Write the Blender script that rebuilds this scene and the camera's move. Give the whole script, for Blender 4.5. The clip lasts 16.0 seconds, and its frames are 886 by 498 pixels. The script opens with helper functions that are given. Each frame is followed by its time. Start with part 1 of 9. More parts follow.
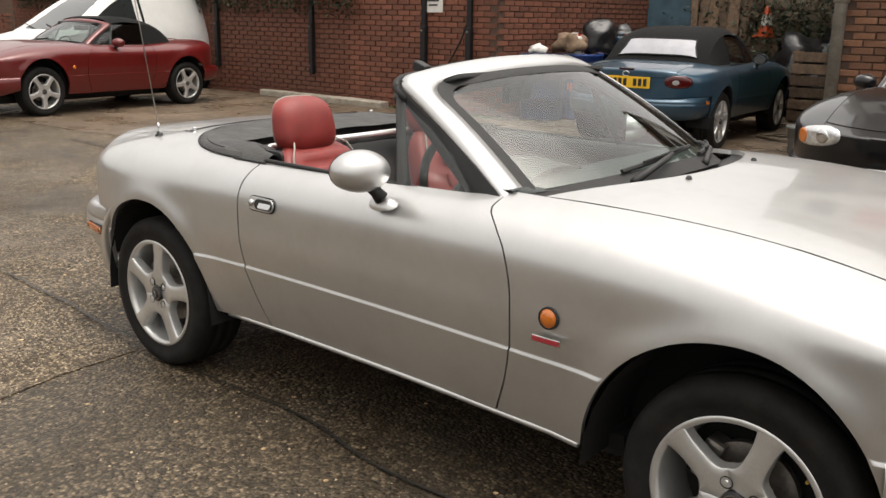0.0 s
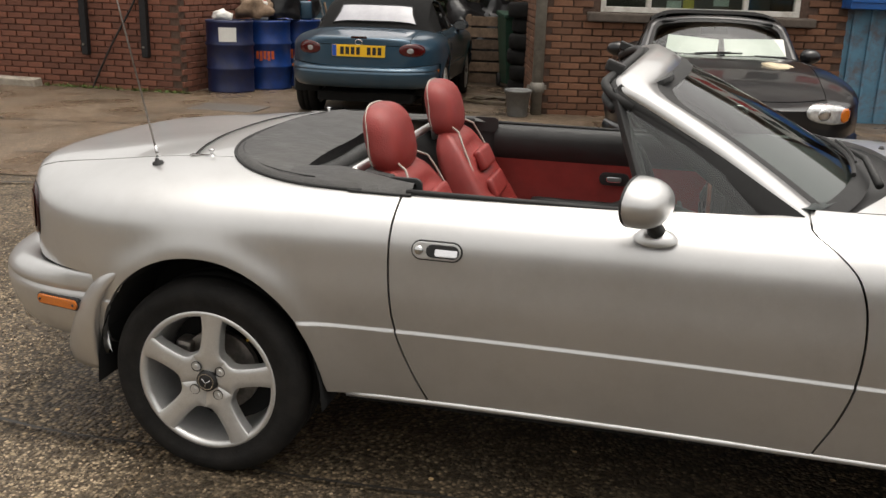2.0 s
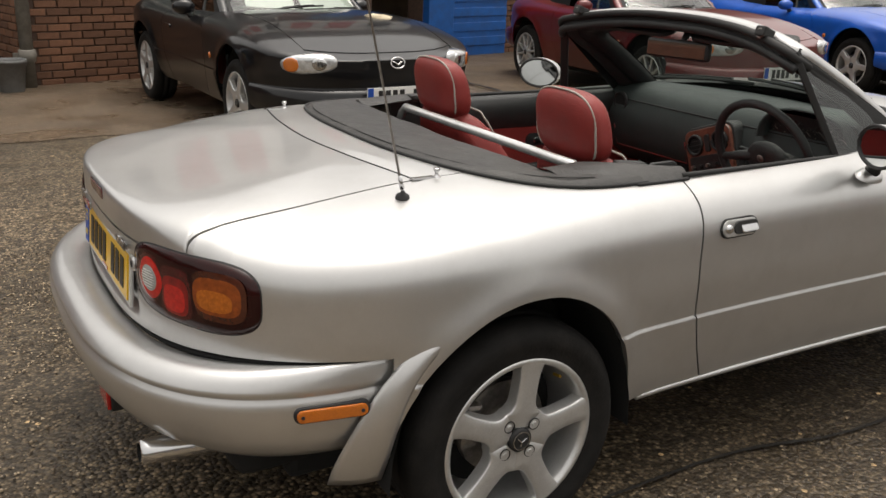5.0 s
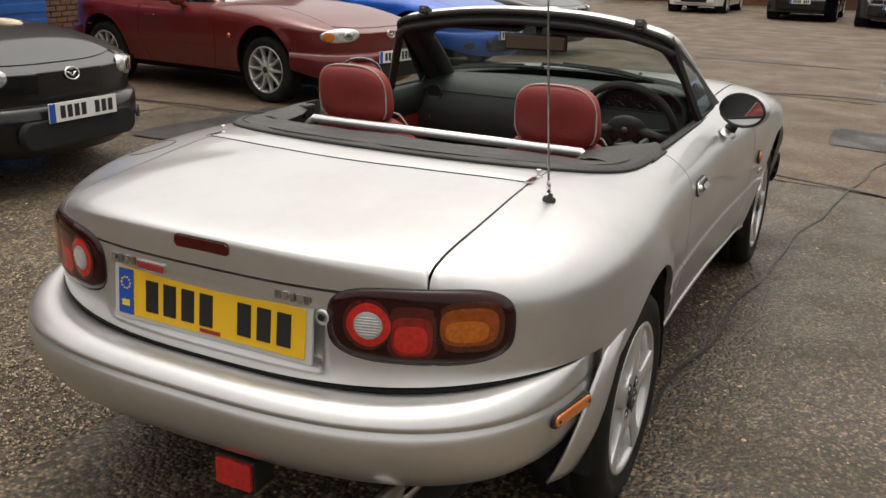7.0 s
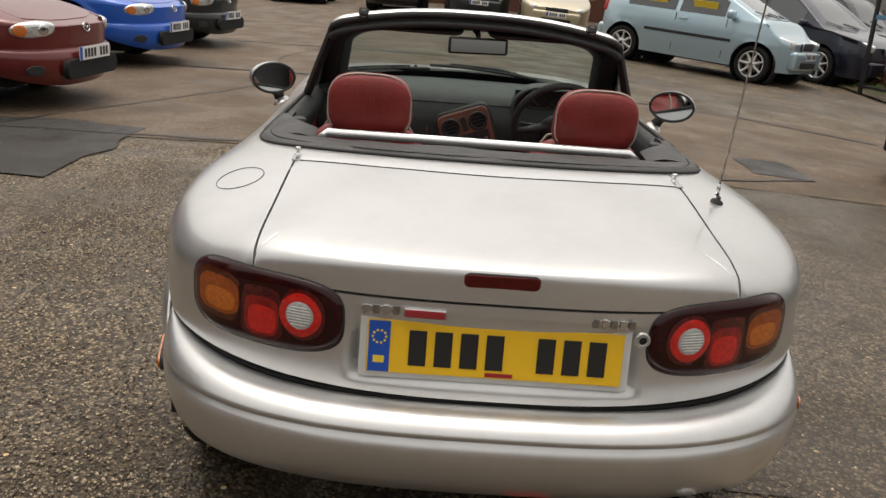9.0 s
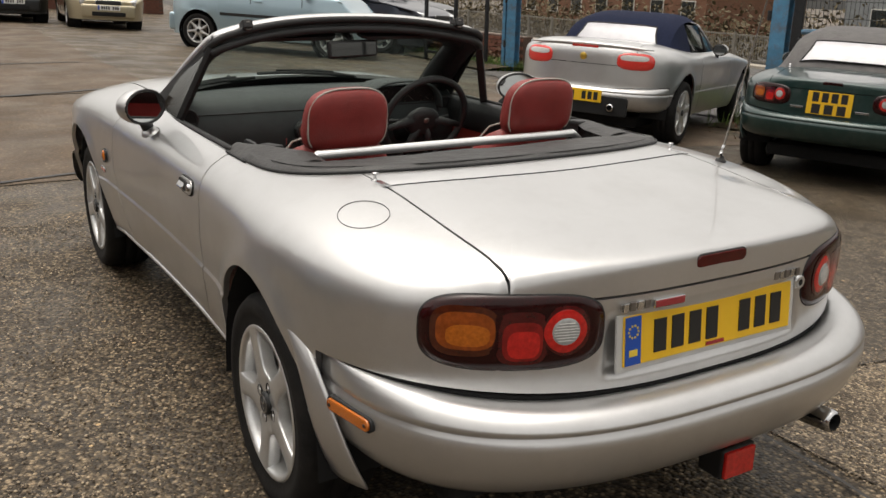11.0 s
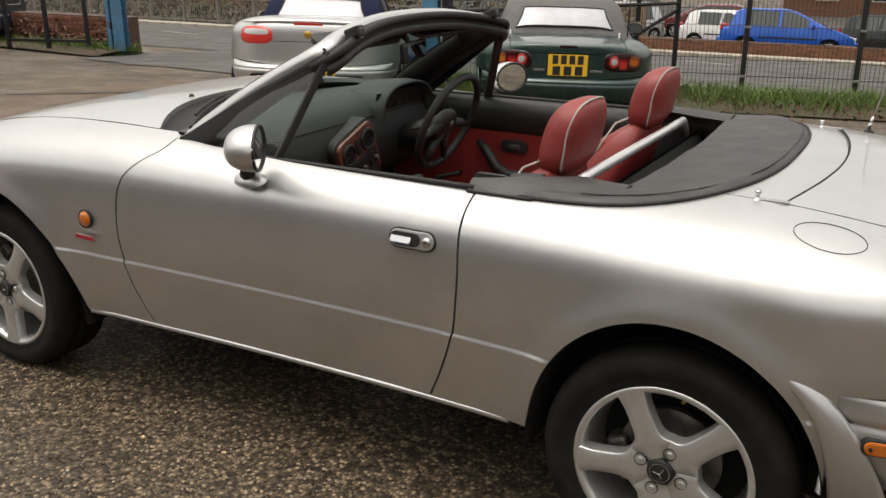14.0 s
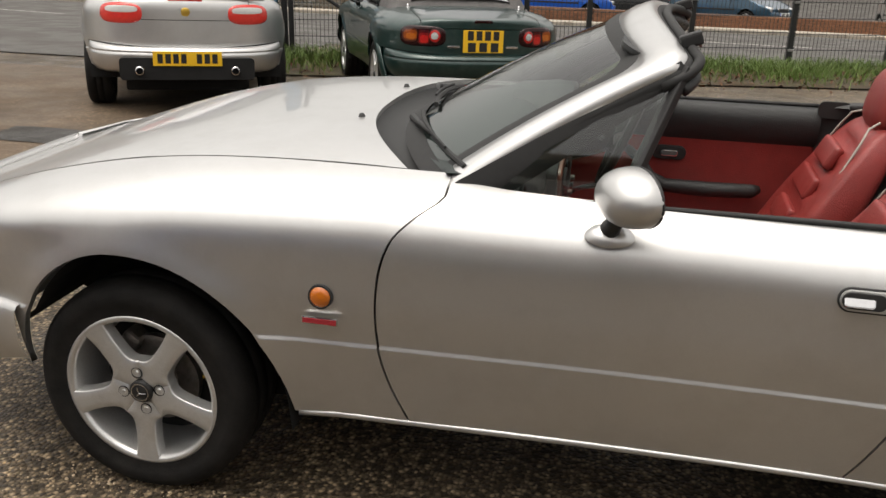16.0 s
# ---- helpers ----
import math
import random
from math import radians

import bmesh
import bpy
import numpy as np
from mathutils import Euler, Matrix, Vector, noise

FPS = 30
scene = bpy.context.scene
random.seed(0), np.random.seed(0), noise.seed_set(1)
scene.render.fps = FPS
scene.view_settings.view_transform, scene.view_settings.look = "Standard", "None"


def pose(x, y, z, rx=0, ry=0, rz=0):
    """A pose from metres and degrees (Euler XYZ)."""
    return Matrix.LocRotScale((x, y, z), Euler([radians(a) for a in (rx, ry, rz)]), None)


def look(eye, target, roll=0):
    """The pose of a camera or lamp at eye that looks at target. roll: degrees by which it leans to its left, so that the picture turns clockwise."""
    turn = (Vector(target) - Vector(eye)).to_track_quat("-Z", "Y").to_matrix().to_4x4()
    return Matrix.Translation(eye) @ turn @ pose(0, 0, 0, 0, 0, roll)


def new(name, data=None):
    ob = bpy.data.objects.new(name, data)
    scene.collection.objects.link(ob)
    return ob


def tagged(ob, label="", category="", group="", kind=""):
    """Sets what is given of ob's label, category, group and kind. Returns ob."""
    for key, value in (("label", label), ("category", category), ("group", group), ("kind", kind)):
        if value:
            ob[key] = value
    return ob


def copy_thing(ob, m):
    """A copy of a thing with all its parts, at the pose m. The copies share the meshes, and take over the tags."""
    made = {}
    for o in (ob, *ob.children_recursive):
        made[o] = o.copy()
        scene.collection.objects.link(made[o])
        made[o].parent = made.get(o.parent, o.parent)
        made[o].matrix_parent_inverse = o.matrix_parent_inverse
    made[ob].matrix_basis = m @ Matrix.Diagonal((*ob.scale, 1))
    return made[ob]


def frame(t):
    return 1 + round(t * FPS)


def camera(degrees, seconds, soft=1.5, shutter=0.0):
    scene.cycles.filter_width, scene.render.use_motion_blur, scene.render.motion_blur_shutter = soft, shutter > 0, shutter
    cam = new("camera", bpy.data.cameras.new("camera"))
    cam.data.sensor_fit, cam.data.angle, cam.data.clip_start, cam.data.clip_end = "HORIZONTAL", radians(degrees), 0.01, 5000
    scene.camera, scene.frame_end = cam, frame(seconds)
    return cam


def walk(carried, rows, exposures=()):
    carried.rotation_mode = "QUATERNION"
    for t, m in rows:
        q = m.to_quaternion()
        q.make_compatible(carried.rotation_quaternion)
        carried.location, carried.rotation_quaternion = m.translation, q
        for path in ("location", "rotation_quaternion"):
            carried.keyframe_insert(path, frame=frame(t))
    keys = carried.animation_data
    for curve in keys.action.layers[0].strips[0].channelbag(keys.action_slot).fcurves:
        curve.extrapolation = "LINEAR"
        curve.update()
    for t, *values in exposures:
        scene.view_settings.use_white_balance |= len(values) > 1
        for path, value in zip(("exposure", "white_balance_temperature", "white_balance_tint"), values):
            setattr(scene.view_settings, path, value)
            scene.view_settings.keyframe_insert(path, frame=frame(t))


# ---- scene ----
cam = camera(52.5, 16.0)
PATH = [
    (0, (1.782, -2.547, 1.33), (0.538, -1.066, 0.822), 1.0),
    (0.5, (1.348, -2.733, 1.336), (0.323, -1.1, 0.803), 2.3),
    (1, (0.885, -2.823, 1.345), (0.065, -1.078, 0.815), 2.2),
    (1.5, (0.426, -2.83, 1.355), (-0.211, -1.01, 0.826), 2.6),
    (2, (-0.01, -2.837, 1.366), (-0.427, -0.967, 0.795), 1.8),
    (2.5, (-0.399, -2.753, 1.371), (-0.635, -0.856, 0.784), 2.8),
    (3, (-0.798, -2.72, 1.366), (-0.804, -0.817, 0.749), 2.9),
    (3.5, (-1.174, -2.63, 1.355), (-0.959, -0.744, 0.727), 2.7),
    (3.7, (-1.318, -2.585, 1.365), (-1.027, -0.71, 0.732), 2.5),
    (5.8, (-2.716, -1.901, 1.364), (-1.368, -0.564, 0.737), 1.9),
    (6, (-2.808, -1.793, 1.351), (-1.39, -0.53, 0.724), 1.9),
    (6.5, (-3.028, -1.51, 1.367), (-1.44, -0.465, 0.746), 2.5),
    (7, (-3.266, -1.226, 1.379), (-1.557, -0.396, 0.753), 2.0),
    (7.5, (-3.369, -0.885, 1.375), (-1.565, -0.268, 0.769), 3.9),
    (8, (-3.475, -0.528, 1.364), (-1.603, -0.187, 0.747), 3.9),
    (8.5, (-3.513, -0.181, 1.348), (-1.61, -0.065, 0.743), 3.9),
    (8.7, (-3.512, -0.043, 1.354), (-1.605, 0.009, 0.753), 4.2),
    (10.8, (-3.221, 1.345, 1.345), (-1.544, 0.437, 0.743), 1.8),
    (11, (-3.15, 1.447, 1.351), (-1.511, 0.463, 0.763), 1.3),
    (11.5, (-2.973, 1.734, 1.363), (-1.433, 0.593, 0.79), 1.2),
    (12, (-2.773, 1.997, 1.369), (-1.326, 0.747, 0.783), -0.8),
    (12.5, (-2.51, 2.166, 1.362), (-1.203, 0.762, 0.799), -0.8),
    (13, (-2.228, 2.318, 1.369), (-1.060, 0.808, 0.772), -0.7),
    (13.5, (-1.913, 2.452, 1.391), (-0.897, 0.847, 0.766), -0.9),
    (14, (-1.565, 2.505, 1.390), (-0.632, 0.855, 0.752), 0.2),
    (14.5, (-1.198, 2.585, 1.39), (-0.396, 0.868, 0.75), 0.2),
    (15, (-0.864, 2.52, 1.385), (-0.139, 0.775, 0.73), -0.0),
    (15.5, (-0.452, 2.532, 1.401), (0.116, 0.725, 0.759), 1.3),
    (16, (-0.018, 2.509, 1.42), (0.388, 0.682, 0.715), 1.3),
]
walk(cam, [(t, look(e, g, r)) for t, e, g, r in PATH], exposures=((0.0, 1.17), (1.0, 1.06), (2.0, 1.04), (3.5, 1.09), (6.0, 0.74), (7.5, 0.92), (8.5, 0.77), (11.0, 0.78), (12.5, 0.82), (13.5, 0.80), (14.5, 0.98), (16.0, 0.96)))

# ---- light: overcast daylight ----
world = bpy.data.worlds.new("overcast")
scene.world = world
world.use_nodes = True
_wn, _wl = world.node_tree.nodes, world.node_tree.links
sky = _wn.new("ShaderNodeTexSky")
sky.sky_type, sky.sun_disc = "NISHITA", False
sky.sun_elevation, sky.sun_rotation = radians(80), radians(60)
sky.air_density, sky.dust_density, sky.ozone_density = 1.0, 3.0, 1.0
_hs = _wn.new("ShaderNodeHueSaturation")
_hs.inputs["Saturation"].default_value = 0.12
_wl.new(sky.outputs[0], _hs.inputs["Color"])
_warm = _wn.new("ShaderNodeMix")
_warm.data_type, _warm.blend_type = "RGBA", "MULTIPLY"
_warm.inputs["Factor"].default_value = 1.0
_warm.inputs["B"].default_value = (1.0, 0.945, 0.87, 1)
_wl.new(_hs.outputs[0], _warm.inputs["A"])
# an overcast sky is about three times as bright overhead as at the horizon
_dir, _up, _dome = _wn.new("ShaderNodeTexCoord"), _wn.new("ShaderNodeSeparateXYZ"), _wn.new("ShaderNodeMapRange")
_wl.new(_dir.outputs["Generated"], _up.inputs[0])
_wl.new(_up.outputs["Z"], _dome.inputs["Value"])
_dome.inputs["To Min"].default_value, _dome.inputs["To Max"].default_value = 0.55, 1.40
_over = _wn.new("ShaderNodeMix")
_over.data_type, _over.blend_type = "RGBA", "MULTIPLY"
_over.inputs["Factor"].default_value = 1.0
_wl.new(_warm.outputs["Result"], _over.inputs["A"])
_wl.new(_dome.outputs[0], _over.inputs["B"])
_wl.new(_over.outputs["Result"], _wn["Background"].inputs["Color"])
_wn["Background"].inputs["Strength"].default_value = 0.15
sun = new("sun", bpy.data.lights.new("sun", "SUN"))
sun.data.energy, sun.data.angle, sun.data.color = 0.28, radians(60), (1.0, 0.95, 0.88)
sun.matrix_world = look((0, 0, 20), (-2 * math.sin(radians(60)), -2 * math.cos(radians(60)), 20 - 2 * math.tan(radians(80))))


# ---- materials ----
def mat(name, color, rough=0.5, metal=0.0, coat=0.0, noise_scale=0.0, amount=0.15, bump=0.0, bump_scale=200.0,
        dirt=None, dirt_scale=3.0, dirt_amount=0.5, rough_var=0.0, island=0.0, spec=0.5, emit=0.0, alpha=1.0, trans=0.0, coat_rough=0.04):
    m = bpy.data.materials.new(name)
    m.use_nodes = True
    n, l = m.node_tree.nodes, m.node_tree.links
    b = n["Principled BSDF"]
    b.inputs["Roughness"].default_value = rough
    b.inputs["Metallic"].default_value = metal
    b.inputs["Coat Weight"].default_value = coat
    b.inputs["Coat Roughness"].default_value = coat_rough
    b.inputs["Specular IOR Level"].default_value = spec
    b.inputs["Transmission Weight"].default_value = trans
    if emit:
        b.inputs["Emission Color"].default_value = (*color, 1)
        b.inputs["Emission Strength"].default_value = emit
    tc = n.new("ShaderNodeTexCoord")
    base = n.new("ShaderNodeRGB")
    base.outputs[0].default_value = (*color, 1)
    col = base.outputs[0]
    if noise_scale:
        nz = n.new("ShaderNodeTexNoise")
        nz.inputs["Scale"].default_value = noise_scale
        nz.inputs["Detail"].default_value = 6
        nz.inputs["Roughness"].default_value = 0.65
        l.new(tc.outputs["Object"], nz.inputs["Vector"])
        mp = n.new("ShaderNodeMapRange")
        mp.inputs["From Min"].default_value, mp.inputs["From Max"].default_value = 0.3, 0.7
        mp.inputs["To Min"].default_value, mp.inputs["To Max"].default_value = 1 - amount, 1 + amount
        l.new(nz.outputs["Fac"], mp.inputs["Value"])
        hs = n.new("ShaderNodeHueSaturation")
        l.new(col, hs.inputs["Color"])
        l.new(mp.outputs[0], hs.inputs["Value"])
        col = hs.outputs[0]
        if rough_var:
            mr = n.new("ShaderNodeMapRange")
            mr.inputs["From Min"].default_value, mr.inputs["From Max"].default_value = 0.3, 0.7
            mr.inputs["To Min"].default_value, mr.inputs["To Max"].default_value = max(0.02, rough - rough_var), min(1, rough + rough_var)
            l.new(nz.outputs["Fac"], mr.inputs["Value"])
            l.new(mr.outputs[0], b.inputs["Roughness"])
    if island:
        ob = n.new("ShaderNodeObjectInfo")
        mi = n.new("ShaderNodeMapRange")
        mi.inputs["To Min"].default_value, mi.inputs["To Max"].default_value = 1 - island, 1 + island
        l.new(ob.outputs["Random"], mi.inputs["Value"])
        hi = n.new("ShaderNodeHueSaturation")
        l.new(col, hi.inputs["Color"])
        l.new(mi.outputs[0], hi.inputs["Value"])
        col = hi.outputs[0]
    if dirt:
        dz = n.new("ShaderNodeTexNoise")
        dz.inputs["Scale"].default_value = dirt_scale
        dz.inputs["Detail"].default_value = 8
        dz.inputs["Roughness"].default_value = 0.7
        l.new(tc.outputs["Object"], dz.inputs["Vector"])
        dr = n.new("ShaderNodeMapRange")
        dr.inputs["From Min"].default_value, dr.inputs["From Max"].default_value = 0.45, 0.68
        dr.inputs["To Max"].default_value = dirt_amount
        l.new(dz.outputs["Fac"], dr.inputs["Value"])
        mx = n.new("ShaderNodeMix")
        mx.data_type = "RGBA"
        l.new(dr.outputs[0], mx.inputs["Factor"])
        l.new(col, mx.inputs["A"])
        mx.inputs["B"].default_value = (*dirt, 1)
        col = mx.outputs["Result"]
    l.new(col, b.inputs["Base Color"])
    if bump:
        bz = n.new("ShaderNodeTexNoise")
        bz.inputs["Scale"].default_value = bump_scale
        bz.inputs["Detail"].default_value = 5
        l.new(tc.outputs["Object"], bz.inputs["Vector"])
        bp = n.new("ShaderNodeBump")
        bp.inputs["Strength"].default_value = bump
        bp.inputs["Distance"].default_value = 0.01
        l.new(bz.outputs["Fac"], bp.inputs["Height"])
        l.new(bp.outputs[0], b.inputs["Normal"])
    if alpha < 1:
        b.inputs["Alpha"].default_value = alpha
    return m


SATIN = mat("satin_aluminium", (0.80, 0.80, 0.79), 0.30, 0.75, noise_scale=60, amount=0.06)
GAUGE_INK = mat("faded_gauge_print", (0.16, 0.15, 0.13), 0.6, noise_scale=40, amount=0.2)
SILVER = mat("silver_paint", (0.585, 0.582, 0.575), 0.36, 0.86, 0.7, 900, 0.10, dirt=(0.36, 0.35, 0.33), dirt_scale=5, dirt_amount=0.22)
GREEN_PAINT = mat("green_paint", (0.005, 0.028, 0.024), 0.35, 0.3, 0.7, 700, 0.15, dirt=(0.06, 0.08, 0.075), dirt_scale=7, dirt_amount=0.3)
BLUE_PAINT = mat("blue_grey_paint", (0.024, 0.066, 0.108), 0.35, 0.5, 0.8, 700, 0.12, dirt=(0.05, 0.075, 0.095), dirt_scale=6, dirt_amount=0.3)
BLACK_PAINT = mat("black_paint", (0.004, 0.004, 0.005), 0.3, 0.0, 0.7, 700, 0.2, dirt=(0.012, 0.011, 0.011), dirt_scale=9, dirt_amount=0.3, spec=0.2, coat_rough=0.06)
RED_PAINT = mat("dark_red_paint", (0.115, 0.006, 0.006), 0.30, 0.1, 0.6, 700, 0.12, dirt=(0.10, 0.02, 0.016), dirt_scale=6, dirt_amount=0.3)
VIVID_BLUE = mat("bright_blue_paint", (0.003, 0.085, 0.46), 0.38, 0.1, 0.6, 700, 0.1, dirt=(0.02, 0.07, 0.25), dirt_scale=6, dirt_amount=0.3)
GREY_PAINT = mat("dark_grey_paint", (0.020, 0.022, 0.024), 0.35, 0.4, 0.7, 700, 0.1, spec=0.2)
WHITE_PAINT = mat("white_paint", (0.72, 0.72, 0.70), 0.35, 0.0, 0.8, 5, 0.05)
GOLD_PAINT = mat("pale_gold_paint", (0.42, 0.36, 0.24), 0.35, 0.6, 1.0, 700, 0.1)
ICE_PAINT = mat("ice_blue_paint", (0.36, 0.48, 0.54), 0.35, 0.55, 1.0, 700, 0.08)
NAVY_PAINT = mat("dark_navy_paint", (0.008, 0.010, 0.022), 0.3, 0.3, 0.7, 700, 0.1)
TRIM = mat("black_plastic", (0.012, 0.012, 0.012), 0.55, noise_scale=60, amount=0.2, bump=0.15, bump_scale=500)
RUBBER = mat("black_rubber", (0.014, 0.014, 0.014), 0.7, noise_scale=40, amount=0.25)
TYRE = mat("tyre_rubber", (0.010, 0.0095, 0.009), 0.75, spec=0.2, noise_scale=25, amount=0.3, dirt=(0.03, 0.027, 0.024), dirt_scale=9, dirt_amount=0.4, bump=0.15, bump_scale=120)
# near-black for undersides and gaps; also puts shade into hollows such as the wheels
DARK = mat("black_underside_and_shade", (0.006, 0.006, 0.006), 0.9, noise_scale=12, amount=0.3)
ALLOY = mat("silver_alloy", (0.60, 0.60, 0.59), 0.33, 0.68, 0.5, 300, 0.08, dirt=(0.3, 0.28, 0.25), dirt_scale=10, dirt_amount=0.25)
STEEL = mat("disc_steel", (0.25, 0.23, 0.21), 0.45, 0.9, noise_scale=60, amount=0.3)
CHROME = mat("chrome", (0.62, 0.62, 0.62), 0.12, 1.0, noise_scale=50, amount=0.05)
LEATHER = mat("red_leather", (0.23, 0.026, 0.022), 0.42, noise_scale=14, amount=0.15, bump=0.25, bump_scale=260, dirt=(0.16, 0.03, 0.025), dirt_scale=6, dirt_amount=0.4, rough_var=0.08)
PIPING = mat("grey_piping", (0.36, 0.33, 0.29), 0.6, noise_scale=80, amount=0.1)
BLACK_TRIM = mat("black_vinyl", (0.016, 0.017, 0.017), 0.5, noise_scale=18, amount=0.25, bump=0.3, bump_scale=320, rough_var=0.1)
DASH = mat("grey_green_dash_vinyl", (0.024, 0.032, 0.031), 0.5, noise_scale=18, amount=0.15, bump=0.3, bump_scale=380)
TONNEAU = mat("black_tonneau_vinyl", (0.030, 0.029, 0.028), 0.55, noise_scale=9, amount=0.22, bump=0.35, bump_scale=45, dirt=(0.07, 0.068, 0.062), dirt_scale=5, dirt_amount=0.45, rough_var=0.12)
SOFT_TOP = mat("black_hood_cloth", (0.012, 0.012, 0.012), 0.9, spec=0.15, noise_scale=30, amount=0.2, bump=0.3, bump_scale=300)
GREY_TOP = mat("faded_grey_hood_vinyl", (0.085, 0.08, 0.078), 0.7, noise_scale=12, amount=0.2, bump=0.2, bump_scale=200)
NAVY_TOP = mat("navy_hood_cloth", (0.010, 0.014, 0.035), 0.9, spec=0.15, noise_scale=30, amount=0.2, bump=0.3, bump_scale=300)
WOOD = mat("burr_wood_veneer", (0.15, 0.055, 0.034), 0.3, coat=0.8, noise_scale=35, amount=0.5)
AMBER = mat("amber_lens", (0.52, 0.135, 0.008), 0.15, coat=1.0, noise_scale=200, amount=0.12, bump=0.2, bump_scale=300)
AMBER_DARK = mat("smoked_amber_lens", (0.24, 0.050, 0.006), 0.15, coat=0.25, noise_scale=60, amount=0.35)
LENS_DEEP = mat("deep_red_lens", (0.26, 0.008, 0.007), 0.12, coat=0.6, noise_scale=90, amount=0.3)
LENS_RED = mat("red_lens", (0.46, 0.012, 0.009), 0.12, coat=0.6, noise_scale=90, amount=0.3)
BRAKE_LENS = mat("dark_red_brake_lens", (0.075, 0.006, 0.005), 0.15, spec=0.25, coat=0.1, noise_scale=30, amount=0.3)
LENS_SMOKE = mat("smoked_red_lens", (0.020, 0.0025, 0.0025), 0.15, spec=0.25, coat=0.15, noise_scale=30, amount=0.3)
# lens tones from shaded edge to lit core, for the tail lamps' stepped gradient
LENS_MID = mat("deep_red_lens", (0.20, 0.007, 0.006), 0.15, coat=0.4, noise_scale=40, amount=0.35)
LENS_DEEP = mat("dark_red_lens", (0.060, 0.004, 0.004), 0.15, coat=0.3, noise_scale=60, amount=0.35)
LENS_BROWN = mat("smoked_amber_lens_shaded_edge", (0.060, 0.012, 0.004), 0.15, coat=0.3, noise_scale=60, amount=0.35)
AMBER_LIT = mat("lit_amber_lens", (0.42, 0.11, 0.008), 0.15, coat=0.4, noise_scale=120, amount=0.3)
LENS_CLEAR = mat("clear_lens", (0.62, 0.62, 0.60), 0.15, coat=1.0, noise_scale=120, amount=0.2)
LENS_GREY = mat("grey_ribbed_lens", (0.30, 0.30, 0.29), 0.15, coat=1.0, noise_scale=120, amount=0.2)
HEADLIGHT = mat("headlight_reflector", (0.62, 0.63, 0.63), 0.18, 0.6, 1.0, 30, 0.35)
PLATE_BACK = mat("grey_plate_plastic", (0.50, 0.50, 0.48), 0.45, noise_scale=9, amount=0.1)
YELLOW = mat("yellow_plate", (0.80, 0.48, 0.015), 0.35, coat=0.3, noise_scale=6, amount=0.06)
WHITE_PLATE = mat("white_plate", (0.75, 0.75, 0.73), 0.35, coat=0.3, noise_scale=6, amount=0.05)
INK = mat("black_ink", (0.012, 0.012, 0.012), 0.45)
BAND = mat("blue_band", (0.01, 0.07, 0.38), 0.4)
STAR = mat("yellow_print", (0.75, 0.55, 0.05), 0.4)
BADGE_RED = mat("red_enamel", (0.30, 0.015, 0.025), 0.2, coat=1.0)
BADGE_GOLD = mat("gold_enamel", (0.55, 0.36, 0.06), 0.3, 0.6)
MIRROR = mat("mirror_glass", (0.55, 0.57, 0.57), 0.02, 1.0)
GAUGE = mat("gauge_face", (0.01, 0.01, 0.01), 0.4)


def glass_mat(name, tint, gloss=0.03, body=0.86):
    """A pane: mostly see-through with a tint, and a mirror-like surface."""
    m = bpy.data.materials.new(name)
    m.use_nodes = True
    n, l = m.node_tree.nodes, m.node_tree.links
    n.remove(n["Principled BSDF"])
    tr, gl = n.new("ShaderNodeBsdfTransparent"), n.new("ShaderNodeBsdfGlossy")
    tr.inputs["Color"].default_value = (*tint, 1)
    gl.inputs["Roughness"].default_value = gloss
    lw = n.new("ShaderNodeLayerWeight")
    lw.inputs["Blend"].default_value = 0.5
    pw = n.new("ShaderNodeMath")
    pw.operation = "POWER"
    pw.inputs[1].default_value = 4.0
    l.new(lw.outputs["Facing"], pw.inputs[0])
    fr = n.new("ShaderNodeMath")
    fr.operation = "MULTIPLY_ADD"
    fr.inputs[1].default_value, fr.inputs[2].default_value = 0.88, 0.085
    l.new(pw.outputs[0], fr.inputs[0])
    mx = n.new("ShaderNodeMixShader")
    l.new(fr.outputs[0], mx.inputs[0])
    l.new(tr.outputs[0], mx.inputs[1])
    l.new(gl.outputs[0], mx.inputs[2])
    l.new(mx.outputs[0], n["Material Output"].inputs["Surface"])
    return m


GLASS = glass_mat("tinted_glass", (0.70, 0.77, 0.73))
DARK_GLASS = glass_mat("dark_tinted_glass", (0.35, 0.40, 0.38))
REAR_PLASTIC = mat("hazy_rear_window_plastic", (0.33, 0.33, 0.36), 0.25, coat=0.8, noise_scale=6, amount=0.12)


# ---- helpers for building ----
def mesh_object(name, verts, faces, material, parent=None, label="", smooth=True):
    me = bpy.data.meshes.new(name)
    me.from_pydata([tuple(map(float, v)) for v in verts], [], faces)
    if smooth:
        me.polygons.foreach_set("use_smooth", [True] * len(me.polygons))
    me.materials.append(material)
    me.update()
    ob = new(name, me)
    if parent is not None:
        ob.parent = parent
    if label:
        tagged(ob, label)
    return ob


def part(name, bm, material, parent=None, label="", smooth=False):
    me = bpy.data.meshes.new(name)
    bmesh.ops.recalc_face_normals(bm, faces=bm.faces)
    bm.to_mesh(me)
    bm.free()
    me.materials.append(material)
    if smooth:
        me.polygons.foreach_set("use_smooth", [True] * len(me.polygons))
    ob = new(name, me)
    if parent is not None:
        ob.parent = parent
    if label:
        tagged(ob, label)
    return ob


def thing(name, m, label, category, group="", kind=""):
    e = new(name)
    e.empty_display_size = 0.1
    e.matrix_world = m
    return tagged(e, label, category, group, kind)


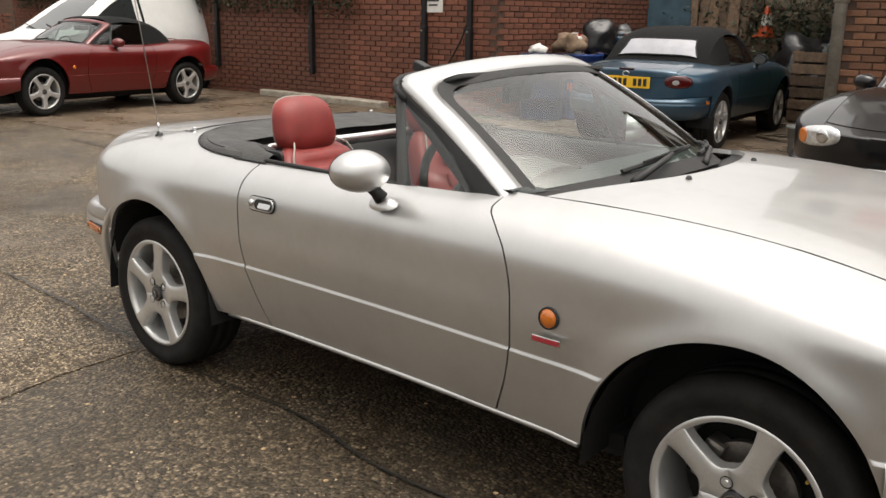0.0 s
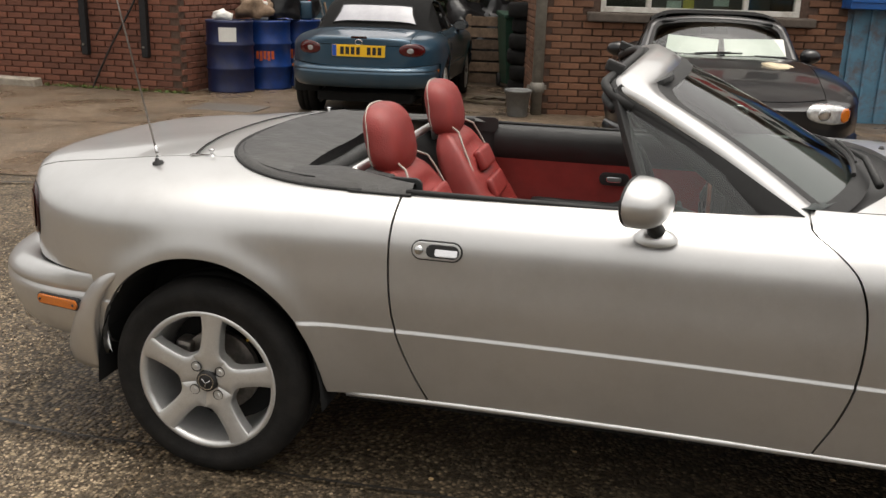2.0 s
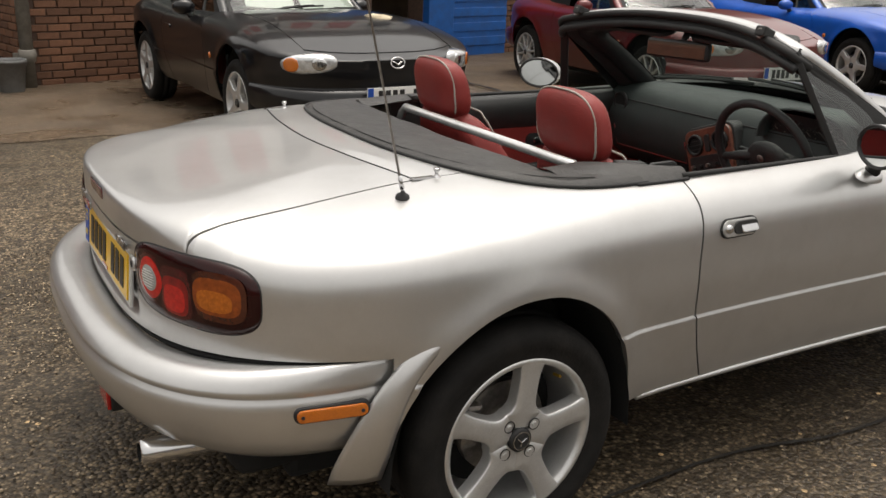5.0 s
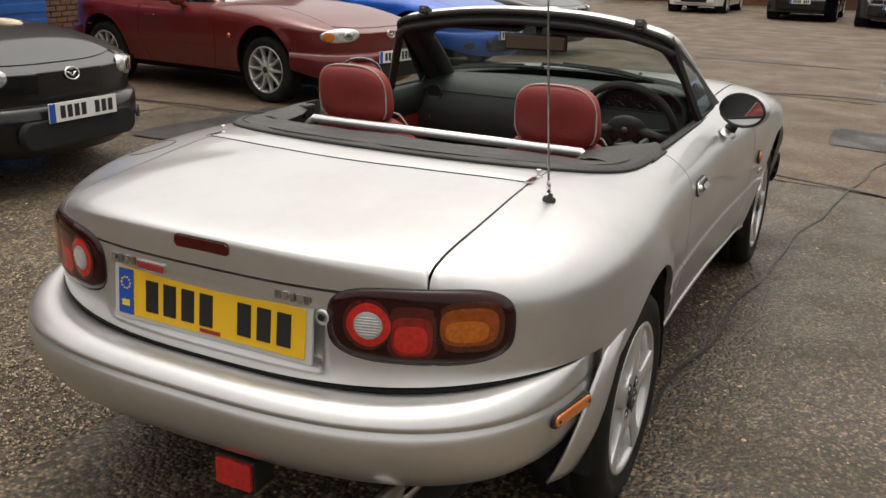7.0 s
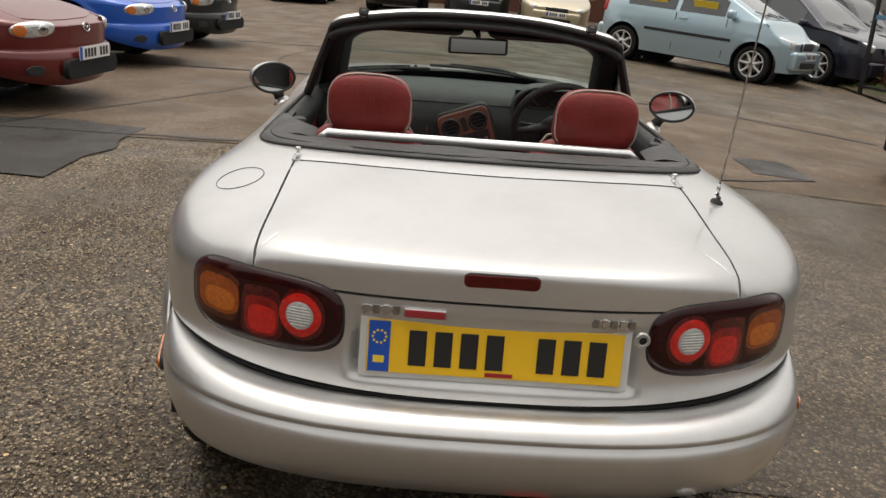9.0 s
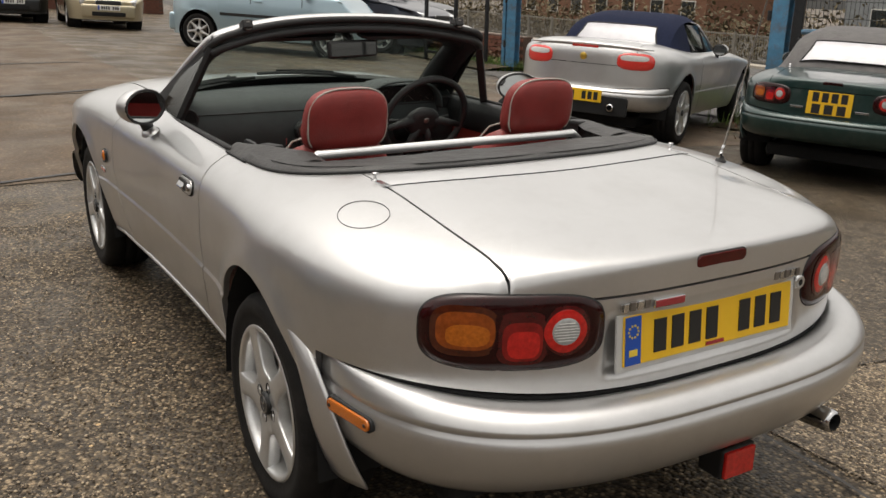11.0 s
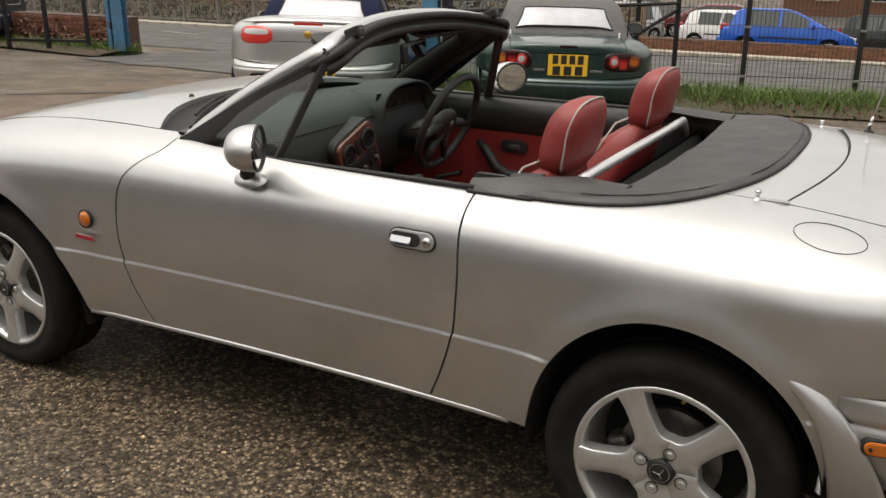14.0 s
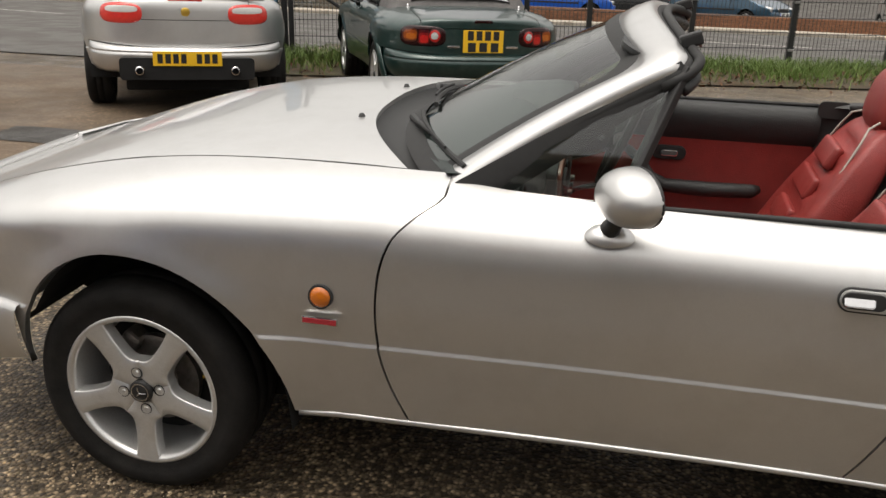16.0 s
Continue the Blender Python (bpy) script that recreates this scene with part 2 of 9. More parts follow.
def box_bm(sx, sy, sz, bevel=0.0, at=(0, 0, 0), segments=2, bm=None):
    out = bmesh.new()
    bmesh.ops.create_cube(out, size=1)
    bmesh.ops.scale(out, vec=(sx, sy, sz), verts=out.verts)
    if bevel:
        bmesh.ops.bevel(out, geom=out.edges[:], offset=bevel, segments=segments, affect="EDGES", profile=0.6)
    bmesh.ops.translate(out, vec=at, verts=out.verts)
    return out


def merge(*bms):
    """One bmesh out of several."""
    out = bms[0]
    for b in bms[1:]:
        me = bpy.data.meshes.new("tmp")
        b.to_mesh(me)
        out.from_mesh(me)
        bpy.data.meshes.remove(me)
        b.free()
    return out


def turn(bm, m):
    bmesh.ops.transform(bm, matrix=m, verts=bm.verts)
    return bm


def tube_bm(points, radius, sides=10, closed=False, cap=True):
    """A round bar along points; radius a number or one per point."""
    bm = bmesh.new()
    pts = [Vector(p) for p in points]
    n = len(pts)
    rings = []
    up = Vector((0, 0, 1))
    for i, p in enumerate(pts):
        a = pts[i - 1] if (i > 0 or closed) else p
        b = pts[(i + 1) % n] if (i < n - 1 or closed) else p
        d = (b - a).normalized()
        ref = up if abs(d.dot(up)) < 0.95 else Vector((1, 0, 0))
        s = d.cross(ref).normalized()
        t = s.cross(d)
        r = radius[i] if isinstance(radius, (list, tuple)) else radius
        rings.append([bm.verts.new(p + (s * math.cos(2 * math.pi * k / sides) + t * math.sin(2 * math.pi * k / sides)) * r) for k in range(sides)])
    for i in range(n if closed else n - 1):
        ra, rb = rings[i], rings[(i + 1) % n]
        for k in range(sides):
            bm.faces.new((ra[k], ra[(k + 1) % sides], rb[(k + 1) % sides], rb[k]))
    if cap and not closed:
        bm.faces.new(rings[0][::-1])
        bm.faces.new(rings[-1])
    return bm


def lathe_bm(profile, segments=48, axis="y"):
    """Turns (radius, height) pairs round an axis."""
    bm = bmesh.new()
    rings = []
    for r, h in profile:
        ring = []
        for k in range(segments):
            a = 2 * math.pi * k / segments
            c, s = r * math.cos(a), r * math.sin(a)
            ring.append(bm.verts.new((c, h, s) if axis == "y" else (c, s, h) if axis == "z" else (h, c, s)))
        rings.append(ring)
    for ra, rb in zip(rings, rings[1:]):
        for k in range(segments):
            bm.faces.new((ra[k], ra[(k + 1) % segments], rb[(k + 1) % segments], rb[k]))
    return bm


def grid_bm(rows, weld=False):
    """A sheet through rows of points."""
    bm = bmesh.new()
    vs = [[bm.verts.new(tuple(map(float, p))) for p in row] for row in rows]
    for a, b in zip(vs, vs[1:]):
        for k in range(len(a) - 1):
            bm.faces.new((a[k], a[k + 1], b[k + 1], b[k]))
    if weld:
        bmesh.ops.remove_doubles(bm, verts=bm.verts, dist=1e-4)
    return bm


def thick(bm, depth):
    """Gives a sheet a thickness, behind its faces."""
    bmesh.ops.recalc_face_normals(bm, faces=bm.faces)
    bmesh.ops.solidify(bm, geom=bm.faces[:], thickness=depth)
    return bm


def outline_bm(points, depth, bevel=0.0):
    """A flat plate with an outline in x and z, extruded along y by depth, front at y = 0 towards -y."""
    bm = bmesh.new()
    f = bm.faces.new([bm.verts.new((x, 0, z)) for x, z in points])
    r = bmesh.ops.extrude_face_region(bm, geom=[f])
    vs = [v for v in r["geom"] if isinstance(v, bmesh.types.BMVert)]
    bmesh.ops.translate(bm, vec=(0, depth, 0), verts=vs)
    bmesh.ops.recalc_face_normals(bm, faces=bm.faces)
    if bevel:
        es = [e for e in bm.edges if all(abs(v.co.y) < 1e-6 for v in e.verts)]
        bmesh.ops.bevel(bm, geom=es, offset=bevel, segments=2, affect="EDGES", profile=0.6)
    return bm


def rounded(w, h, r, n=6):
    """The outline of a rounded rectangle."""
    pts = []
    for cx, cz, a0 in ((w / 2 - r, h / 2 - r, 0), (-w / 2 + r, h / 2 - r, 90), (-w / 2 + r, -h / 2 + r, 180), (w / 2 - r, -h / 2 + r, 270)):
        for k in range(n + 1):
            a = radians(a0 + 90 * k / n)
            pts.append((cx + r * math.cos(a), cz + r * math.sin(a)))
    return pts


def curve_at(table, x):
    """Smooth value at x through (x, value) pairs in rising order."""
    xs, ys = [p[0] for p in table], [p[1] for p in table]
    if x <= xs[0]:
        return ys[0]
    if x >= xs[-1]:
        return ys[-1]
    i = max(k for k in range(len(xs) - 1) if xs[k] <= x)
    h = xs[i + 1] - xs[i]
    t = (x - xs[i]) / h

    def slope(k):
        if 0 < k < len(xs) - 1:
            return (ys[k + 1] - ys[k - 1]) / (xs[k + 1] - xs[k - 1])
        return (ys[1] - ys[0]) / (xs[1] - xs[0]) if k == 0 else (ys[-1] - ys[-2]) / (xs[-1] - xs[-2])
    m0, m1 = slope(i) * h, slope(i + 1) * h
    return (2 * t**3 - 3 * t * t + 1) * ys[i] + (t**3 - 2 * t * t + t) * m0 + (3 * t * t - 2 * t**3) * ys[i + 1] + (t**3 - t * t) * m1


def ground_z(x, y):
    """The yard falls away, gently behind the car's left side, more towards the road."""
    if y < -0.6:
        d = min(34.0, -y)
        return -0.052 * (min(10.0, d) - 0.9 + 0.3 * math.exp((y + 0.6) / 0.3)) - 0.08 * max(0.0, d - 10.0)
    return -0.008 * min(8.0, max(0.0, y - 0.9))


def text_bars(parent, chars, width, height, m, material, name="character"):
    """Plain bars in place of characters: one upright bar for each, a gap for a space."""
    n = len(chars)
    step = width / n
    for k, c in enumerate(chars):
        if c != " ":
            ob = part(name, turn(box_bm(step * 0.68, 0.002, height), m @ pose(-width / 2 + step * (k + 0.5), 0, 0)), material, parent)


# ---- the shape of a low sports car: +x ahead, y to its left ----
class Shape:
    def __init__(self, front_axle=1.1325, rear_axle=-1.1325, rear=-1.893, nose=1.93, zs=0.66, width=((-1.15, 0.785), (-0.6, 0.757), (0.0, 0.757), (0.6, 0.778), (1.15, 0.795)),
                 crown=((-1.87, 0.817), (-1.7, 0.834), (-1.5, 0.856), (-1.2, 0.877), (-0.6, 0.885), (0.4, 0.90), (0.75, 0.897), (1.1, 0.868), (1.45, 0.795), (1.75, 0.70), (1.95, 0.62)),
                 sill=0.288, arch=(0.340, 0.372), wheel_z=0.285, halves=None, tail=(2.5, 1)):
        self.fa, self.ra, self.rear, self.nose, self.zs = front_axle, rear_axle, rear, nose, zs
        self.wt, self.ct, self.sill, self.arch, self.wz = width, crown, sill, arch, wheel_z
        self.plan_n = 2.8
        # half widths of the arches: front wheel ahead and behind, rear wheel ahead and behind
        self.halves = halves or (arch[0],) * 4
        self.tail = tail

    def half(self, xa, x):
        return self.halves[(0 if xa > 0 else 2) + (0 if x > xa else 1)]

    def rear_n(self, c2):
        """How sharp the upper section turns, by the squared cosine of the station's angle."""
        return 3.5 + self.tail[0] * c2 ** self.tail[1]

    def station_x(self, x):
        """A station on the outline, by its x."""
        if x < self.ra:
            f = min(1.0, (self.ra - x) / (self.ra - self.rear))
            return ("r", math.acos(f ** (self.plan_n / 2)))
        if x > self.fa:
            f = min(1.0, (x - self.fa) / (self.nose - self.fa))
            return ("f", math.acos(f ** (self.plan_n / 2)))
        return ("m", x)

    def base(self, st):
        """x, y at full width, and the roundness of the upper section."""
        k, a = st
        p = 2 / self.plan_n
        if k == "m":
            return a, curve_at(self.wt, a), 3.5
        end, axle = (self.rear, self.ra) if k == "r" else (self.nose, self.fa)
        x = axle + (end - axle) * max(math.cos(a), 0) ** p
        y = curve_at(self.wt, axle) * max(math.sin(a), 0) ** p
        return x, y, self.rear_n(math.cos(a) ** 2) if k == "r" else 3.5 + 0.3 * math.cos(a) ** 2

    def low(self, x):
        """The lower edge of the side: sill, or the wheel arch."""
        for xa in (self.fa, self.ra):
            d = (x - xa) / self.half(xa, x)
            if abs(d) < 1:
                return max(self.sill, self.wz + (self.arch[1] + (0.010 if xa > 0 else -0.006)) * math.sqrt(1 - d * d))
        if x < self.ra:
            return 0.562 - 0.030 * min(1.0, (self.ra - x) / (self.ra - self.rear)) ** 6
        if x > self.fa:
            return 0.47
        return self.sill

    def squeeze(self, z):
        return curve_at(((0.2, 0.90), (0.27, 0.922), (0.31, 0.938), (0.40, 0.964), (0.49, 0.985), (0.58, 1.0), (0.66, 1.0)), z)

    def warp(self, x, z):
        """Columns bend to follow the door's two edges."""
        d = abs(x + 0.60) / 0.24
        if d < 1:
            s = curve_at(((0.27, 0.10), (0.305, 0.08), (0.4, 0.036), (0.5, 0.002), (0.6, -0.012), (0.72, -0.015), (0.84, -0.008)), z)
            x += s * (1 - d * d) ** 2
        d = abs(x - 0.515) / 0.30
        if d < 1:
            s = curve_at(((0.27, -0.072), (0.30, -0.06), (0.4, -0.022), (0.5, 0.0), (0.65, 0.0), (0.75, -0.028), (0.80, -0.075), (0.835, -0.13)), z)
            x += s * (1 - d * d) ** 2
        return x

    def lower(self, st, z):
        x, y, n = self.base(st)
        q = self.squeeze(z)
        if z < 0.4945:
            q += 0.0075
        y *= q
        if st[0] != "m":
            axle = self.ra if st[0] == "r" else self.fa
            x = axle + (x - axle) * (q * 0.35 + 0.65)
        for xa in (self.fa, self.ra):
            r = math.hypot((x - xa) / self.half(xa, x), (z - self.wz) / self.arch[1])
            if 0.95 < r < 1.6 and z > self.wz - 0.05:
                y += 0.013 * math.exp(-((r - 1.0) / 0.13) ** 2)
        return Vector((self.warp(x, z) if st[0] == "m" else x, y, z))

    def upper(self, st, u):
        x, y, n = self.base(st)
        e = 1.75
        ph = math.pi / 2 * (u**e / (u**e + (1 - u) ** e))
        s, h = max(math.cos(ph), 0) ** (2 / n), max(math.sin(ph), 0) ** (2 / n)
        if st[0] != "m":
            axle = self.ra if st[0] == "r" else self.fa
            x = axle + (x - axle) * s
        z = self.zs + (curve_at(self.ct, x) - self.zs) * h
        for xa in (self.fa, self.ra):
            r = math.hypot((x - xa) / self.half(xa, x), (z - self.wz) / self.arch[1])
            if r < 1.6:
                y += 0.013 * math.exp(-((r - 1.0) / 0.13) ** 2)
        return Vector((self.warp(x, z) if st[0] == "m" else x, y * s, z))

    def find(self, st, test, steps=160):
        """The first u at which test(point) holds, refined."""
        lo = 0.0
        for k in range(1, steps + 1):
            u = k / steps
            if test(self.upper(st, u)):
                hi = u
                lo = (k - 1) / steps
                for _ in range(14):
                    mid = (lo + hi) / 2
                    lo, hi = (lo, mid) if test(self.upper(st, mid)) else (mid, hi)
                return hi
        return 1.0

    def top_z(self, x, y):
        """The height of the upper surface over a place between the axles."""
        if x < self.ra:
            w, pn = curve_at(self.wt, self.ra), self.plan_n
            f = (self.ra - x) / (self.ra - self.rear)
            sc = max(1e-6, ((abs(y) / w) ** pn + f**pn) ** (1 / pn))
            n = self.rear_n(min(1, f / sc) ** pn)
            return self.zs + (curve_at(self.ct, x) - self.zs) * max(0.0, 1 - min(1, sc) ** n) ** (1 / n)
        w = curve_at(self.wt, x)
        return self.zs + (curve_at(self.ct, x) - self.zs) * max(0.0, 1 - min(1, abs(y) / w) ** 3.5) ** (1 / 3.5)

    def rear_point(self, y, z, out=0.0):
        """A place on the tail's skin at this y and height, pushed out along its normal."""
        def skin(yy):
            w = curve_at(self.wt, self.ra)
            f = max(0.0, 1 - min(0.999, abs(yy) / w) ** self.plan_n) ** (1 / self.plan_n)
            x = self.ra + (self.rear - self.ra) * f
            if z > self.zs:
                n = self.rear_n(f**self.plan_n)
                h = min(0.995, (z - self.zs) / (curve_at(self.ct, x) - self.zs))
                sc = (1 - h**n) ** (1 / n)
                f2 = max(0.0, 1 - min(0.999, abs(yy) / (w * sc)) ** self.plan_n) ** (1 / self.plan_n)
                x = self.ra + (self.rear - self.ra) * f2 * sc
            return x
        x = skin(y)
        d = 0.004
        t = Vector((skin(y + d) - skin(y - d), 2 * d, 0)).normalized()
        nrm = Vector((-t.y, t.x, 0))
        return Vector((x, y, z)) + nrm * out


def panel(name, left_rows, material, parent, both=True, fold=0.016, label="", centre=False):
    """A body panel from rows of points of its left half: mirrored, with its edges folded inwards."""
    made = []
    for side in ((1, -1) if both else (1,)):
        bm = bmesh.new()
        vs = [[bm.verts.new((p.x, p.y * side, p.z)) for p in row] for row in left_rows]
        for a, b in zip(vs, vs[1:]):
            for k in range(len(a) - 1):
                q = (a[k], a[k + 1], b[k + 1], b[k])
                bm.faces.new(q if side == 1 else q[::-1])
        made.append(bm)
    if centre:
        made = [merge(*made)]
    for bm in made:
        bmesh.ops.remove_doubles(bm, verts=bm.verts, dist=4e-4)
        bmesh.ops.dissolve_degenerate(bm, dist=1e-4, edges=bm.edges[:])
        bm.normal_update()
        if fold:
            edges = [e for e in bm.edges if len(e.link_faces) == 1]
            normals = {}
            for e in edges:
                for v in e.verts:
                    normals[v] = v.normal.copy()
            twin = {v: (bm.verts.new(v.co), bm.verts.new(v.co - n * fold)) for v, n in normals.items()}
            for e in edges:
                a, b = e.verts
                l = e.link_loops[0]
                if l.vert is a:
                    a, b = b, a
                bm.faces.new((twin[a][0], twin[b][0], twin[b][1], twin[a][1]))
        me = bpy.data.meshes.new(name)
        bm.to_mesh(me)
        bm.free()
        me.materials.append(material)
        me.polygons.foreach_set("use_smooth", [True] * len(me.polygons))
        ob = new(name, me)
        ob.parent = parent
        if label:
            tagged(ob, label)
    return ob


def stations(shape, x0, x1, extra=(), step=0.05):
    """Stations from x0 to x1, closer round the arches and at given places."""
    xs = set()
    n = max(2, int((x1 - x0) / step))
    xs.update(x0 + (x1 - x0) * k / n for k in range(n + 1))
    for xa in (shape.fa, shape.ra):
        for k in range(0, 37):
            c = math.cos(math.pi * k / 36)
            xs.add(xa + shape.half(xa, xa + c) * c)
        xs.update((xa - shape.half(xa, xa - 1) - 0.004, xa + shape.half(xa, xa + 1) + 0.004))
    xs.update(extra)
    xs = sorted(x for x in xs if x0 - 1e-9 <= x <= x1 + 1e-9)
    out = [xs[0]]
    for x in xs[1:]:
        if x - out[-1] > 0.0015 or x in extra:
            out.append(x)
    return out


def side_column(shape, st, x, hi, nl=7, nu=18):
    """One column of points from the lower edge to u = hi; rows that an arch cuts away gather on its edge."""
    z0, zs, base = shape.low(x), shape.zs, shape.sill
    zl = [base + (0.487 - base) * k / (nl - 1) for k in range(nl)] + [0.4925, 0.4965, 0.502] + [0.502 + (zs - 0.502) * k / 14 for k in range(1, 15)]
    u0 = shape.find(st, lambda q: q.z > z0) if z0 > zs else 0.0
    col = [shape.lower(st, max(z, z0)) if z0 <= zs else shape.upper(st, u0) for z in zl]
    return col + [shape.upper(st, max(u0, hi * k / nu)) for k in range(1, nu + 1)]


GAP = 0.0028


def body_shell(shape, car, paint, top_up=False, lid_z=0.738, recess=0.0):
    """Rear wings with the tail, doors, front wings, bonnet, boot lid and deck of a two-seater."""
    # corner of the lid on the outline
    corner = None
    for k in range(900):
        a = radians(90 - k / 10)
        p = shape.upper(("r", a), shape.find(("r", a), lambda q: q.z > lid_z + GAP))
        if p.y < 0.489:
            corner = a
            break
    hinge_x = lambda y: -1.352 + 0.068 * min(1, abs(y) / 0.489) ** 2
    hinge = lambda p: p.x > hinge_x(p.y)
    rear_st = []
    for k in range(0, 41):
        rear_st.append(("r", corner * k / 40))
    rear_st += [("r", corner + 0.004 * k) for k in range(1, 9)]
    x_c = shape.base(("r", corner + 0.034))[0]
    xs_r = stations(shape, x_c, -0.60 - GAP, tuple(x_c + (-1.16 - x_c) * k / 40 for k in range(1, 40)))
    rear_st += [shape.station_x(x) for x in xs_r]
    cols = []
    for st in rear_st:
        x = shape.base(st)[0]
        if st[0] == "r" and st[1] <= corner:
            hi = shape.find(st, lambda q: q.z > lid_z - GAP)
        elif x < -1.15:
            hi = shape.find(st, lambda q: abs(q.y) < 0.489 + GAP)
        else:
            edge = curve_at(((-1.15, 0.489), (-0.95, 0.57), (-0.6, 0.62)), x)
            hi = shape.find(st, lambda q: abs(q.y) < edge)
        cols.append(side_column(shape, st, x, hi))
    if recess:
        # the hollow round the number plate
        ease = lambda a, b, v: (lambda t: t * t * (3 - 2 * t))(max(0.0, min(1.0, (v - a) / (b - a))))
        for col in cols:
            for p in col:
                if p.x < -1.7:
                    p.x += recess * ease(0.302, 0.268, abs(p.y)) * ease(0.556, 0.572, p.z) * ease(0.708, 0.694, p.z)
    panel("rear_wing", cols, paint, car, centre=True)
    # boot lid
    lid = []
    for st in rear_st:
        if st[0] != "r":
            break
        lo = shape.find(st, lambda q: q.z > lid_z + GAP) if st[1] <= corner else shape.find(st, lambda q: abs(q.y) < 0.489 - GAP)
        hi = shape.find(st, hinge)
        if hi <= lo:
            hi = lo + 1e-4
        lid.append([shape.upper(st, lo + (hi - lo) * k / 22) for k in range(23)])
        if hi <= lo + 2e-4:
            break
    panel("boot_lid", lid, paint, car, centre=True)
    # deck between lid and cockpit
    deck = []
    for k in range(9):
        row = []
        for j in range(21):
            y = 0.489 * j / 20
            xa = hinge_x(y) + 0.006
            x = xa - 0.05 if k == 0 else xa - 0.003 + (-1.12 - xa) * (k - 1) / 7
            row.append(Vector((x, y, shape.top_z(x, y) - (0.011 if k == 0 else 0.006 if k == 1 else 0.0))))
        deck.append(row[::-1])
    panel("rear_deck", deck, paint, car, centre=True, fold=0.0)
    ys = [0.487 * (-1 + k / 24) for k in range(49)]
    part("lid_gap", tube_bm([(hinge_x(y) + 0.003, y, shape.top_z(hinge_x(y) + 0.003, abs(y)) - 0.0005) for y in ys], 0.0024, 6), DARK, car, "", True)
    # nose between bonnet and bumper
    cols = []
    for k in range(25):
        st = ("f", 1.25 * (1 - k / 24))
        cols.append([shape.upper(st, 0.12 + 0.6 * j / 10) + Vector((-0.005, 0, -0.004)) for j in range(11)])
    panel("nose_panel", cols, paint, car, centre=True, fold=0.0)
    # doors
    cols = []
    for x in stations(shape, -0.60 + GAP, 0.515 - GAP, step=0.04):
        edge = 0.646 - 0.012 * max(0, x) / 0.5
        hi = shape.find(("m", x), lambda q: abs(q.y) < edge)
        cols.append(side_column(shape, ("m", x), x, hi))
    panel("door", cols, paint, car)
    # front wings, up to the bonnet's edge
    cols = []
    bonnet_y = lambda x: 0.597 - 0.03 * max(0, x - 0.5)
    xs_f = stations(shape, 0.515 + GAP, shape.nose - 0.01)
    for x in xs_f:
        st = shape.station_x(x)
        hi = shape.find(st, lambda q: abs(q.y) < bonnet_y(q.x) + GAP)
        cols.append(side_column(shape, st, x, hi))
    for k in range(1, 13):
        st = ("f", math.acos(min(1, ((shape.nose - 0.01 - shape.fa) / (shape.nose - shape.fa)) ** (shape.plan_n / 2))) * (1 - k / 12))
        cols.append(side_column(shape, st, shape.base(st)[0], 0.3))
    panel("front_wing", cols, paint, car, centre=True)
    # bonnet
    rows = []
    for k in range(46):
        row = []
        for j in range(25):
            f = j / 24
            xb = 0.70 - 0.205 * f**2.4
            x = xb + (shape.nose - 0.13 - 0.12 * f**3 - xb) * k / 45
            y = (bonnet_y(x) - GAP) * f
            if x <= shape.fa:
                z = shape.top_z(x, y)
            else:
                st_y = curve_at(shape.wt, shape.fa)
                f2 = (x - shape.fa) / (shape.nose - shape.fa)
                # the scale at which the outline passes this place
                s = ((abs(y) / st_y) ** shape.plan_n + f2**shape.plan_n) ** (1 / shape.plan_n)
                z = shape.zs + (curve_at(shape.ct, x) - shape.zs) * max(0, 1 - min(s, 1) ** 3.6) ** (1 / 3.6)
            row.append(Vector((x, y, z)))
        rows.append(row[::-1])
    panel("bonnet", rows, paint, car, centre=True)


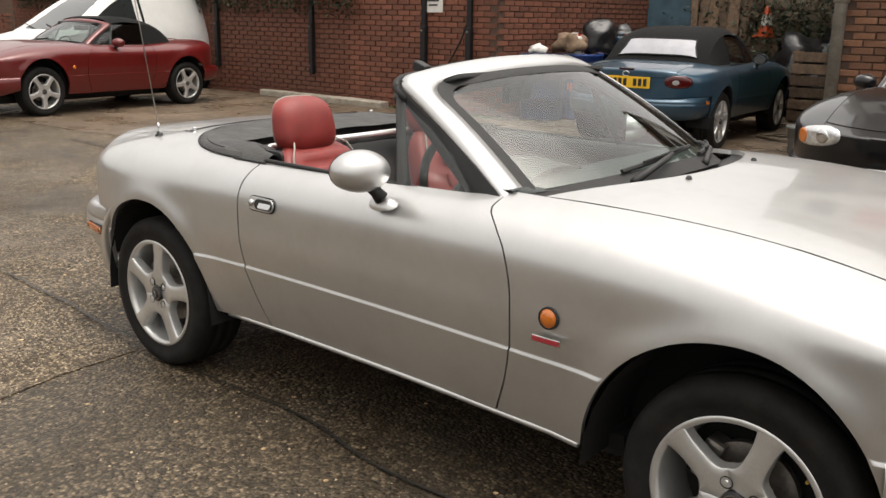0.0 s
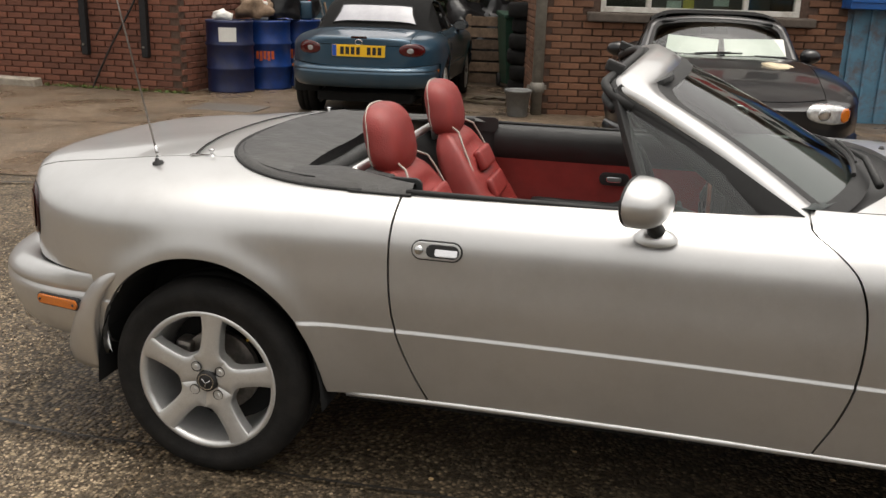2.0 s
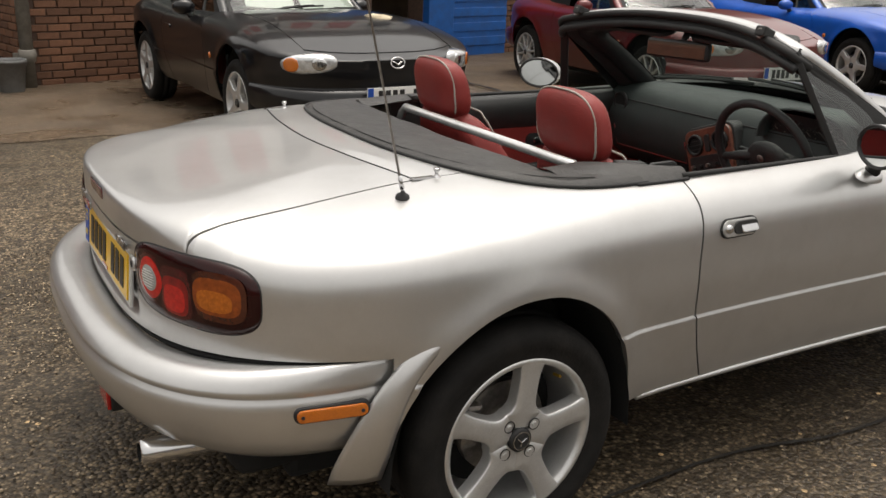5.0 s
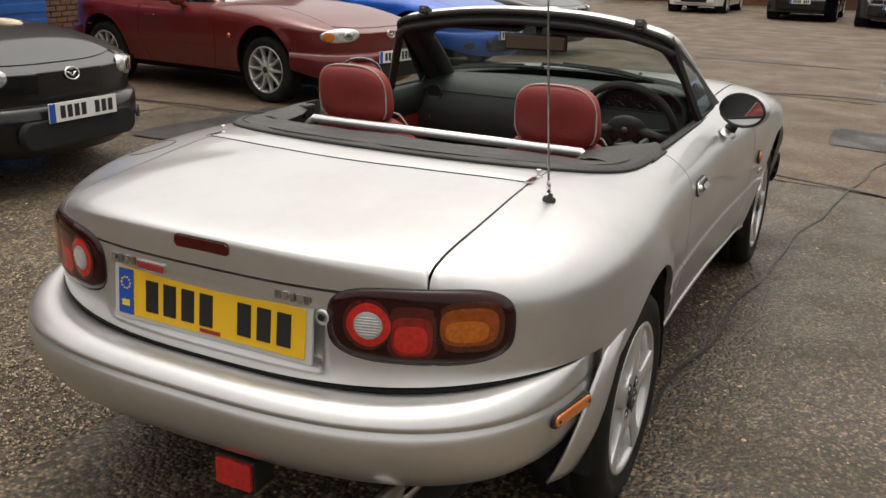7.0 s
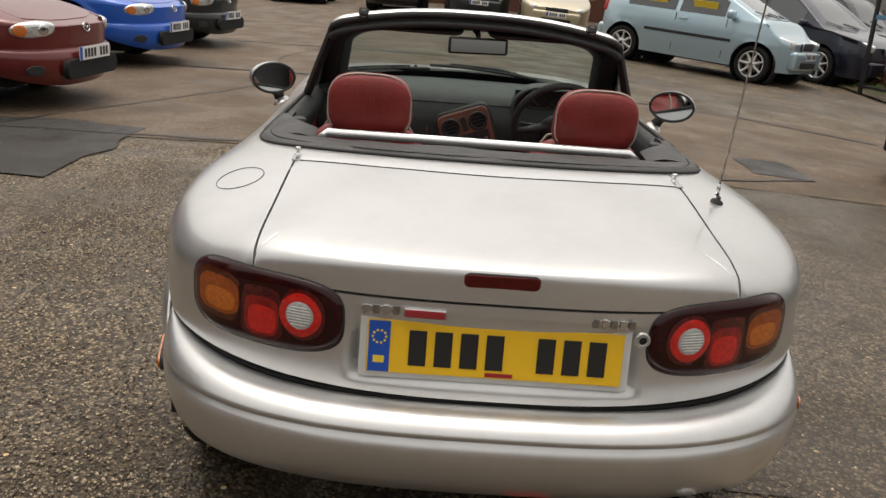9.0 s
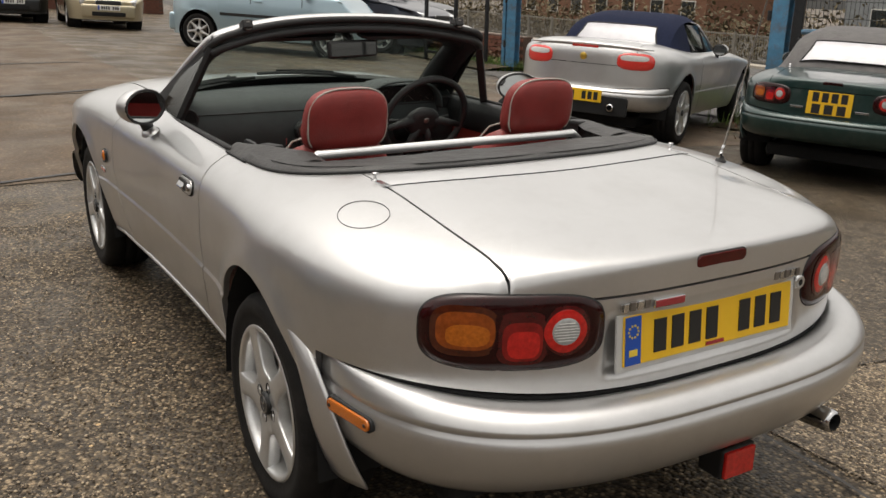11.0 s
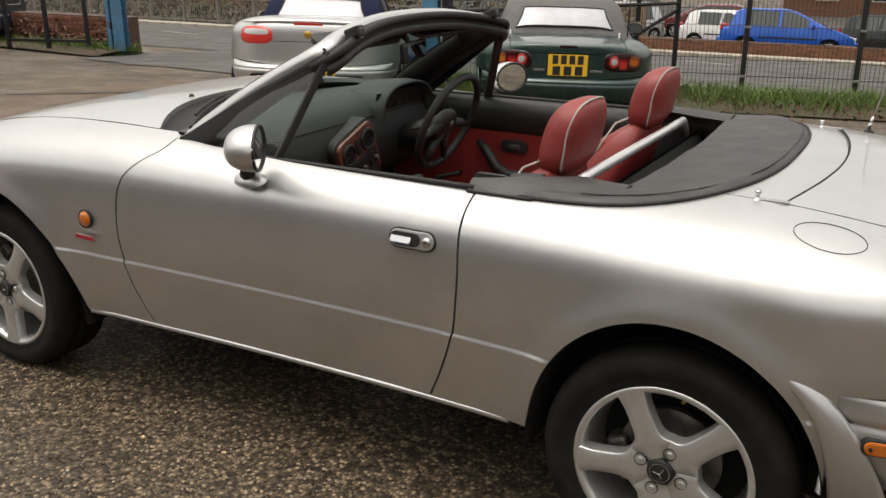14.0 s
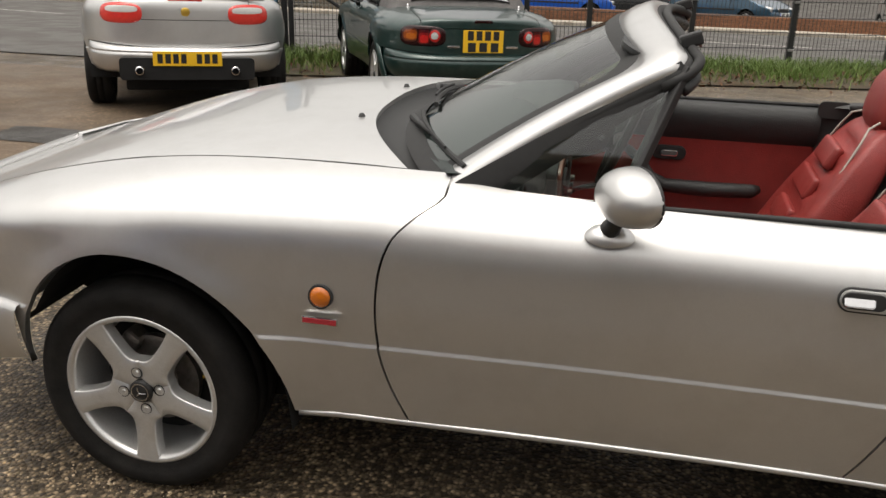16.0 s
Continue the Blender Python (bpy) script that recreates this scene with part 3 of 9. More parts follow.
def wheel_set(shape, car, style="five", rim=0.202, tyre=0.288, face=0.755, width=0.19, material=None, detail=1):
    """Four wheels, each with tyre, rim, disc and nuts."""
    material = material or ALLOY
    w = width
    tp = [(rim - 0.012, -w), (rim + 0.012, -w - 0.004), (rim + 0.05, -w - 0.010), (tyre - 0.018, -w - 0.004), (tyre - 0.003, -w + 0.015), (tyre, -w + 0.04),
          (tyre, -w * 0.66), (tyre - 0.006, -w * 0.65), (tyre - 0.006, -w * 0.62), (tyre, -w * 0.61), (tyre, -w * 0.39), (tyre - 0.006, -w * 0.38), (tyre - 0.006, -w * 0.35), (tyre, -w * 0.34),
          (tyre, -0.04), (tyre - 0.003, -0.015), (tyre - 0.018, 0.004), (rim + 0.05, 0.010), (rim + 0.032, 0.008), (rim + 0.028, 0.006), (rim + 0.012, 0.004), (rim - 0.012, 0.0)]
    rp = [(rim - 0.016, -w + 0.01), (rim + 0.004, -w), (rim + 0.004, 0.002), (rim - 0.004, 0.005), (rim - 0.012, 0.001), (rim - 0.016, -0.012), (rim - 0.022, -0.05), (rim - 0.03, -0.12), (rim - 0.016, -w + 0.01)]
    first = None
    for xa in (shape.ra, shape.fa):
        for side in (1, -1):
            m = pose(xa, face * side, shape.wz, 0, 0, 0 if side > 0 else 180) @ pose(0, 0, 0, 0, (-36 if xa > 0 else 25) if side > 0 else (-20 if xa > 0 else -7), 0)
            if first:
                made = copy_thing(first, m)
                made.parent = car
                made.matrix_basis = m
                continue
            wheel = part("wheel", lathe_bm([(0.028, -0.1), (0.06, -0.1), (0.06, -0.03), (0.028, -0.03)], 24), STEEL, car)
            wheel.matrix_basis = m
            first = wheel
            part("tyre", lathe_bm(tp, 72), TYRE, wheel, "worn black rubber tyre", True)
            part("rim", lathe_bm(rp, 64), material, wheel, "silver alloy rim", True)
            part("brake_disc", lathe_bm([(0.05, -0.075), (0.118, -0.075), (0.118, -0.095), (0.05, -0.095)], 40), STEEL, wheel, "rust-tinged steel brake disc")
            # added near-black disc: the shade between the spokes is in its colour
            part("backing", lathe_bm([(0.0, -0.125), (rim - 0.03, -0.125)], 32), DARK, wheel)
            part("caliper", turn(box_bm(0.05, 0.06, 0.11, 0.012), pose(0.105, -0.08, 0.02)), STEEL, wheel)
            ns = 5 if style == "five" else 10 if style == "ten" else 7
            for k in range(ns):
                a = 2 * math.pi * k / ns + math.pi / 2
                rows = []
                for i in range(45):
                    t = i / 44
                    r = 0.03 + (rim - 0.036) * t
                    if style == "five":
                        # straight arms with round-ended bays between them
                        q = r * 0.202 / rim
                        if q < 0.066:
                            hw = q * 0.80
                        else:
                            hw = 0.0268 + 0.0260 * math.exp((0.066 - q) / 0.011) + 0.010 * max(0.0, (q - 0.13) / 0.07) ** 2.5
                        hw *= rim / 0.202
                    else:
                        hw = (0.011 if style == "ten" else 0.016) + 0.008 * (1 - t) ** 2
                    d = 0.003 - 0.012 * math.sin(math.pi * min(1, t * 1.05)) * (0.15 if style == "five" else 0.9) - (0.006 * math.exp(-((r - 0.03) / 0.035) ** 2) if style == "five" else 0.0)
                    row = []
                    for v, dd in ((-1.04, -0.034), (-1, -0.006), (-0.97, -0.002), (-0.90, 0), (-0.3, 0.001), (0.3, 0.001), (0.90, 0), (0.97, -0.002), (1, -0.006), (1.04, -0.034)):
                        row.append((r * math.cos(a) - v * hw * math.sin(a), d + dd, r * math.sin(a) + v * hw * math.cos(a)))
                    rows.append(row)
                part("spoke", grid_bm(rows), material, wheel, "", True)
            part("hub_face", lathe_bm([(0.0, -0.010), (0.034, -0.010), (0.060, -0.008), (0.070, -0.012), (0.074, -0.03)], 40), material, wheel, "", True)
            for k in range(4 if detail > 1 else 0):
                a = 2 * math.pi * k / 4 + 0.78
                # pockets coloured near-black for the shade in the alloy's nut recesses
                part("shaded_nut_pocket", turn(lathe_bm([(0.0, -0.012), (0.0115, -0.012), (0.0135, 0.0042), (0.0150, 0.0035), (0.0155, -0.004)], 18), pose(0.05 * math.cos(a), -0.0035, 0.05 * math.sin(a))), DARK, wheel)
            part("hub_cap", lathe_bm([(0.0, 0.0075), (0.027, 0.007), (0.030, 0.004), (0.031, -0.006)], 32), TRIM, wheel, "black centre cap with a silver ring", True)
            part("cap_ring", lathe_bm([(0.0215, 0.0074), (0.0215, 0.0084), (0.0235, 0.0084), (0.0235, 0.0070)], 32), CHROME, wheel)
            if detail:
                part("cap_emblem", merge(tube_bm([(-0.013, 0.0082, 0.007), (-0.006, 0.0082, 0.001), (0, 0.0082, -0.003), (0.006, 0.0082, 0.001), (0.013, 0.0082, 0.007)], 0.0016, 6),
                                     tube_bm([(0, 0.0082, -0.003), (0, 0.0082, -0.014)], 0.0016, 6)), CHROME, wheel)
            for k in range(4 if detail else 0):
                a = 2 * math.pi * k / 4 + 0.78
                part("wheel_nut", turn(lathe_bm([(0.0, 0.003), (0.005, 0.003), (0.0068, 0.001), (0.0068, -0.01)], 6), pose(0.05 * math.cos(a), -0.0022, 0.05 * math.sin(a))), ALLOY, wheel)
            if detail:
                part("valve", turn(tube_bm([(0, -0.02, 0), (0, 0.004, 0.004)], 0.004, 6), pose(-(rim - 0.03) * 0.588, -0.02, (rim - 0.03) * 0.809)), BADGE_GOLD, wheel)
    return first


def under_body(shape, car, x0, x1):
    """Black wheel housings, floor pan and inner walls that close the car below."""
    for xa in (shape.fa, shape.ra):
        for side in (1, -1):
            rows = []
            for k in range(17):
                a = math.pi * k / 16
                r1, r2 = shape.half(xa, xa + math.cos(a)) + 0.006, shape.arch[1] + 0.012
                p = (xa + r1 * math.cos(a), max(0.44 if xa > 0 and a < 1.2 else 0.0, shape.wz - 0.05 + (r2 + 0.05) * math.sin(a)))
                rows.append([(p[0], side * (0.755 - 0.0 * j), p[1]) if j == 0 else (p[0], side * 0.50, p[1]) for j in range(2)] + [(xa, side * 0.50, shape.wz)])
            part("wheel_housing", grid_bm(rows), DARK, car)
    mid = (shape.fa - shape.arch[0] + shape.ra + shape.arch[0]) / 2
    ln = shape.fa - shape.ra - 2 * shape.arch[0] - 0.02
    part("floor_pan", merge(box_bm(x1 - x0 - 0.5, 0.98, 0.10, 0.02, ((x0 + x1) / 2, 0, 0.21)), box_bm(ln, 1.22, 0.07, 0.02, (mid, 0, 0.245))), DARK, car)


def plate_part(car, m, width, height, text, face, rows=1, band=True, name="number_plate"):
    """A number plate with plain bars in place of its characters."""
    pl = part(name, turn(box_bm(width, 0.006, height, 0.002), m), face, car, "number plate with dark bars")
    if band:
        part("plate_band", turn(box_bm(0.042, 0.002, height - 0.004), m @ pose(-width / 2 + 0.024, -0.004, 0)), BAND, pl)
    for r in range(rows):
        tx = text[r]
        wd = width - (0.10 if band else 0.05)
        text_bars(pl, tx, wd, 0.072, m @ pose(0.024 if band else 0, -0.004, (0.045 - 0.09 * r) if rows == 2 else 0), INK)
    return pl


# ---- parts of the roadster ----
def arc_table(shape, z=0.66, n=400):
    """Arc length along the tail's outline from its middle, with the y it belongs to."""
    w = curve_at(shape.wt, shape.ra)
    pts = []
    for k in range(n + 1):
        st = ("r", math.pi / 2 * k / n)
        x, y, _ = shape.base(st)
        pts.append((x, y))
    s, out = 0.0, [(0.0, pts[0])]
    for a, b in zip(pts, pts[1:]):
        s += math.hypot(b[0] - a[0], b[1] - a[1])
        out.append((s, b))
    return out


def tail_place(shape, table, s, z, out, side):
    """A place s along the tail's outline at height z, pushed out."""
    k = 1
    while k < len(table) - 2 and table[k][0] < s:
        k += 1
    (s0, a), (s1, b) = table[k - 1], table[k]
    t = (s - s0) / max(1e-9, s1 - s0)
    x, y = a[0] + (b[0] - a[0]) * t, a[1] + (b[1] - a[1]) * t
    d = Vector((b[0] - a[0], b[1] - a[1], 0)).normalized()
    n = Vector((-d.y, d.x, 0)) if d.x >= 0 or True else d
    n = Vector((-abs(d.y), abs(d.x), 0))
    if z > shape.zs:
        h = min(0.99, (z - shape.zs) / (curve_at(shape.ct, x) - shape.zs))
        nn = shape.rear_n(max(0.0, (shape.ra - x) / (shape.ra - shape.rear)) ** shape.plan_n)
        sc = (1 - h**nn) ** (1 / nn)
        x, y = shape.ra + (x - shape.ra) * sc, y * sc
    return Vector((x + n.x * out, (y + n.y * out) * side, z))


def lens_patch(shape, table, s0, z0, hs, hz, power, side, base_out, dome, name, material, parent, label="", rim=0.0):
    """A domed lens that follows the tail's skin, with a super-ellipse outline."""
    bm = bmesh.new()
    rings, n = 9, 56
    vs = []
    for i in range(rings + 1):
        r = i / rings
        ring = []
        for k in range(n):
            a = 2 * math.pi * k / n
            c, sn = math.cos(a), math.sin(a)
            px = hs * r * math.copysign(abs(c) ** (2 / power), c)
            pz = hz * r * math.copysign(abs(sn) ** (2 / power), sn)
            ring.append(bm.verts.new(tail_place(shape, table, s0 + px, z0 + pz, base_out + dome * (1 - r**5), side)))
        vs.append(ring)
    if rim:
        vs.append([bm.verts.new(tail_place(shape, table, s0 + hs * 1.0 * math.copysign(abs(math.cos(2 * math.pi * k / n)) ** (2 / power), math.cos(2 * math.pi * k / n)),
                                           z0 + hz * math.copysign(abs(math.sin(2 * math.pi * k / n)) ** (2 / power), math.sin(2 * math.pi * k / n)), base_out - rim, side)) for k in range(n)])
    for ra, rb in zip(vs, vs[1:]):
        for k in range(n):
            bm.faces.new((ra[k], ra[(k + 1) % n], rb[(k + 1) % n], rb[k]))
    bmesh.ops.remove_doubles(bm, verts=bm.verts, dist=1e-5)
    return part(name, bm, material, parent, label, True)


def tail_lamps(shape, car):
    """Smoked lamp units: a reverse lamp in a red ring, a red block and an amber block under one dark lens."""
    table = arc_table(shape)
    for side in (1, -1):
        lamp = lens_patch(shape, table, 0.492, 0.677, 0.193, 0.081, 3.4, side, 0.001, 0.001, "tail_lamp", RUBBER, car, "smoked red tail lamp with amber and clear lenses", 0.01)
        lens_patch(shape, table, 0.492, 0.676, 0.190, 0.0785, 3.4, side, 0.002, 0.008, "lamp_lens", LENS_SMOKE, lamp, "", 0.004)
        lens_patch(shape, table, 0.388, 0.680, 0.052, 0.053, 2.2, side, 0.0085, 0.003, "lamp_shade", LENS_DEEP, lamp)
        lens_patch(shape, table, 0.388, 0.680, 0.045, 0.046, 2, side, 0.0100, 0.003, "ring_lens", LENS_RED, lamp)
        lens_patch(shape, table, 0.388, 0.680, 0.030, 0.030, 2, side, 0.0120, 0.004, "reverse_lens", LENS_GREY, lamp)
        for k in range(7):
            lens_patch(shape, table, 0.388, 0.662 + 0.006 * k, 0.026 * math.sqrt(1 - ((k - 3) / 4) ** 2), 0.0012, 4, side, 0.0162, 0.0006, "lens_rib", LENS_CLEAR, lamp)
        # red and amber blocks: nested patches paint the fall from lit core to dark edge
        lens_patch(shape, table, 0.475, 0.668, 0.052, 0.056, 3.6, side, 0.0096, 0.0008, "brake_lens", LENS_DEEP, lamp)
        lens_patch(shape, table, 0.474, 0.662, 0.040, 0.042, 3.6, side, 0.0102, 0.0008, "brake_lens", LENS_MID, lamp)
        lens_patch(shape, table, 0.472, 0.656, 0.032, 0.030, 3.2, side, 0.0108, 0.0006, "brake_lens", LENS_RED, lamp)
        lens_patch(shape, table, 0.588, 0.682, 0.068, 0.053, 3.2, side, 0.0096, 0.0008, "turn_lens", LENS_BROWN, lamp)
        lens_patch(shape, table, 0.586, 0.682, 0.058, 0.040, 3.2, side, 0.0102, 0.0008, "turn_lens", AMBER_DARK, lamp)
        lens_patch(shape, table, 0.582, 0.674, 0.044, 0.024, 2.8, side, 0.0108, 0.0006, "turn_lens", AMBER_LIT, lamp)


def rear_bumper(shape, car, paint):
    """A shelf out from the tail, a groove along its edge, and a skirt that tucks in below."""
    w, pn = curve_at(shape.wt, shape.ra), shape.plan_n
    x0, ln, hw, n = shape.rear + 0.493, 0.60, w - 0.046, 2.9
    shelf = ((1.0, 0.508), (0.96, 0.518), (0.86, 0.526), (0.6, 0.536), (0.4, 0.537), (0.22, 0.532), (0.10, 0.522), (0.03, 0.511), (0.0, 0.504))
    skirt = ((0.007, 0.4995), (0.007, 0.4955), (-0.001, 0.490), (-0.003, 0.470), (0.004, 0.435), (0.019, 0.398), (0.044, 0.362), (0.080, 0.340), (0.13, 0.328))
    cols, seam = [], []
    for k in range(73):
        a = 1.545 * k / 72
        f, g = math.cos(a) ** (2 / n), math.sin(a) ** (2 / n)
        p = Vector((x0 - ln * f, hw * g, 0))
        nrm = Vector((-(f ** (n - 1)) / ln, (g ** (n - 1)) / hw, 0)).normalized()
        d = 0.0
        while d < 0.16:
            q = p - nrm * d
            if (abs(q.y) / w) ** pn + (max(0.0, shape.ra - q.x) / (shape.ra - shape.rear)) ** pn < 1:
                break
            d += 0.002
        d = max(d, 0.006) + 0.012
        side = min(1.0, g**4)
        q = p - nrm * (d - 0.001)
        seam.append((q.x, q.y, 0.524 + 0.030 * side))
        col = [p - nrm * d * o + Vector((0, 0, z + 0.030 * side * o ** 0.6)) for o, z in shelf]
        col += [p - nrm * o * (1 - 0.45 * side) + Vector((0, 0, z)) for o, z in skirt]
        cols.append(col)
    panel("rear_bumper", cols, paint, car, centre=True, fold=0.0, label="silver moulded rear bumper")
    part("bumper_seam", tube_bm([(x, -y, z) for x, y, z in seam[:0:-1]] + seam, 0.0065, 8), DARK, car, "", True)


def front_bumper(shape, car, paint):
    prof = ((-0.01, 0.495), (0.02, 0.49), (0.045, 0.46), (0.05, 0.40), (0.045, 0.32), (0.02, 0.24), (-0.03, 0.19))
    cols = []
    a_end = shape.station_x(shape.fa + shape.halves[0] * 0.93)[1]
    for k in range(49):
        a = a_end * k / 48
        p, q = shape.lower(("f", a), 0.49), shape.lower(("f", a + 0.002), 0.49)
        d = (q - p).normalized()
        n = Vector((abs(d.y), abs(d.x), 0))
        s = 0.1 + 0.9 * math.cos(a)
        cols.append([Vector((p.x + n.x * o * s, p.y + n.y * o * s, 0.497 - (0.497 - z) * (1 - 0.5 * (k / 48) ** 2))) for o, z in prof])
    panel("front_bumper", cols, paint, car, centre=True, fold=0.0)


def mud_flaps(shape, car, paint):
    """Moulded guards behind the rear wheels: they follow the arch and wrap in below the bumper."""
    lip = ((0.0, (-1.322, 0.776, 0.604)), (0.2, (-1.384, 0.778, 0.558)), (0.4, (-1.427, 0.777, 0.505)), (0.6, (-1.455, 0.771, 0.437)), (0.75, (-1.467, 0.760, 0.375)), (0.9, (-1.474, 0.742, 0.313)), (1.0, (-1.478, 0.722, 0.262)))
    root = ((0.0, (-1.330, 0.770, 0.610)), (0.2, (-1.402, 0.762, 0.588)), (0.4, (-1.464, 0.756, 0.537)), (0.6, (-1.516, 0.748, 0.470)), (0.75, (-1.556, 0.736, 0.395)), (0.9, (-1.585, 0.715, 0.318)), (1.0, (-1.590, 0.690, 0.262)))
    at = lambda tab, t: Vector([curve_at([(k, p[i]) for k, p in tab], t) for i in range(3)])
    for side in (1, -1):
        rows = []
        for k in range(31):
            a, b = at(lip, k / 30), at(root, k / 30)
            row = [a + Vector((0.004, -0.030, 0)), a + Vector((0.001, -0.006, 0))]
            for j in range(9):
                v = j / 8
                row.append(a.lerp(b, v) + Vector((0, 0.010 * math.sin(math.pi * min(1, v * 0.9 + 0.1)), 0)))
            rows.append([(p.x, p.y * side, p.z) for p in row])
        part("mud_flap", thick(grid_bm(rows), 0.006), paint, car, "silver flared mud flap", True)


def windscreen(car, paint):
    base = lambda s: Vector((0.385 + 0.215 * (1 - abs(s) ** 2.2), 0.637 * s, 0.832 + 0.052 * (1 - s * s)))
    top = lambda s: Vector((-0.105 + 0.085 * (1 - s * s), 0.540 * s, 1.140 + 0.058 * (1 - abs(s) ** 2.4)))

    def W(s, t, out=0.0):
        p = base(s) * (1 - t) + top(s) * t
        p += Vector((0.018 * math.sin(math.pi * t) * 0.6, 0, 0.012 * math.sin(math.pi * t)))
        du = (base(s + 0.01) * (1 - t) + top(s + 0.01) * t) - (base(s - 0.01) * (1 - t) + top(s - 0.01) * t)
        dv = top(s) - base(s)
        n = du.cross(dv).normalized()
        if n.x < 0:
            n = -n
        return p + n * out

    def loop(ds, dt, r):
        """Up one side, over the top and down the other, inset from the edge."""
        pts = []
        s1, t1 = 1 - ds, 1 - dt
        for k in range(15):
            pts.append((-s1, (t1 - r) * k / 14))
        for k in range(1, 10):
            a = radians(180 - 90 * k / 9)
            pts.append((-s1 + r * 0.9 + r * 0.9 * math.cos(a), t1 - r + r * math.sin(a)))
        for k in range(1, 20):
            pts.append((-(s1 - r * 0.9) + 2 * (s1 - r * 0.9) * k / 20, t1))
        for k in range(0, 10):
            a = radians(90 - 90 * k / 9)
            pts.append((s1 - r * 0.9 + r * 0.9 * math.cos(a), t1 - r + r * math.sin(a)))
        for k in range(1, 15):
            pts.append((s1, (t1 - r) * (1 - k / 14)))
        return pts
    outer, inner, seal = loop(0.0, 0.0, 0.10), loop(0.105, 0.135, 0.12), loop(0.155, 0.19, 0.13)
    screen = part("windscreen_frame", grid_bm([[W(*o, -0.014), W(*o, -0.004), W(o[0] * 0.8 + i[0] * 0.2, o[1] * 0.8 + i[1] * 0.2, 0.010), W(o[0] * 0.4 + i[0] * 0.6, o[1] * 0.4 + i[1] * 0.6, 0.012), W(*i, 0.006), W(*i, -0.006)]
                                              for o, i in zip(outer, inner)]), paint, car, "silver windscreen surround", True)
    part("screen_seal", grid_bm([[W(*i, 0.006), W(i[0] * 0.5 + s[0] * 0.5, i[1] * 0.5 + s[1] * 0.5, 0.007), W(*s, 0.002)] for i, s in zip(inner, seal)]), RUBBER, screen, "black rubber screen seal", True)
    part("bottom_seal", grid_bm([[W(-0.9 + 1.8 * k / 30, t, 0.004) for t in (-0.03, 0.0, 0.05)] for k in range(31)]), RUBBER, screen, "", True)
    part("inner_cover", grid_bm([[W(*o, -0.032), W(o[0] * 0.5 + s[0] * 0.5, o[1] * 0.5 + s[1] * 0.5, -0.05), W(*s, -0.03), W(*s, -0.004)] for o, s in zip(outer, seal)]), BLACK_TRIM, screen, "black trim over the inner frame", True)
    pane = part("windscreen", grid_bm([[W(-0.86 + 1.72 * j / 24, 0.03 + 0.80 * k / 12, 0.001) for j in range(25)] for k in range(13)]), GLASS, screen, "green-tinted windscreen glass", True)
    pane.visible_shadow = False
    strip = []
    for s, t in outer:
        q = (s * 1.012, t + (0.010 if t > 0.85 else 0.0))
        strip.append([W(s, t, -0.012), W(*q, -0.018), W(*q, -0.036), W(*q, -0.050), W(s * 0.975, t - 0.02, -0.060), W(s * 0.93, t - 0.06, -0.052)])
    part("weather_strip", grid_bm(strip), RUBBER, screen, "black rubber weather strip", True)
    hdr = [W(s, t, -0.025) for s, t in outer]
    part("header_seal", tube_bm([p + Vector((-0.020, 0, 0.004)) for p in hdr[13:-13]], 0.012, 10), RUBBER, screen, "black rubber header seal", True)
    part("header_roll", tube_bm([p + Vector((-0.012, 0, -0.030)) for p in hdr[16:-16]], 0.015, 10), BLACK_TRIM, screen, "", True)
    for side in (1, -1):
        part("pillar_seal", tube_bm([W(side * 0.985, 0.9 * k / 12, -0.035) for k in range(13)], 0.012, 8), RUBBER, screen, "", True)
        lat = part("latch", turn(box_bm(0.05, 0.035, 0.03, 0.006), pose(-0.105, 0.42 * side, 1.165, 0, 20, 0)), TRIM, screen, "black header latch")
        part("latch_loop", tube_bm([(-0.125, 0.42 * side + 0.013 * math.cos(a / 5 * math.pi), 1.165 + 0.013 * math.sin(a / 5 * math.pi)) for a in range(10)], 0.003, 6, True), STEEL, lat)
        part("sun_visor", turn(outline_bm([(x, z) for x, z in rounded(0.40, 0.09, 0.04)], 0.014, 0.005), pose(0.010, 0.245 * side, 1.122, 64, 0, 90)), BLACK_TRIM, screen, "black folded sun visor")
        # fixed quarter light
        a, b, c = Vector((0.345, 0.634, 0.836)), Vector((0.018, 0.640, 0.824)), Vector((-0.092, 0.528, 1.112))
        fl = lambda p: Vector((p.x, p.y * side, p.z))
        ql = part("quarter_light", grid_bm([[fl(a.lerp(b, k / 8)), fl(a.lerp(b, k / 8).lerp(c, 0.5)) + Vector((0, 0.012 * side, 0)), fl(c)] for k in range(9)]), GLASS, screen, "fixed quarter light glass", True)
        ql.visible_shadow = False
        bar = [b.lerp(c, k / 8) for k in range(9)]
        part("quarter_bar", merge(*[turn(box_bm(0.030, 0.020, (b - c).length + 0.02, 0.004), Matrix.Translation(fl((b + c) / 2)) @ (fl(c) - fl(b)).to_track_quat("Z", "Y").to_matrix().to_4x4() @ pose(0, 0, 0, 0, 0, 0))]), TRIM, screen, "black quarter light bar")
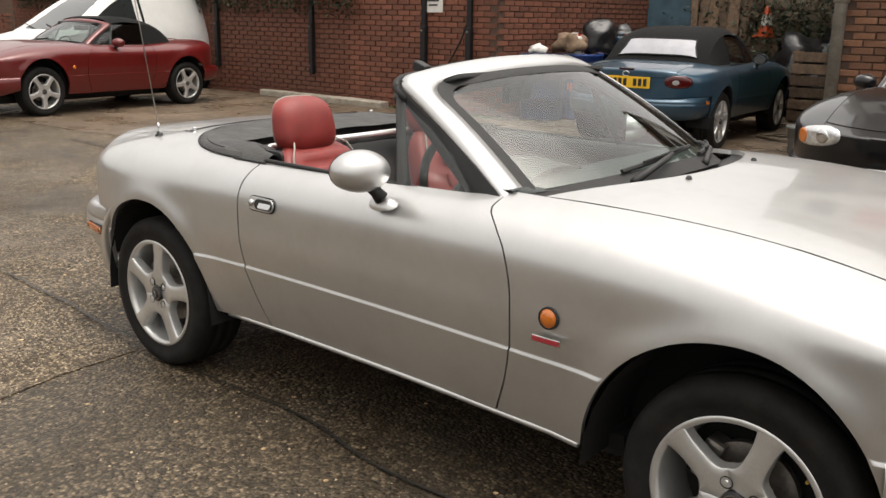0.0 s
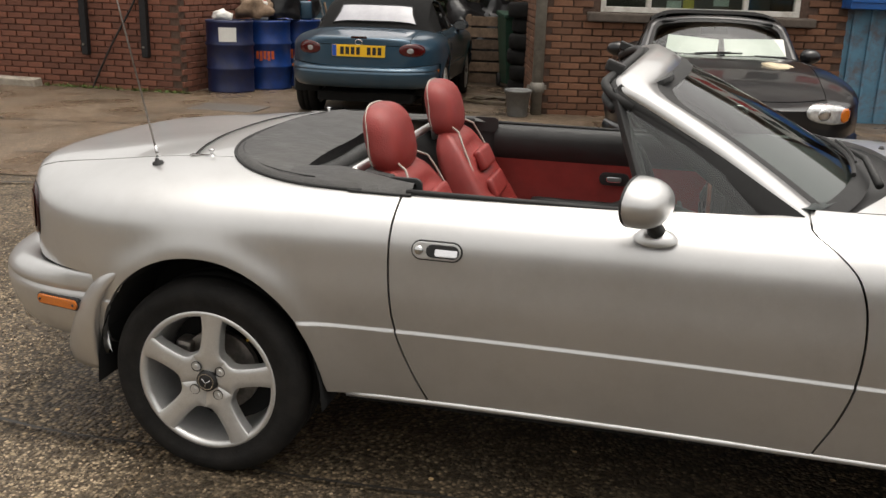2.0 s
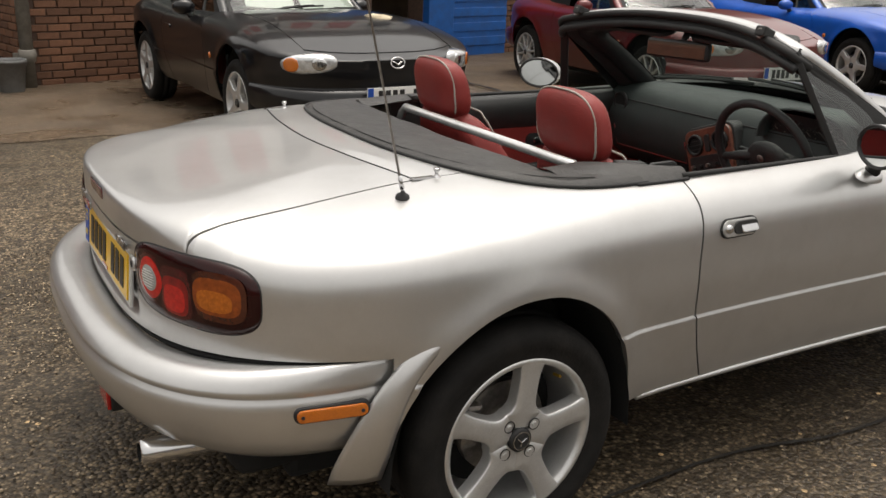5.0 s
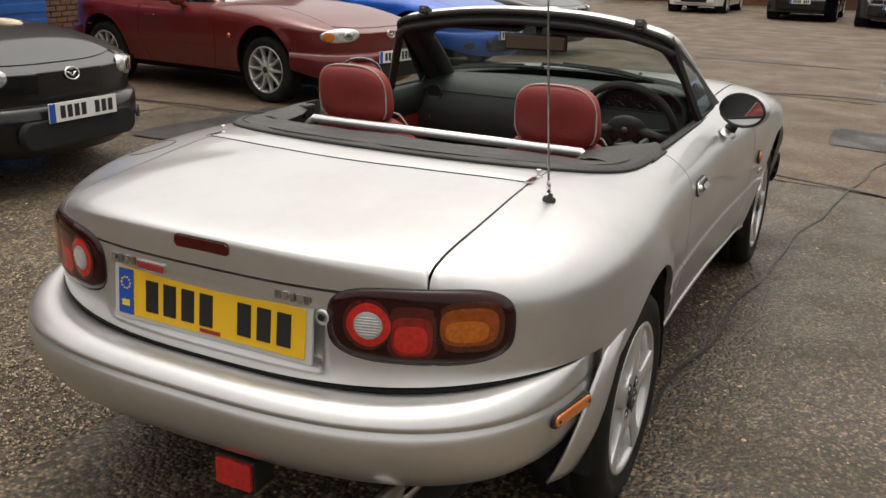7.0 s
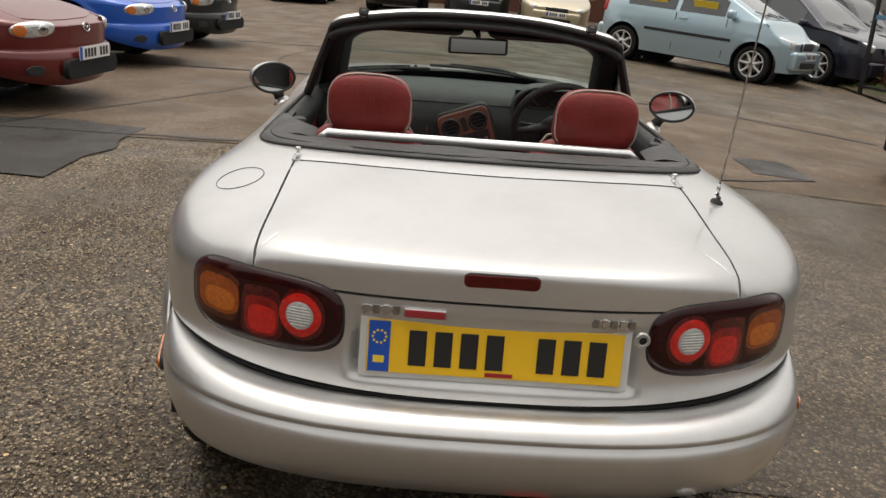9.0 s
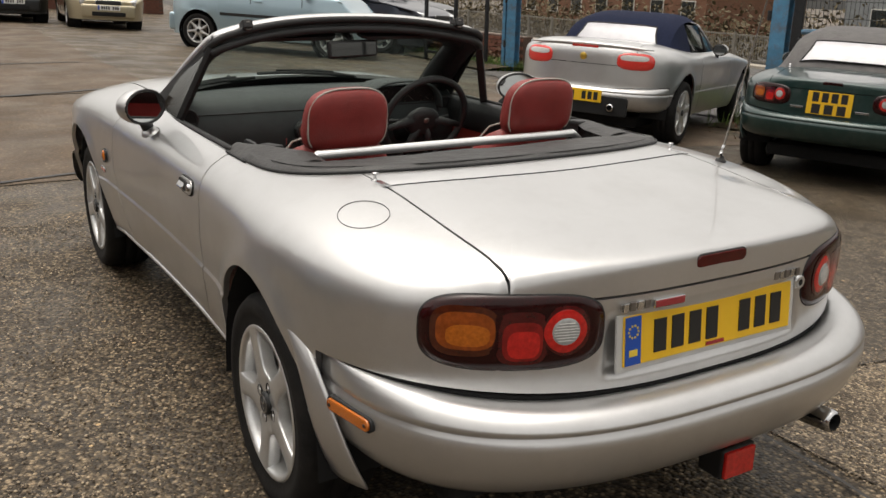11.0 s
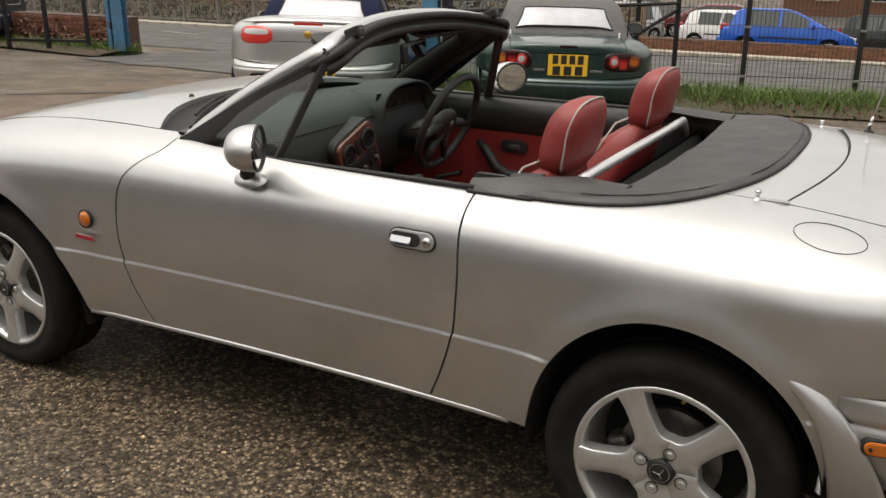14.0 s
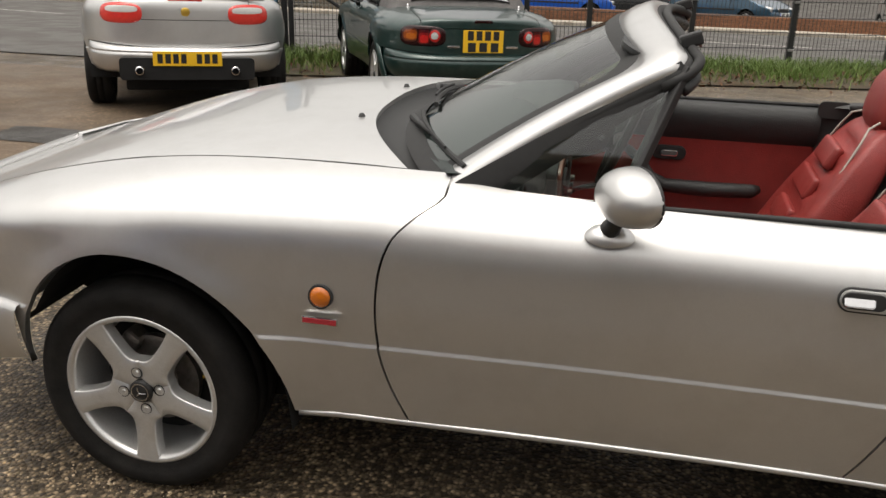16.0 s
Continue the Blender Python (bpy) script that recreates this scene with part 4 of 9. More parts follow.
        part("quarter_trim", grid_bm([[fl(a.lerp(c, k / 10)) + Vector((0.030 * (1 - k / 14), 0.004 * side, 0.022)), fl(a.lerp(c, k / 10)) + Vector((-0.012, 0.008 * side, 0.0)), fl(a.lerp(c, k / 10)) + Vector((-0.012 - 0.016 * (1 - k / 10), 0.008 * side, -0.020 * (1 - k / 10) - 0.004)), fl(a.lerp(c, k / 10)) + Vector((-0.022 - 0.016 * (1 - k / 10), 0.002 * side, -0.012 - 0.022 * (1 - k / 10)))] for k in range(11)]), TRIM, screen, "", True)
    mir = part("interior_mirror", turn(box_bm(0.025, 0.235, 0.062, 0.012, segments=3), pose(-0.03, -0.012, 1.072, 0, 3, 15)), TRIM, screen, "black interior mirror", True)
    part("mirror_glass", turn(box_bm(0.002, 0.215, 0.046, 0.0), pose(-0.0435, -0.012, 1.072, 0, 3, 15)), MIRROR, mir)
    part("mirror_stem", tube_bm([(-0.02, -0.012, 1.075), (-0.005, -0.01, 1.11), (0.03, 0, 1.135)], [0.008, 0.01, 0.018], 8), TRIM, mir, "", True)
    # cowl and wipers
    rows = []
    for k in range(33):
        s = -1 + 2 * k / 32
        b = base(s * 0.98)
        y = b.y * 0.94
        xb = 0.70 - 0.205 * (abs(y) / 0.597) ** 2.4
        zb = NA.top_z(xb, y)
        rows.append([(xb + 0.004, y, zb - 0.004), (xb - 0.006, y, zb - 0.022), (b.x + 0.03, y, b.z - 0.028), (b.x - 0.005, b.y * 0.96, b.z + 0.002)])
    part("scuttle", grid_bm(rows), TRIM, car, "black plastic scuttle panel", True)
    for y0, y1, xo in ((-0.34, 0.10, 0.0), (0.12, 0.55, 0.0)):
        piv = Vector((0.60, y0 + 0.02, 0.885))
        tip = W(y1 / 0.62 * 0.92, 0.085, 0.022)
        mid = piv.lerp(tip, 0.45) + Vector((0.015, 0, 0.018))
        wp = part("wiper_arm", tube_bm([piv, mid, piv.lerp(tip, 0.7) + Vector((0, 0, 0.012))], [0.012, 0.009, 0.006], 8), TRIM, car, "black wiper arm", True)
        bl = [W((y0 + 0.05 + (y1 - y0 + 0.02) * k / 10) / 0.62 * 0.95, 0.05 + 0.06 * k / 10, 0.012) for k in range(11)]
        part("wiper_blade", merge(tube_bm(bl, 0.007, 6), tube_bm([p + Vector((0.006, 0, 0.010)) for p in bl[2:9]], 0.004, 6)), RUBBER, wp)
    for y in (0.23, -0.23):
        part("washer_jet", turn(lathe_bm([(0.0, 0.010), (0.006, 0.009), (0.010, 0.0)], 10, "z"), pose(0.72, y, NA.top_z(0.72, y))), TRIM, car, "", True)


def door_mirrors(car, paint):
    for side in (1, -1):
        cx, cy, cz = (-0.020, 0.762, 0.896) if side > 0 else (-0.012, 0.785, 0.896)
        rows = []
        for i in range(13):
            a = math.pi / 2 * i / 12
            rows.append([(cx + 0.076 * math.cos(a) ** 0.9, side * (cy + 0.089 * math.sin(a) ** 0.8 * math.cos(b)), cz + 0.060 * math.sin(a) ** 0.8 * math.sin(b)) for b in [2 * math.pi * k / 32 for k in range(33)]])
        rows.append([(cx - 0.012, side * (cy + 0.086 * math.cos(b)), cz + 0.058 * math.sin(b)) for b in [2 * math.pi * k / 32 for k in range(33)]])
        yaw = Matrix.Translation((cx, cy * side, cz)) @ pose(0, 0, 0, 0, 0, 30 if side > 0 else -20) @ Matrix.Translation((-cx, -cy * side, -cz))
        m = part("door_mirror", turn(grid_bm(rows, True), yaw), paint, car, "silver bullet door mirror", True)
        rim = [(cx - 0.011, side * (cy + 0.083 * math.cos(2 * math.pi * k / 40)), cz + 0.0555 * math.sin(2 * math.pi * k / 40)) for k in range(40)]
        part("mirror_rim", turn(tube_bm(rim, 0.005, 8, True), yaw), TRIM, m, "", True)
        bm = bmesh.new()
        bm.faces.new([bm.verts.new((cx - 0.010, side * (cy + 0.081 * math.cos(2 * math.pi * k / 40)), cz + 0.0535 * math.sin(2 * math.pi * k / 40))) for k in range(40)])
        part("mirror_glass", turn(bm, yaw), MIRROR, m)
        part("mirror_neck", tube_bm([(cx + 0.025, side * 0.768, 0.862), (cx + 0.038, side * 0.754, 0.836), (cx + 0.046, side * 0.742, 0.818)], [0.024, 0.018, 0.022], 12), TRIM, m, "", True)
        foot = lathe_bm([(0.0, 0.016), (0.5, 0.014), (0.85, 0.007), (1.0, -0.004)], 24, "z")
        bmesh.ops.scale(foot, vec=(0.052, 0.032, 1), verts=foot.verts)
        part("mirror_foot", turn(foot, pose(cx + 0.046, side * 0.736, 0.803, -side * 28, 0, 0)), paint, m, "", True)


def side_fittings(shape, car):
    for side in (1, -1):
        # the handle lies in the door's skin
        m = pose(-0.49, side * 0.7545, 0.723, -9, 0, 180 if side > 0 else 0)
        fl = -1 if side > 0 else 1
        h = part("door_handle", turn(outline_bm(rounded(0.131, 0.051, 0.025), 0.016, 0.002), m @ pose(0, -0.003, 0)), RUBBER, car, "chrome flap door handle in an oval recess")
        part("handle_dish", turn(outline_bm(rounded(0.124, 0.044, 0.0215), 0.014, 0.003), m @ pose(0, -0.0058, 0)), ALLOY, h)
        part("handle_slot", turn(outline_bm(rounded(0.084, 0.033, 0.016), 0.006, 0.001), m @ pose(0.0165 * fl, -0.0108, 0)), TRIM, h)
        part("handle_flap", turn(outline_bm(rounded(0.058, 0.027, 0.007), 0.008, 0.003), m @ pose(0.026 * fl, -0.0130, 0.001, -24, 0, 0)), CHROME, h, "chrome flap")
        part("key_barrel", turn(lathe_bm([(0.0, -0.006), (0.009, -0.006), (0.0115, -0.003), (0.0115, 0.004)], 20), m @ pose(-0.044 * fl, -0.0085, 0)), CHROME, h, "", True)
        # side repeater and badge
        mi = pose(0.642, side * 0.7835, 0.612, -3, 0, 180 if side > 0 else 0)
        ind = part("side_repeater", turn(lathe_bm([(0.0, -0.012), (0.010, -0.0115), (0.020, -0.008), (0.0245, -0.003)], 28), mi), AMBER, car, "round amber side repeater", True)
        part("repeater_ring", turn(lathe_bm([(0.0245, -0.005), (0.028, -0.005), (0.029, 0.004)], 28), mi), RUBBER, ind)
        bd = part("wing_badge", turn(box_bm(0.084, 0.005, 0.017, 0.002), mi @ pose(0, -0.006, -0.056)), CHROME, car, "small red and chrome badge")
        part("badge_face", turn(box_bm(0.078, 0.002, 0.012), mi @ pose(0, -0.009, -0.056)), BADGE_RED, bd)
        # side marker on the bumper
        mm = pose(-1.595, side * 0.7335, 0.461, 0, 0, (180 + 11) if side > 0 else -11)
        mk = part("side_marker", turn(outline_bm(rounded(0.158, 0.036, 0.016), 0.014, 0.003), mm @ pose(0, -0.003, 0)), RUBBER, car, "amber side marker lens")
        part("marker_lens", turn(outline_bm(rounded(0.148, 0.028, 0.013), 0.01, 0.004), mm @ pose(0, -0.0085, 0)), AMBER, mk)
        for k in (-1, 1):
            part("marker_screw", turn(lathe_bm([(0.0, -0.0105), (0.004, -0.0105), (0.004, -0.006)], 10), mm @ pose(0.062 * k, 0, 0)), RUBBER, mk)
        part("deck_stud", turn(lathe_bm([(0.0, 0.022), (0.007, 0.022), (0.0085, 0.018), (0.0045, 0.012), (0.0045, 0.004), (0.011, 0.002), (0.011, 0.0)], 14, "z"), pose(-1.225, side * 0.489, shape.top_z(-1.225, 0.489) - 0.002)), CHROME, car, "small chrome stud", True)
        part("stud_plate", turn(box_bm(0.06, 0.018, 0.004, 0.001), pose(-1.262, side * 0.487, shape.top_z(-1.262, 0.487) + 0.001)), CHROME, car)
    # aerial on the right rear wing
    z = shape.top_z(-1.354, -0.565)
    ae = part("aerial", turn(lathe_bm([(0.0, 0.018), (0.005, 0.017), (0.0065, 0.009), (0.015, 0.006), (0.017, -0.006)], 18, "z"), pose(-1.354, -0.565, z, 14, -4, 0)), RUBBER, car, "thin whip aerial on a black base", True)
    part("aerial_ferrule", tube_bm([(-1.354, -0.563, z + 0.02), (-1.361, -0.563, z + 0.05)], [0.006, 0.004], 8), CHROME, ae, "", True)
    part("aerial_whip", tube_bm([(-1.36, -0.563, z + 0.045), (-1.449, -0.565, z + 0.45), (-1.53, -0.567, z + 0.80)], [0.0028, 0.0022, 0.0016], 6), STEEL, ae, "", True)
    # round fuel flap in the left rear wing
    ring = []
    for k in range(48):
        a = 2 * math.pi * k / 48
        x, y = -1.394 + 0.071 * math.cos(a), 0.602 + 0.055 * math.sin(a)
        ring.append((x, y, shape.top_z(x, y) + 0.0004))
    part("fuel_flap", tube_bm(ring, 0.0009, 5, True), DARK, car, "thin dark gap round the fuel flap")


def sill_lips(shape, car):
    for side in (1, -1):
        pts = [(-0.74 + 1.46 * k / 16, side * (shape.lower(("m", -0.74 + 1.46 * k / 16), shape.sill + 0.004).y - 0.004), shape.sill - 0.004) for k in range(17)]
        part("sill_lip", tube_bm(pts, 0.009, 8), SILVER, car, "", True)


def tail_details(shape, car):
    x = shape.rear + 0.003
    pm = pose(x + 0.007, 0.0, 0.636, 0, 0, -90) @ pose(0, 0, 0, -5, 0, 0)
    part("plate_backing", turn(box_bm(0.535, 0.008, 0.124, 0.003), pm @ pose(0, 0.005, -0.004)), PLATE_BACK, car, "pale grey plate backing")
    pl = plate_part(car, pm, 0.505, 0.108, ["AAAA AAA"], YELLOW, band=True)
    for k in range(10):
        a = 2 * math.pi * k / 10
        part("band_star", turn(box_bm(0.004, 0.002, 0.004), pm @ pose(-0.2285 + 0.013 * math.cos(a), -0.005, 0.020 + 0.013 * math.sin(a))), STAR, pl)
    part("band_letters", turn(box_bm(0.022, 0.002, 0.014), pm @ pose(-0.2285, -0.005, -0.026)), STAR, pl)
    part("dealer_strip", turn(box_bm(0.055, 0.002, 0.008), pm @ pose(0.01, -0.004, -0.046)), BADGE_RED, pl, "small red print strip")
    for ym, w, n in ((0.228, 0.078, 4), (-0.225, 0.088, 5)):
        bd = part("boot_badge", turn(box_bm(w, 0.003, 0.012, 0.001), pose(shape.rear_point(ym, 0.716).x - 0.001, ym, 0.714, 0, 0, -90 - ym * 12)), CHROME, car, "chrome badge of plain bars")
        for k in range(n):
            part("badge_bar", turn(box_bm(w / n * 0.72, 0.005, 0.019, 0.0015), pose(shape.rear_point(ym, 0.716).x - 0.0035, ym + w * ((k + 0.5) / n - 0.5), 0.714, 0, 0, -90 - ym * 12)), CHROME if k % 2 else STEEL, bd)
    rb = part("red_badge", turn(box_bm(0.084, 0.006, 0.020, 0.003), pose(shape.rear_point(0.145, 0.714).x - 0.003, 0.143, 0.712, 0, 0, -92)), CHROME, car, "small red enamel badge")
    part("badge_face", turn(box_bm(0.078, 0.003, 0.015, 0.001), pose(shape.rear_point(0.145, 0.714).x - 0.006, 0.143, 0.712, 0, 0, -92)), BADGE_RED, rb)
    px = shape.rear_point(-0.288, 0.68).x
    lk = part("boot_lock", turn(lathe_bm([(0.0, 0.004), (0.007, 0.004), (0.009, 0.001), (0.0155, -0.001), (0.0165, 0.006)], 24), pose(px - 0.003, -0.288, 0.680, 0, 0, -90 + 4)), SILVER, car, "round boot lock", True)
    part("key_hole", turn(lathe_bm([(0.0, 0.0), (0.008, 0.0)], 16), pose(px - 0.0045, -0.288, 0.680, 0, 0, -90 + 4)), DARK, lk)
    xb = shape.rear_point(0, 0.784).x
    br = part("high_brake_lamp", turn(outline_bm(rounded(0.154, 0.035, 0.0165), 0.02, 0.003), pose(xb + 0.0010, 0.0, 0.784, 6, 0, -90)), RUBBER, car, "dark red high-level brake lamp")
    part("brake_lens", turn(outline_bm(rounded(0.148, 0.029, 0.0138), 0.012, 0.003), pose(xb - 0.0012, 0.0, 0.784, 6, 0, -90)), BRAKE_LENS, br)
    fg = part("fog_lamp", turn(box_bm(0.105, 0.07, 0.075, 0.006), pose(-1.892, -0.092, 0.290, 0, 0, -90)), TRIM, car, "red rear fog lamp under the bumper")
    part("fog_lens", turn(box_bm(0.095, 0.012, 0.066, 0.004), pose(-1.930, -0.092, 0.290, 0, 0, -90)), LENS_RED, fg)
    ex = part("exhaust", turn(lathe_bm([(0.022, 0.02), (0.027, 0.018), (0.030, 0.0), (0.030, -0.20), (0.027, -0.22)], 28, "x"), pose(-1.905, -0.440, 0.298, 0, -4, 180)), CHROME, car, "chrome exhaust tail pipe", True)
    part("pipe_inside", turn(lathe_bm([(0.0, -0.06), (0.0215, -0.06), (0.0215, 0.02)], 24, "x"), pose(-1.905, -0.440, 0.298, 0, -4, 180)), DARK, ex)
    part("silencer", turn(box_bm(0.22, 0.5, 0.13, 0.05, segments=3), pose(-1.62, -0.25, 0.26)), DARK, car, "", True)


def tonneau(car):
    """Vinyl cover over the folded hood: a rear sheet and two arms along the cockpit."""
    def outer(a):
        # from the right front corner, round the back, to the left front corner
        c, s = math.cos(a), math.sin(a)
        return (-0.72 - 0.515 * abs(c) ** 0.62 * (1 if c > 0 else 0), 0.652 * math.copysign(abs(s) ** 0.72, s))
    rows = []
    n = 72
    for k in range(n + 1):
        a = -math.pi / 2 + math.pi * k / n
        ox, oy = outer(a)
        ix, iy = -0.955 + 0.03 * (abs(oy) / 0.65) ** 2, max(-0.50, min(0.50, oy * 0.86))
        row = []
        for j in range(13):
            v = j / 12
            x, y = ox + (ix - ox) * v, oy + (iy - oy) * v
            z = NA.top_z(x, y) + 0.007 + 0.003 * math.sin(math.pi * min(1, v * 1.5)) ** 0.7 - 0.030 * v**1.6 * (1 - (abs(y) / 0.65) ** 4) + 0.005 * noise.noise((x * 7, y * 7, 0.3)) + 0.0015 * noise.noise((x * 30, y * 30, 1.3))
            if v == 0:
                z = NA.top_z(x, y) + 0.001
            row.append((x, y, z + (0.004 if 0 < v < 0.1 else 0)))
        rows.append(row)
    cover = part("tonneau_cover", grid_bm(rows), TONNEAU, car, "creased black vinyl tonneau cover", True)
    edge = [outer(-math.pi / 2 + math.pi * k / n) for k in range(n + 1)]
    part("cover_binding", tube_bm([(x, y, NA.top_z(x, y) + 0.003) for x, y in edge], 0.0048, 6), RUBBER, cover, "", True)
    seam = [(x * 0.965 - 0.025, y * 0.955) for x, y in edge[3:-3]]
    part("cover_seam", tube_bm([(x, y, NA.top_z(x, y) + 0.0105) for x, y in seam], 0.0016, 5), RUBBER, cover, "", True)
    for side in (1, -1):
        rows = []
        for k in range(20):
            t = k / 19
            x = -0.585 - 0.36 * t
            yo = 0.655 - 0.004 * t
            yi = 0.600 - 0.115 * min(1, t * 1.5) ** 1.2
            row = []
            for j in range(8):
                v = j / 7
                y = yo + (yi - yo) * v
                z = NA.top_z(x, y) + 0.004 + 0.016 * math.sin(math.pi * v * 0.8) + 0.002 * noise.noise((x * 14, y * 14, side)) - 0.018 * v**3 - 0.020 * max(0.0, t - 0.45)
                row.append((x, y * side, z))
            rows.append(row)
        part("cover_arm", grid_bm(rows), TONNEAU, cover, "", True)
        part("arm_binding", tube_bm([(-0.585 - 0.17 * k / 8, side * 0.657, NA.top_z(-0.585 - 0.17 * k / 8, 0.657) + 0.003) for k in range(9)], 0.004, 6), RUBBER, cover, "", True)
        # folded hood hinge that shows at the front corner
        part("hood_hinge", turn(box_bm(0.085, 0.035, 0.022, 0.008), pose(-0.70, side * 0.560, 0.858, 0, 4, side * 12)), TRIM, car, "black hood hinge block")
        part("hinge_flap", turn(outline_bm(rounded(0.10, 0.055, 0.02), 0.01, 0.003), pose(-0.62, side * 0.60, 0.84, 0, 0, 90 + 90 * side)), BLACK_TRIM, car, "black leather flap with a stud")
    # dark well between the cover and the bar
    part("hood_well", grid_bm([[(-1.0, y, 0.86), (-0.96, y, 0.72), (-0.88, y, 0.66), (-0.84, y, 0.80)] for y in (-0.55, -0.3, 0, 0.3, 0.55)]), BLACK_TRIM, car, "black vinyl behind the seats", True)
    part("hood_folds", merge(*[tube_bm([(-0.90 - 0.02 * k, -0.52 + 1.04 * i / 12, 0.74 + 0.03 * k + 0.012 * noise.noise((i * 0.7, k, 0))) for i in range(13)], 0.03, 8) for k in range(3)]), BLACK_TRIM, car, "", True)
    bar = part("style_bar", tube_bm([(-0.80, 0.505, 0.79), (-0.80, 0.485, 0.825), (-0.80, 0.46, 0.846)] + [(-0.80, 0.46 - 0.92 * k / 8, 0.846) for k in range(1, 9)] + [(-0.80, -0.485, 0.825), (-0.80, -0.505, 0.79)], 0.0135, 14), SATIN, car, "polished steel bar behind the headrests", True)


def seats(car):
    first = None
    for side in (1, -1):
        if first:
            cp = copy_thing(first, pose(0, -0.70, 0))
            cp.parent = car
            continue
        yc = 0.35

        def shell(t, v):
            """Backrest section: t up the back, v round it."""
            hw = curve_at(((0, 0.235), (0.35, 0.24), (0.7, 0.205), (0.9, 0.165), (1.0, 0.12)), t)
            dp = curve_at(((0, 0.085), (0.5, 0.075), (0.9, 0.05), (1.0, 0.02)), t)
            a = 2 * math.pi * v
            c, s = math.cos(a), math.sin(a)
            yy = hw * math.copysign(abs(c) ** 0.55, c)
            dd = dp * math.copysign(abs(s) ** 0.6, s)
            if s > 0:
                dd += 0.035 * min(1, (abs(yy) / hw) ** 3) * (1 - t) ** 0.5 + 0.007 * math.cos(t * 42) * (abs(yy) < hw * 0.55)
            return yy, dd
        rows = []
        for i in range(29):
            t = i / 28
            bx, bz = -0.47 - 0.245 * t, 0.38 + 0.475 * t
            row = []
            for k in range(41):
                yy, dd = shell(t, k / 40)
                row.append((bx + dd * 0.88, yc + yy, bz + dd * 0.46))
            rows.append(row)
        rows.append([(-0.722, yc, 0.862)] * 41)
        seat = part("seat", grid_bm(rows, True), LEATHER, car, "red leather bucket seat with grey piping", True)
        first = seat
        pts = [[(-0.47 - 0.245 * t + 0.055 * 0.88, yc + sg * 0.82 * curve_at(((0, 0.235), (0.35, 0.24), (0.7, 0.205), (0.9, 0.165), (1.0, 0.11)), t), 0.38 + 0.475 * t + 0.07 * 0.46 + 0.008) for t in [k / 14 for k in range(14)]] for sg in (1, -1)]
        loop = pts[0] + [(-0.47 - 0.245 * 0.985 + 0.03, yc + 0.10 - 0.2 * k / 6, 0.38 + 0.475 * 0.985 + 0.028) for k in range(7)] + pts[1][::-1]
        part("seat_piping", tube_bm(loop, 0.0034, 6), PIPING, seat, "grey piping", True)
        part("seat_cushion", turn(box_bm(0.50, 0.47, 0.17, 0.06, segments=4), pose(-0.24, yc, 0.36, 0, -7, 0)), LEATHER, seat, "", True)
        for zz, ww in ((0.30, 0.16), (0.52, 0.18), (0.72, 0.15)):
            part("seat_panel", turn(box_bm(0.03, ww * 1.25, 0.075, 0.013, segments=3), pose(-0.47 - 0.245 * zz + 0.070, yc, 0.38 + 0.475 * zz + 0.036, 0, -27, 0)), LEATHER, seat, "", True)
        # headrest: flat back, rounded front, piping round the edge
        rows = []
        for i in range(25):
            a = -math.pi / 2 + math.pi * i / 24
            zz = math.sin(a)
            hw = 0.131 * max(0, 1 - abs(zz) ** 3.4) ** (1 / 3.4)
            hd = 0.060 * max(0, 1 - abs(zz) ** 2.6) ** (1 / 2.6)
            row = []
            for k in range(41):
                b = 2 * math.pi * k / 40
                c, s = math.cos(b), math.sin(b)
                row.append((-0.738 + hd * math.copysign(abs(s) ** 0.75, s) * (1.15 if s > 0 else 0.75) - 0.022 * zz, yc - 0.008 + hw * (1 - 0.06 * zz) * math.copysign(abs(c) ** 0.7, c), 0.930 + 0.098 * zz))
            rows.append(row)
        hr = part("headrest", grid_bm(rows, True), LEATHER, seat, "red leather headrest with grey piping", True)
        pip = []
        for k in range(44):
            a = -0.95 * math.pi / 2 - 0.35 + (math.pi + 1.0) * 1.0 * k / 43 + 0.0
            a = radians(-40 + 260 * k / 43)
            zz, cc = math.sin(a), math.cos(a)
            yy = 0.126 * math.copysign(abs(cc) ** 0.62, cc) * (1 - 0.06 * zz)
            pip.append((-0.738 - 0.018 - 0.022 * zz, yc - 0.008 + yy, 0.930 + 0.097 * math.copysign(abs(zz) ** 0.66, zz)))
        part("headrest_piping", tube_bm(pip, 0.0030, 6), PIPING, hr, "", True)
        for yy in (0.05, -0.05):
            part("headrest_post", tube_bm([(-0.712, yc + yy, 0.80), (-0.735, yc + yy, 0.86)], 0.006, 8), CHROME, hr, "", True)


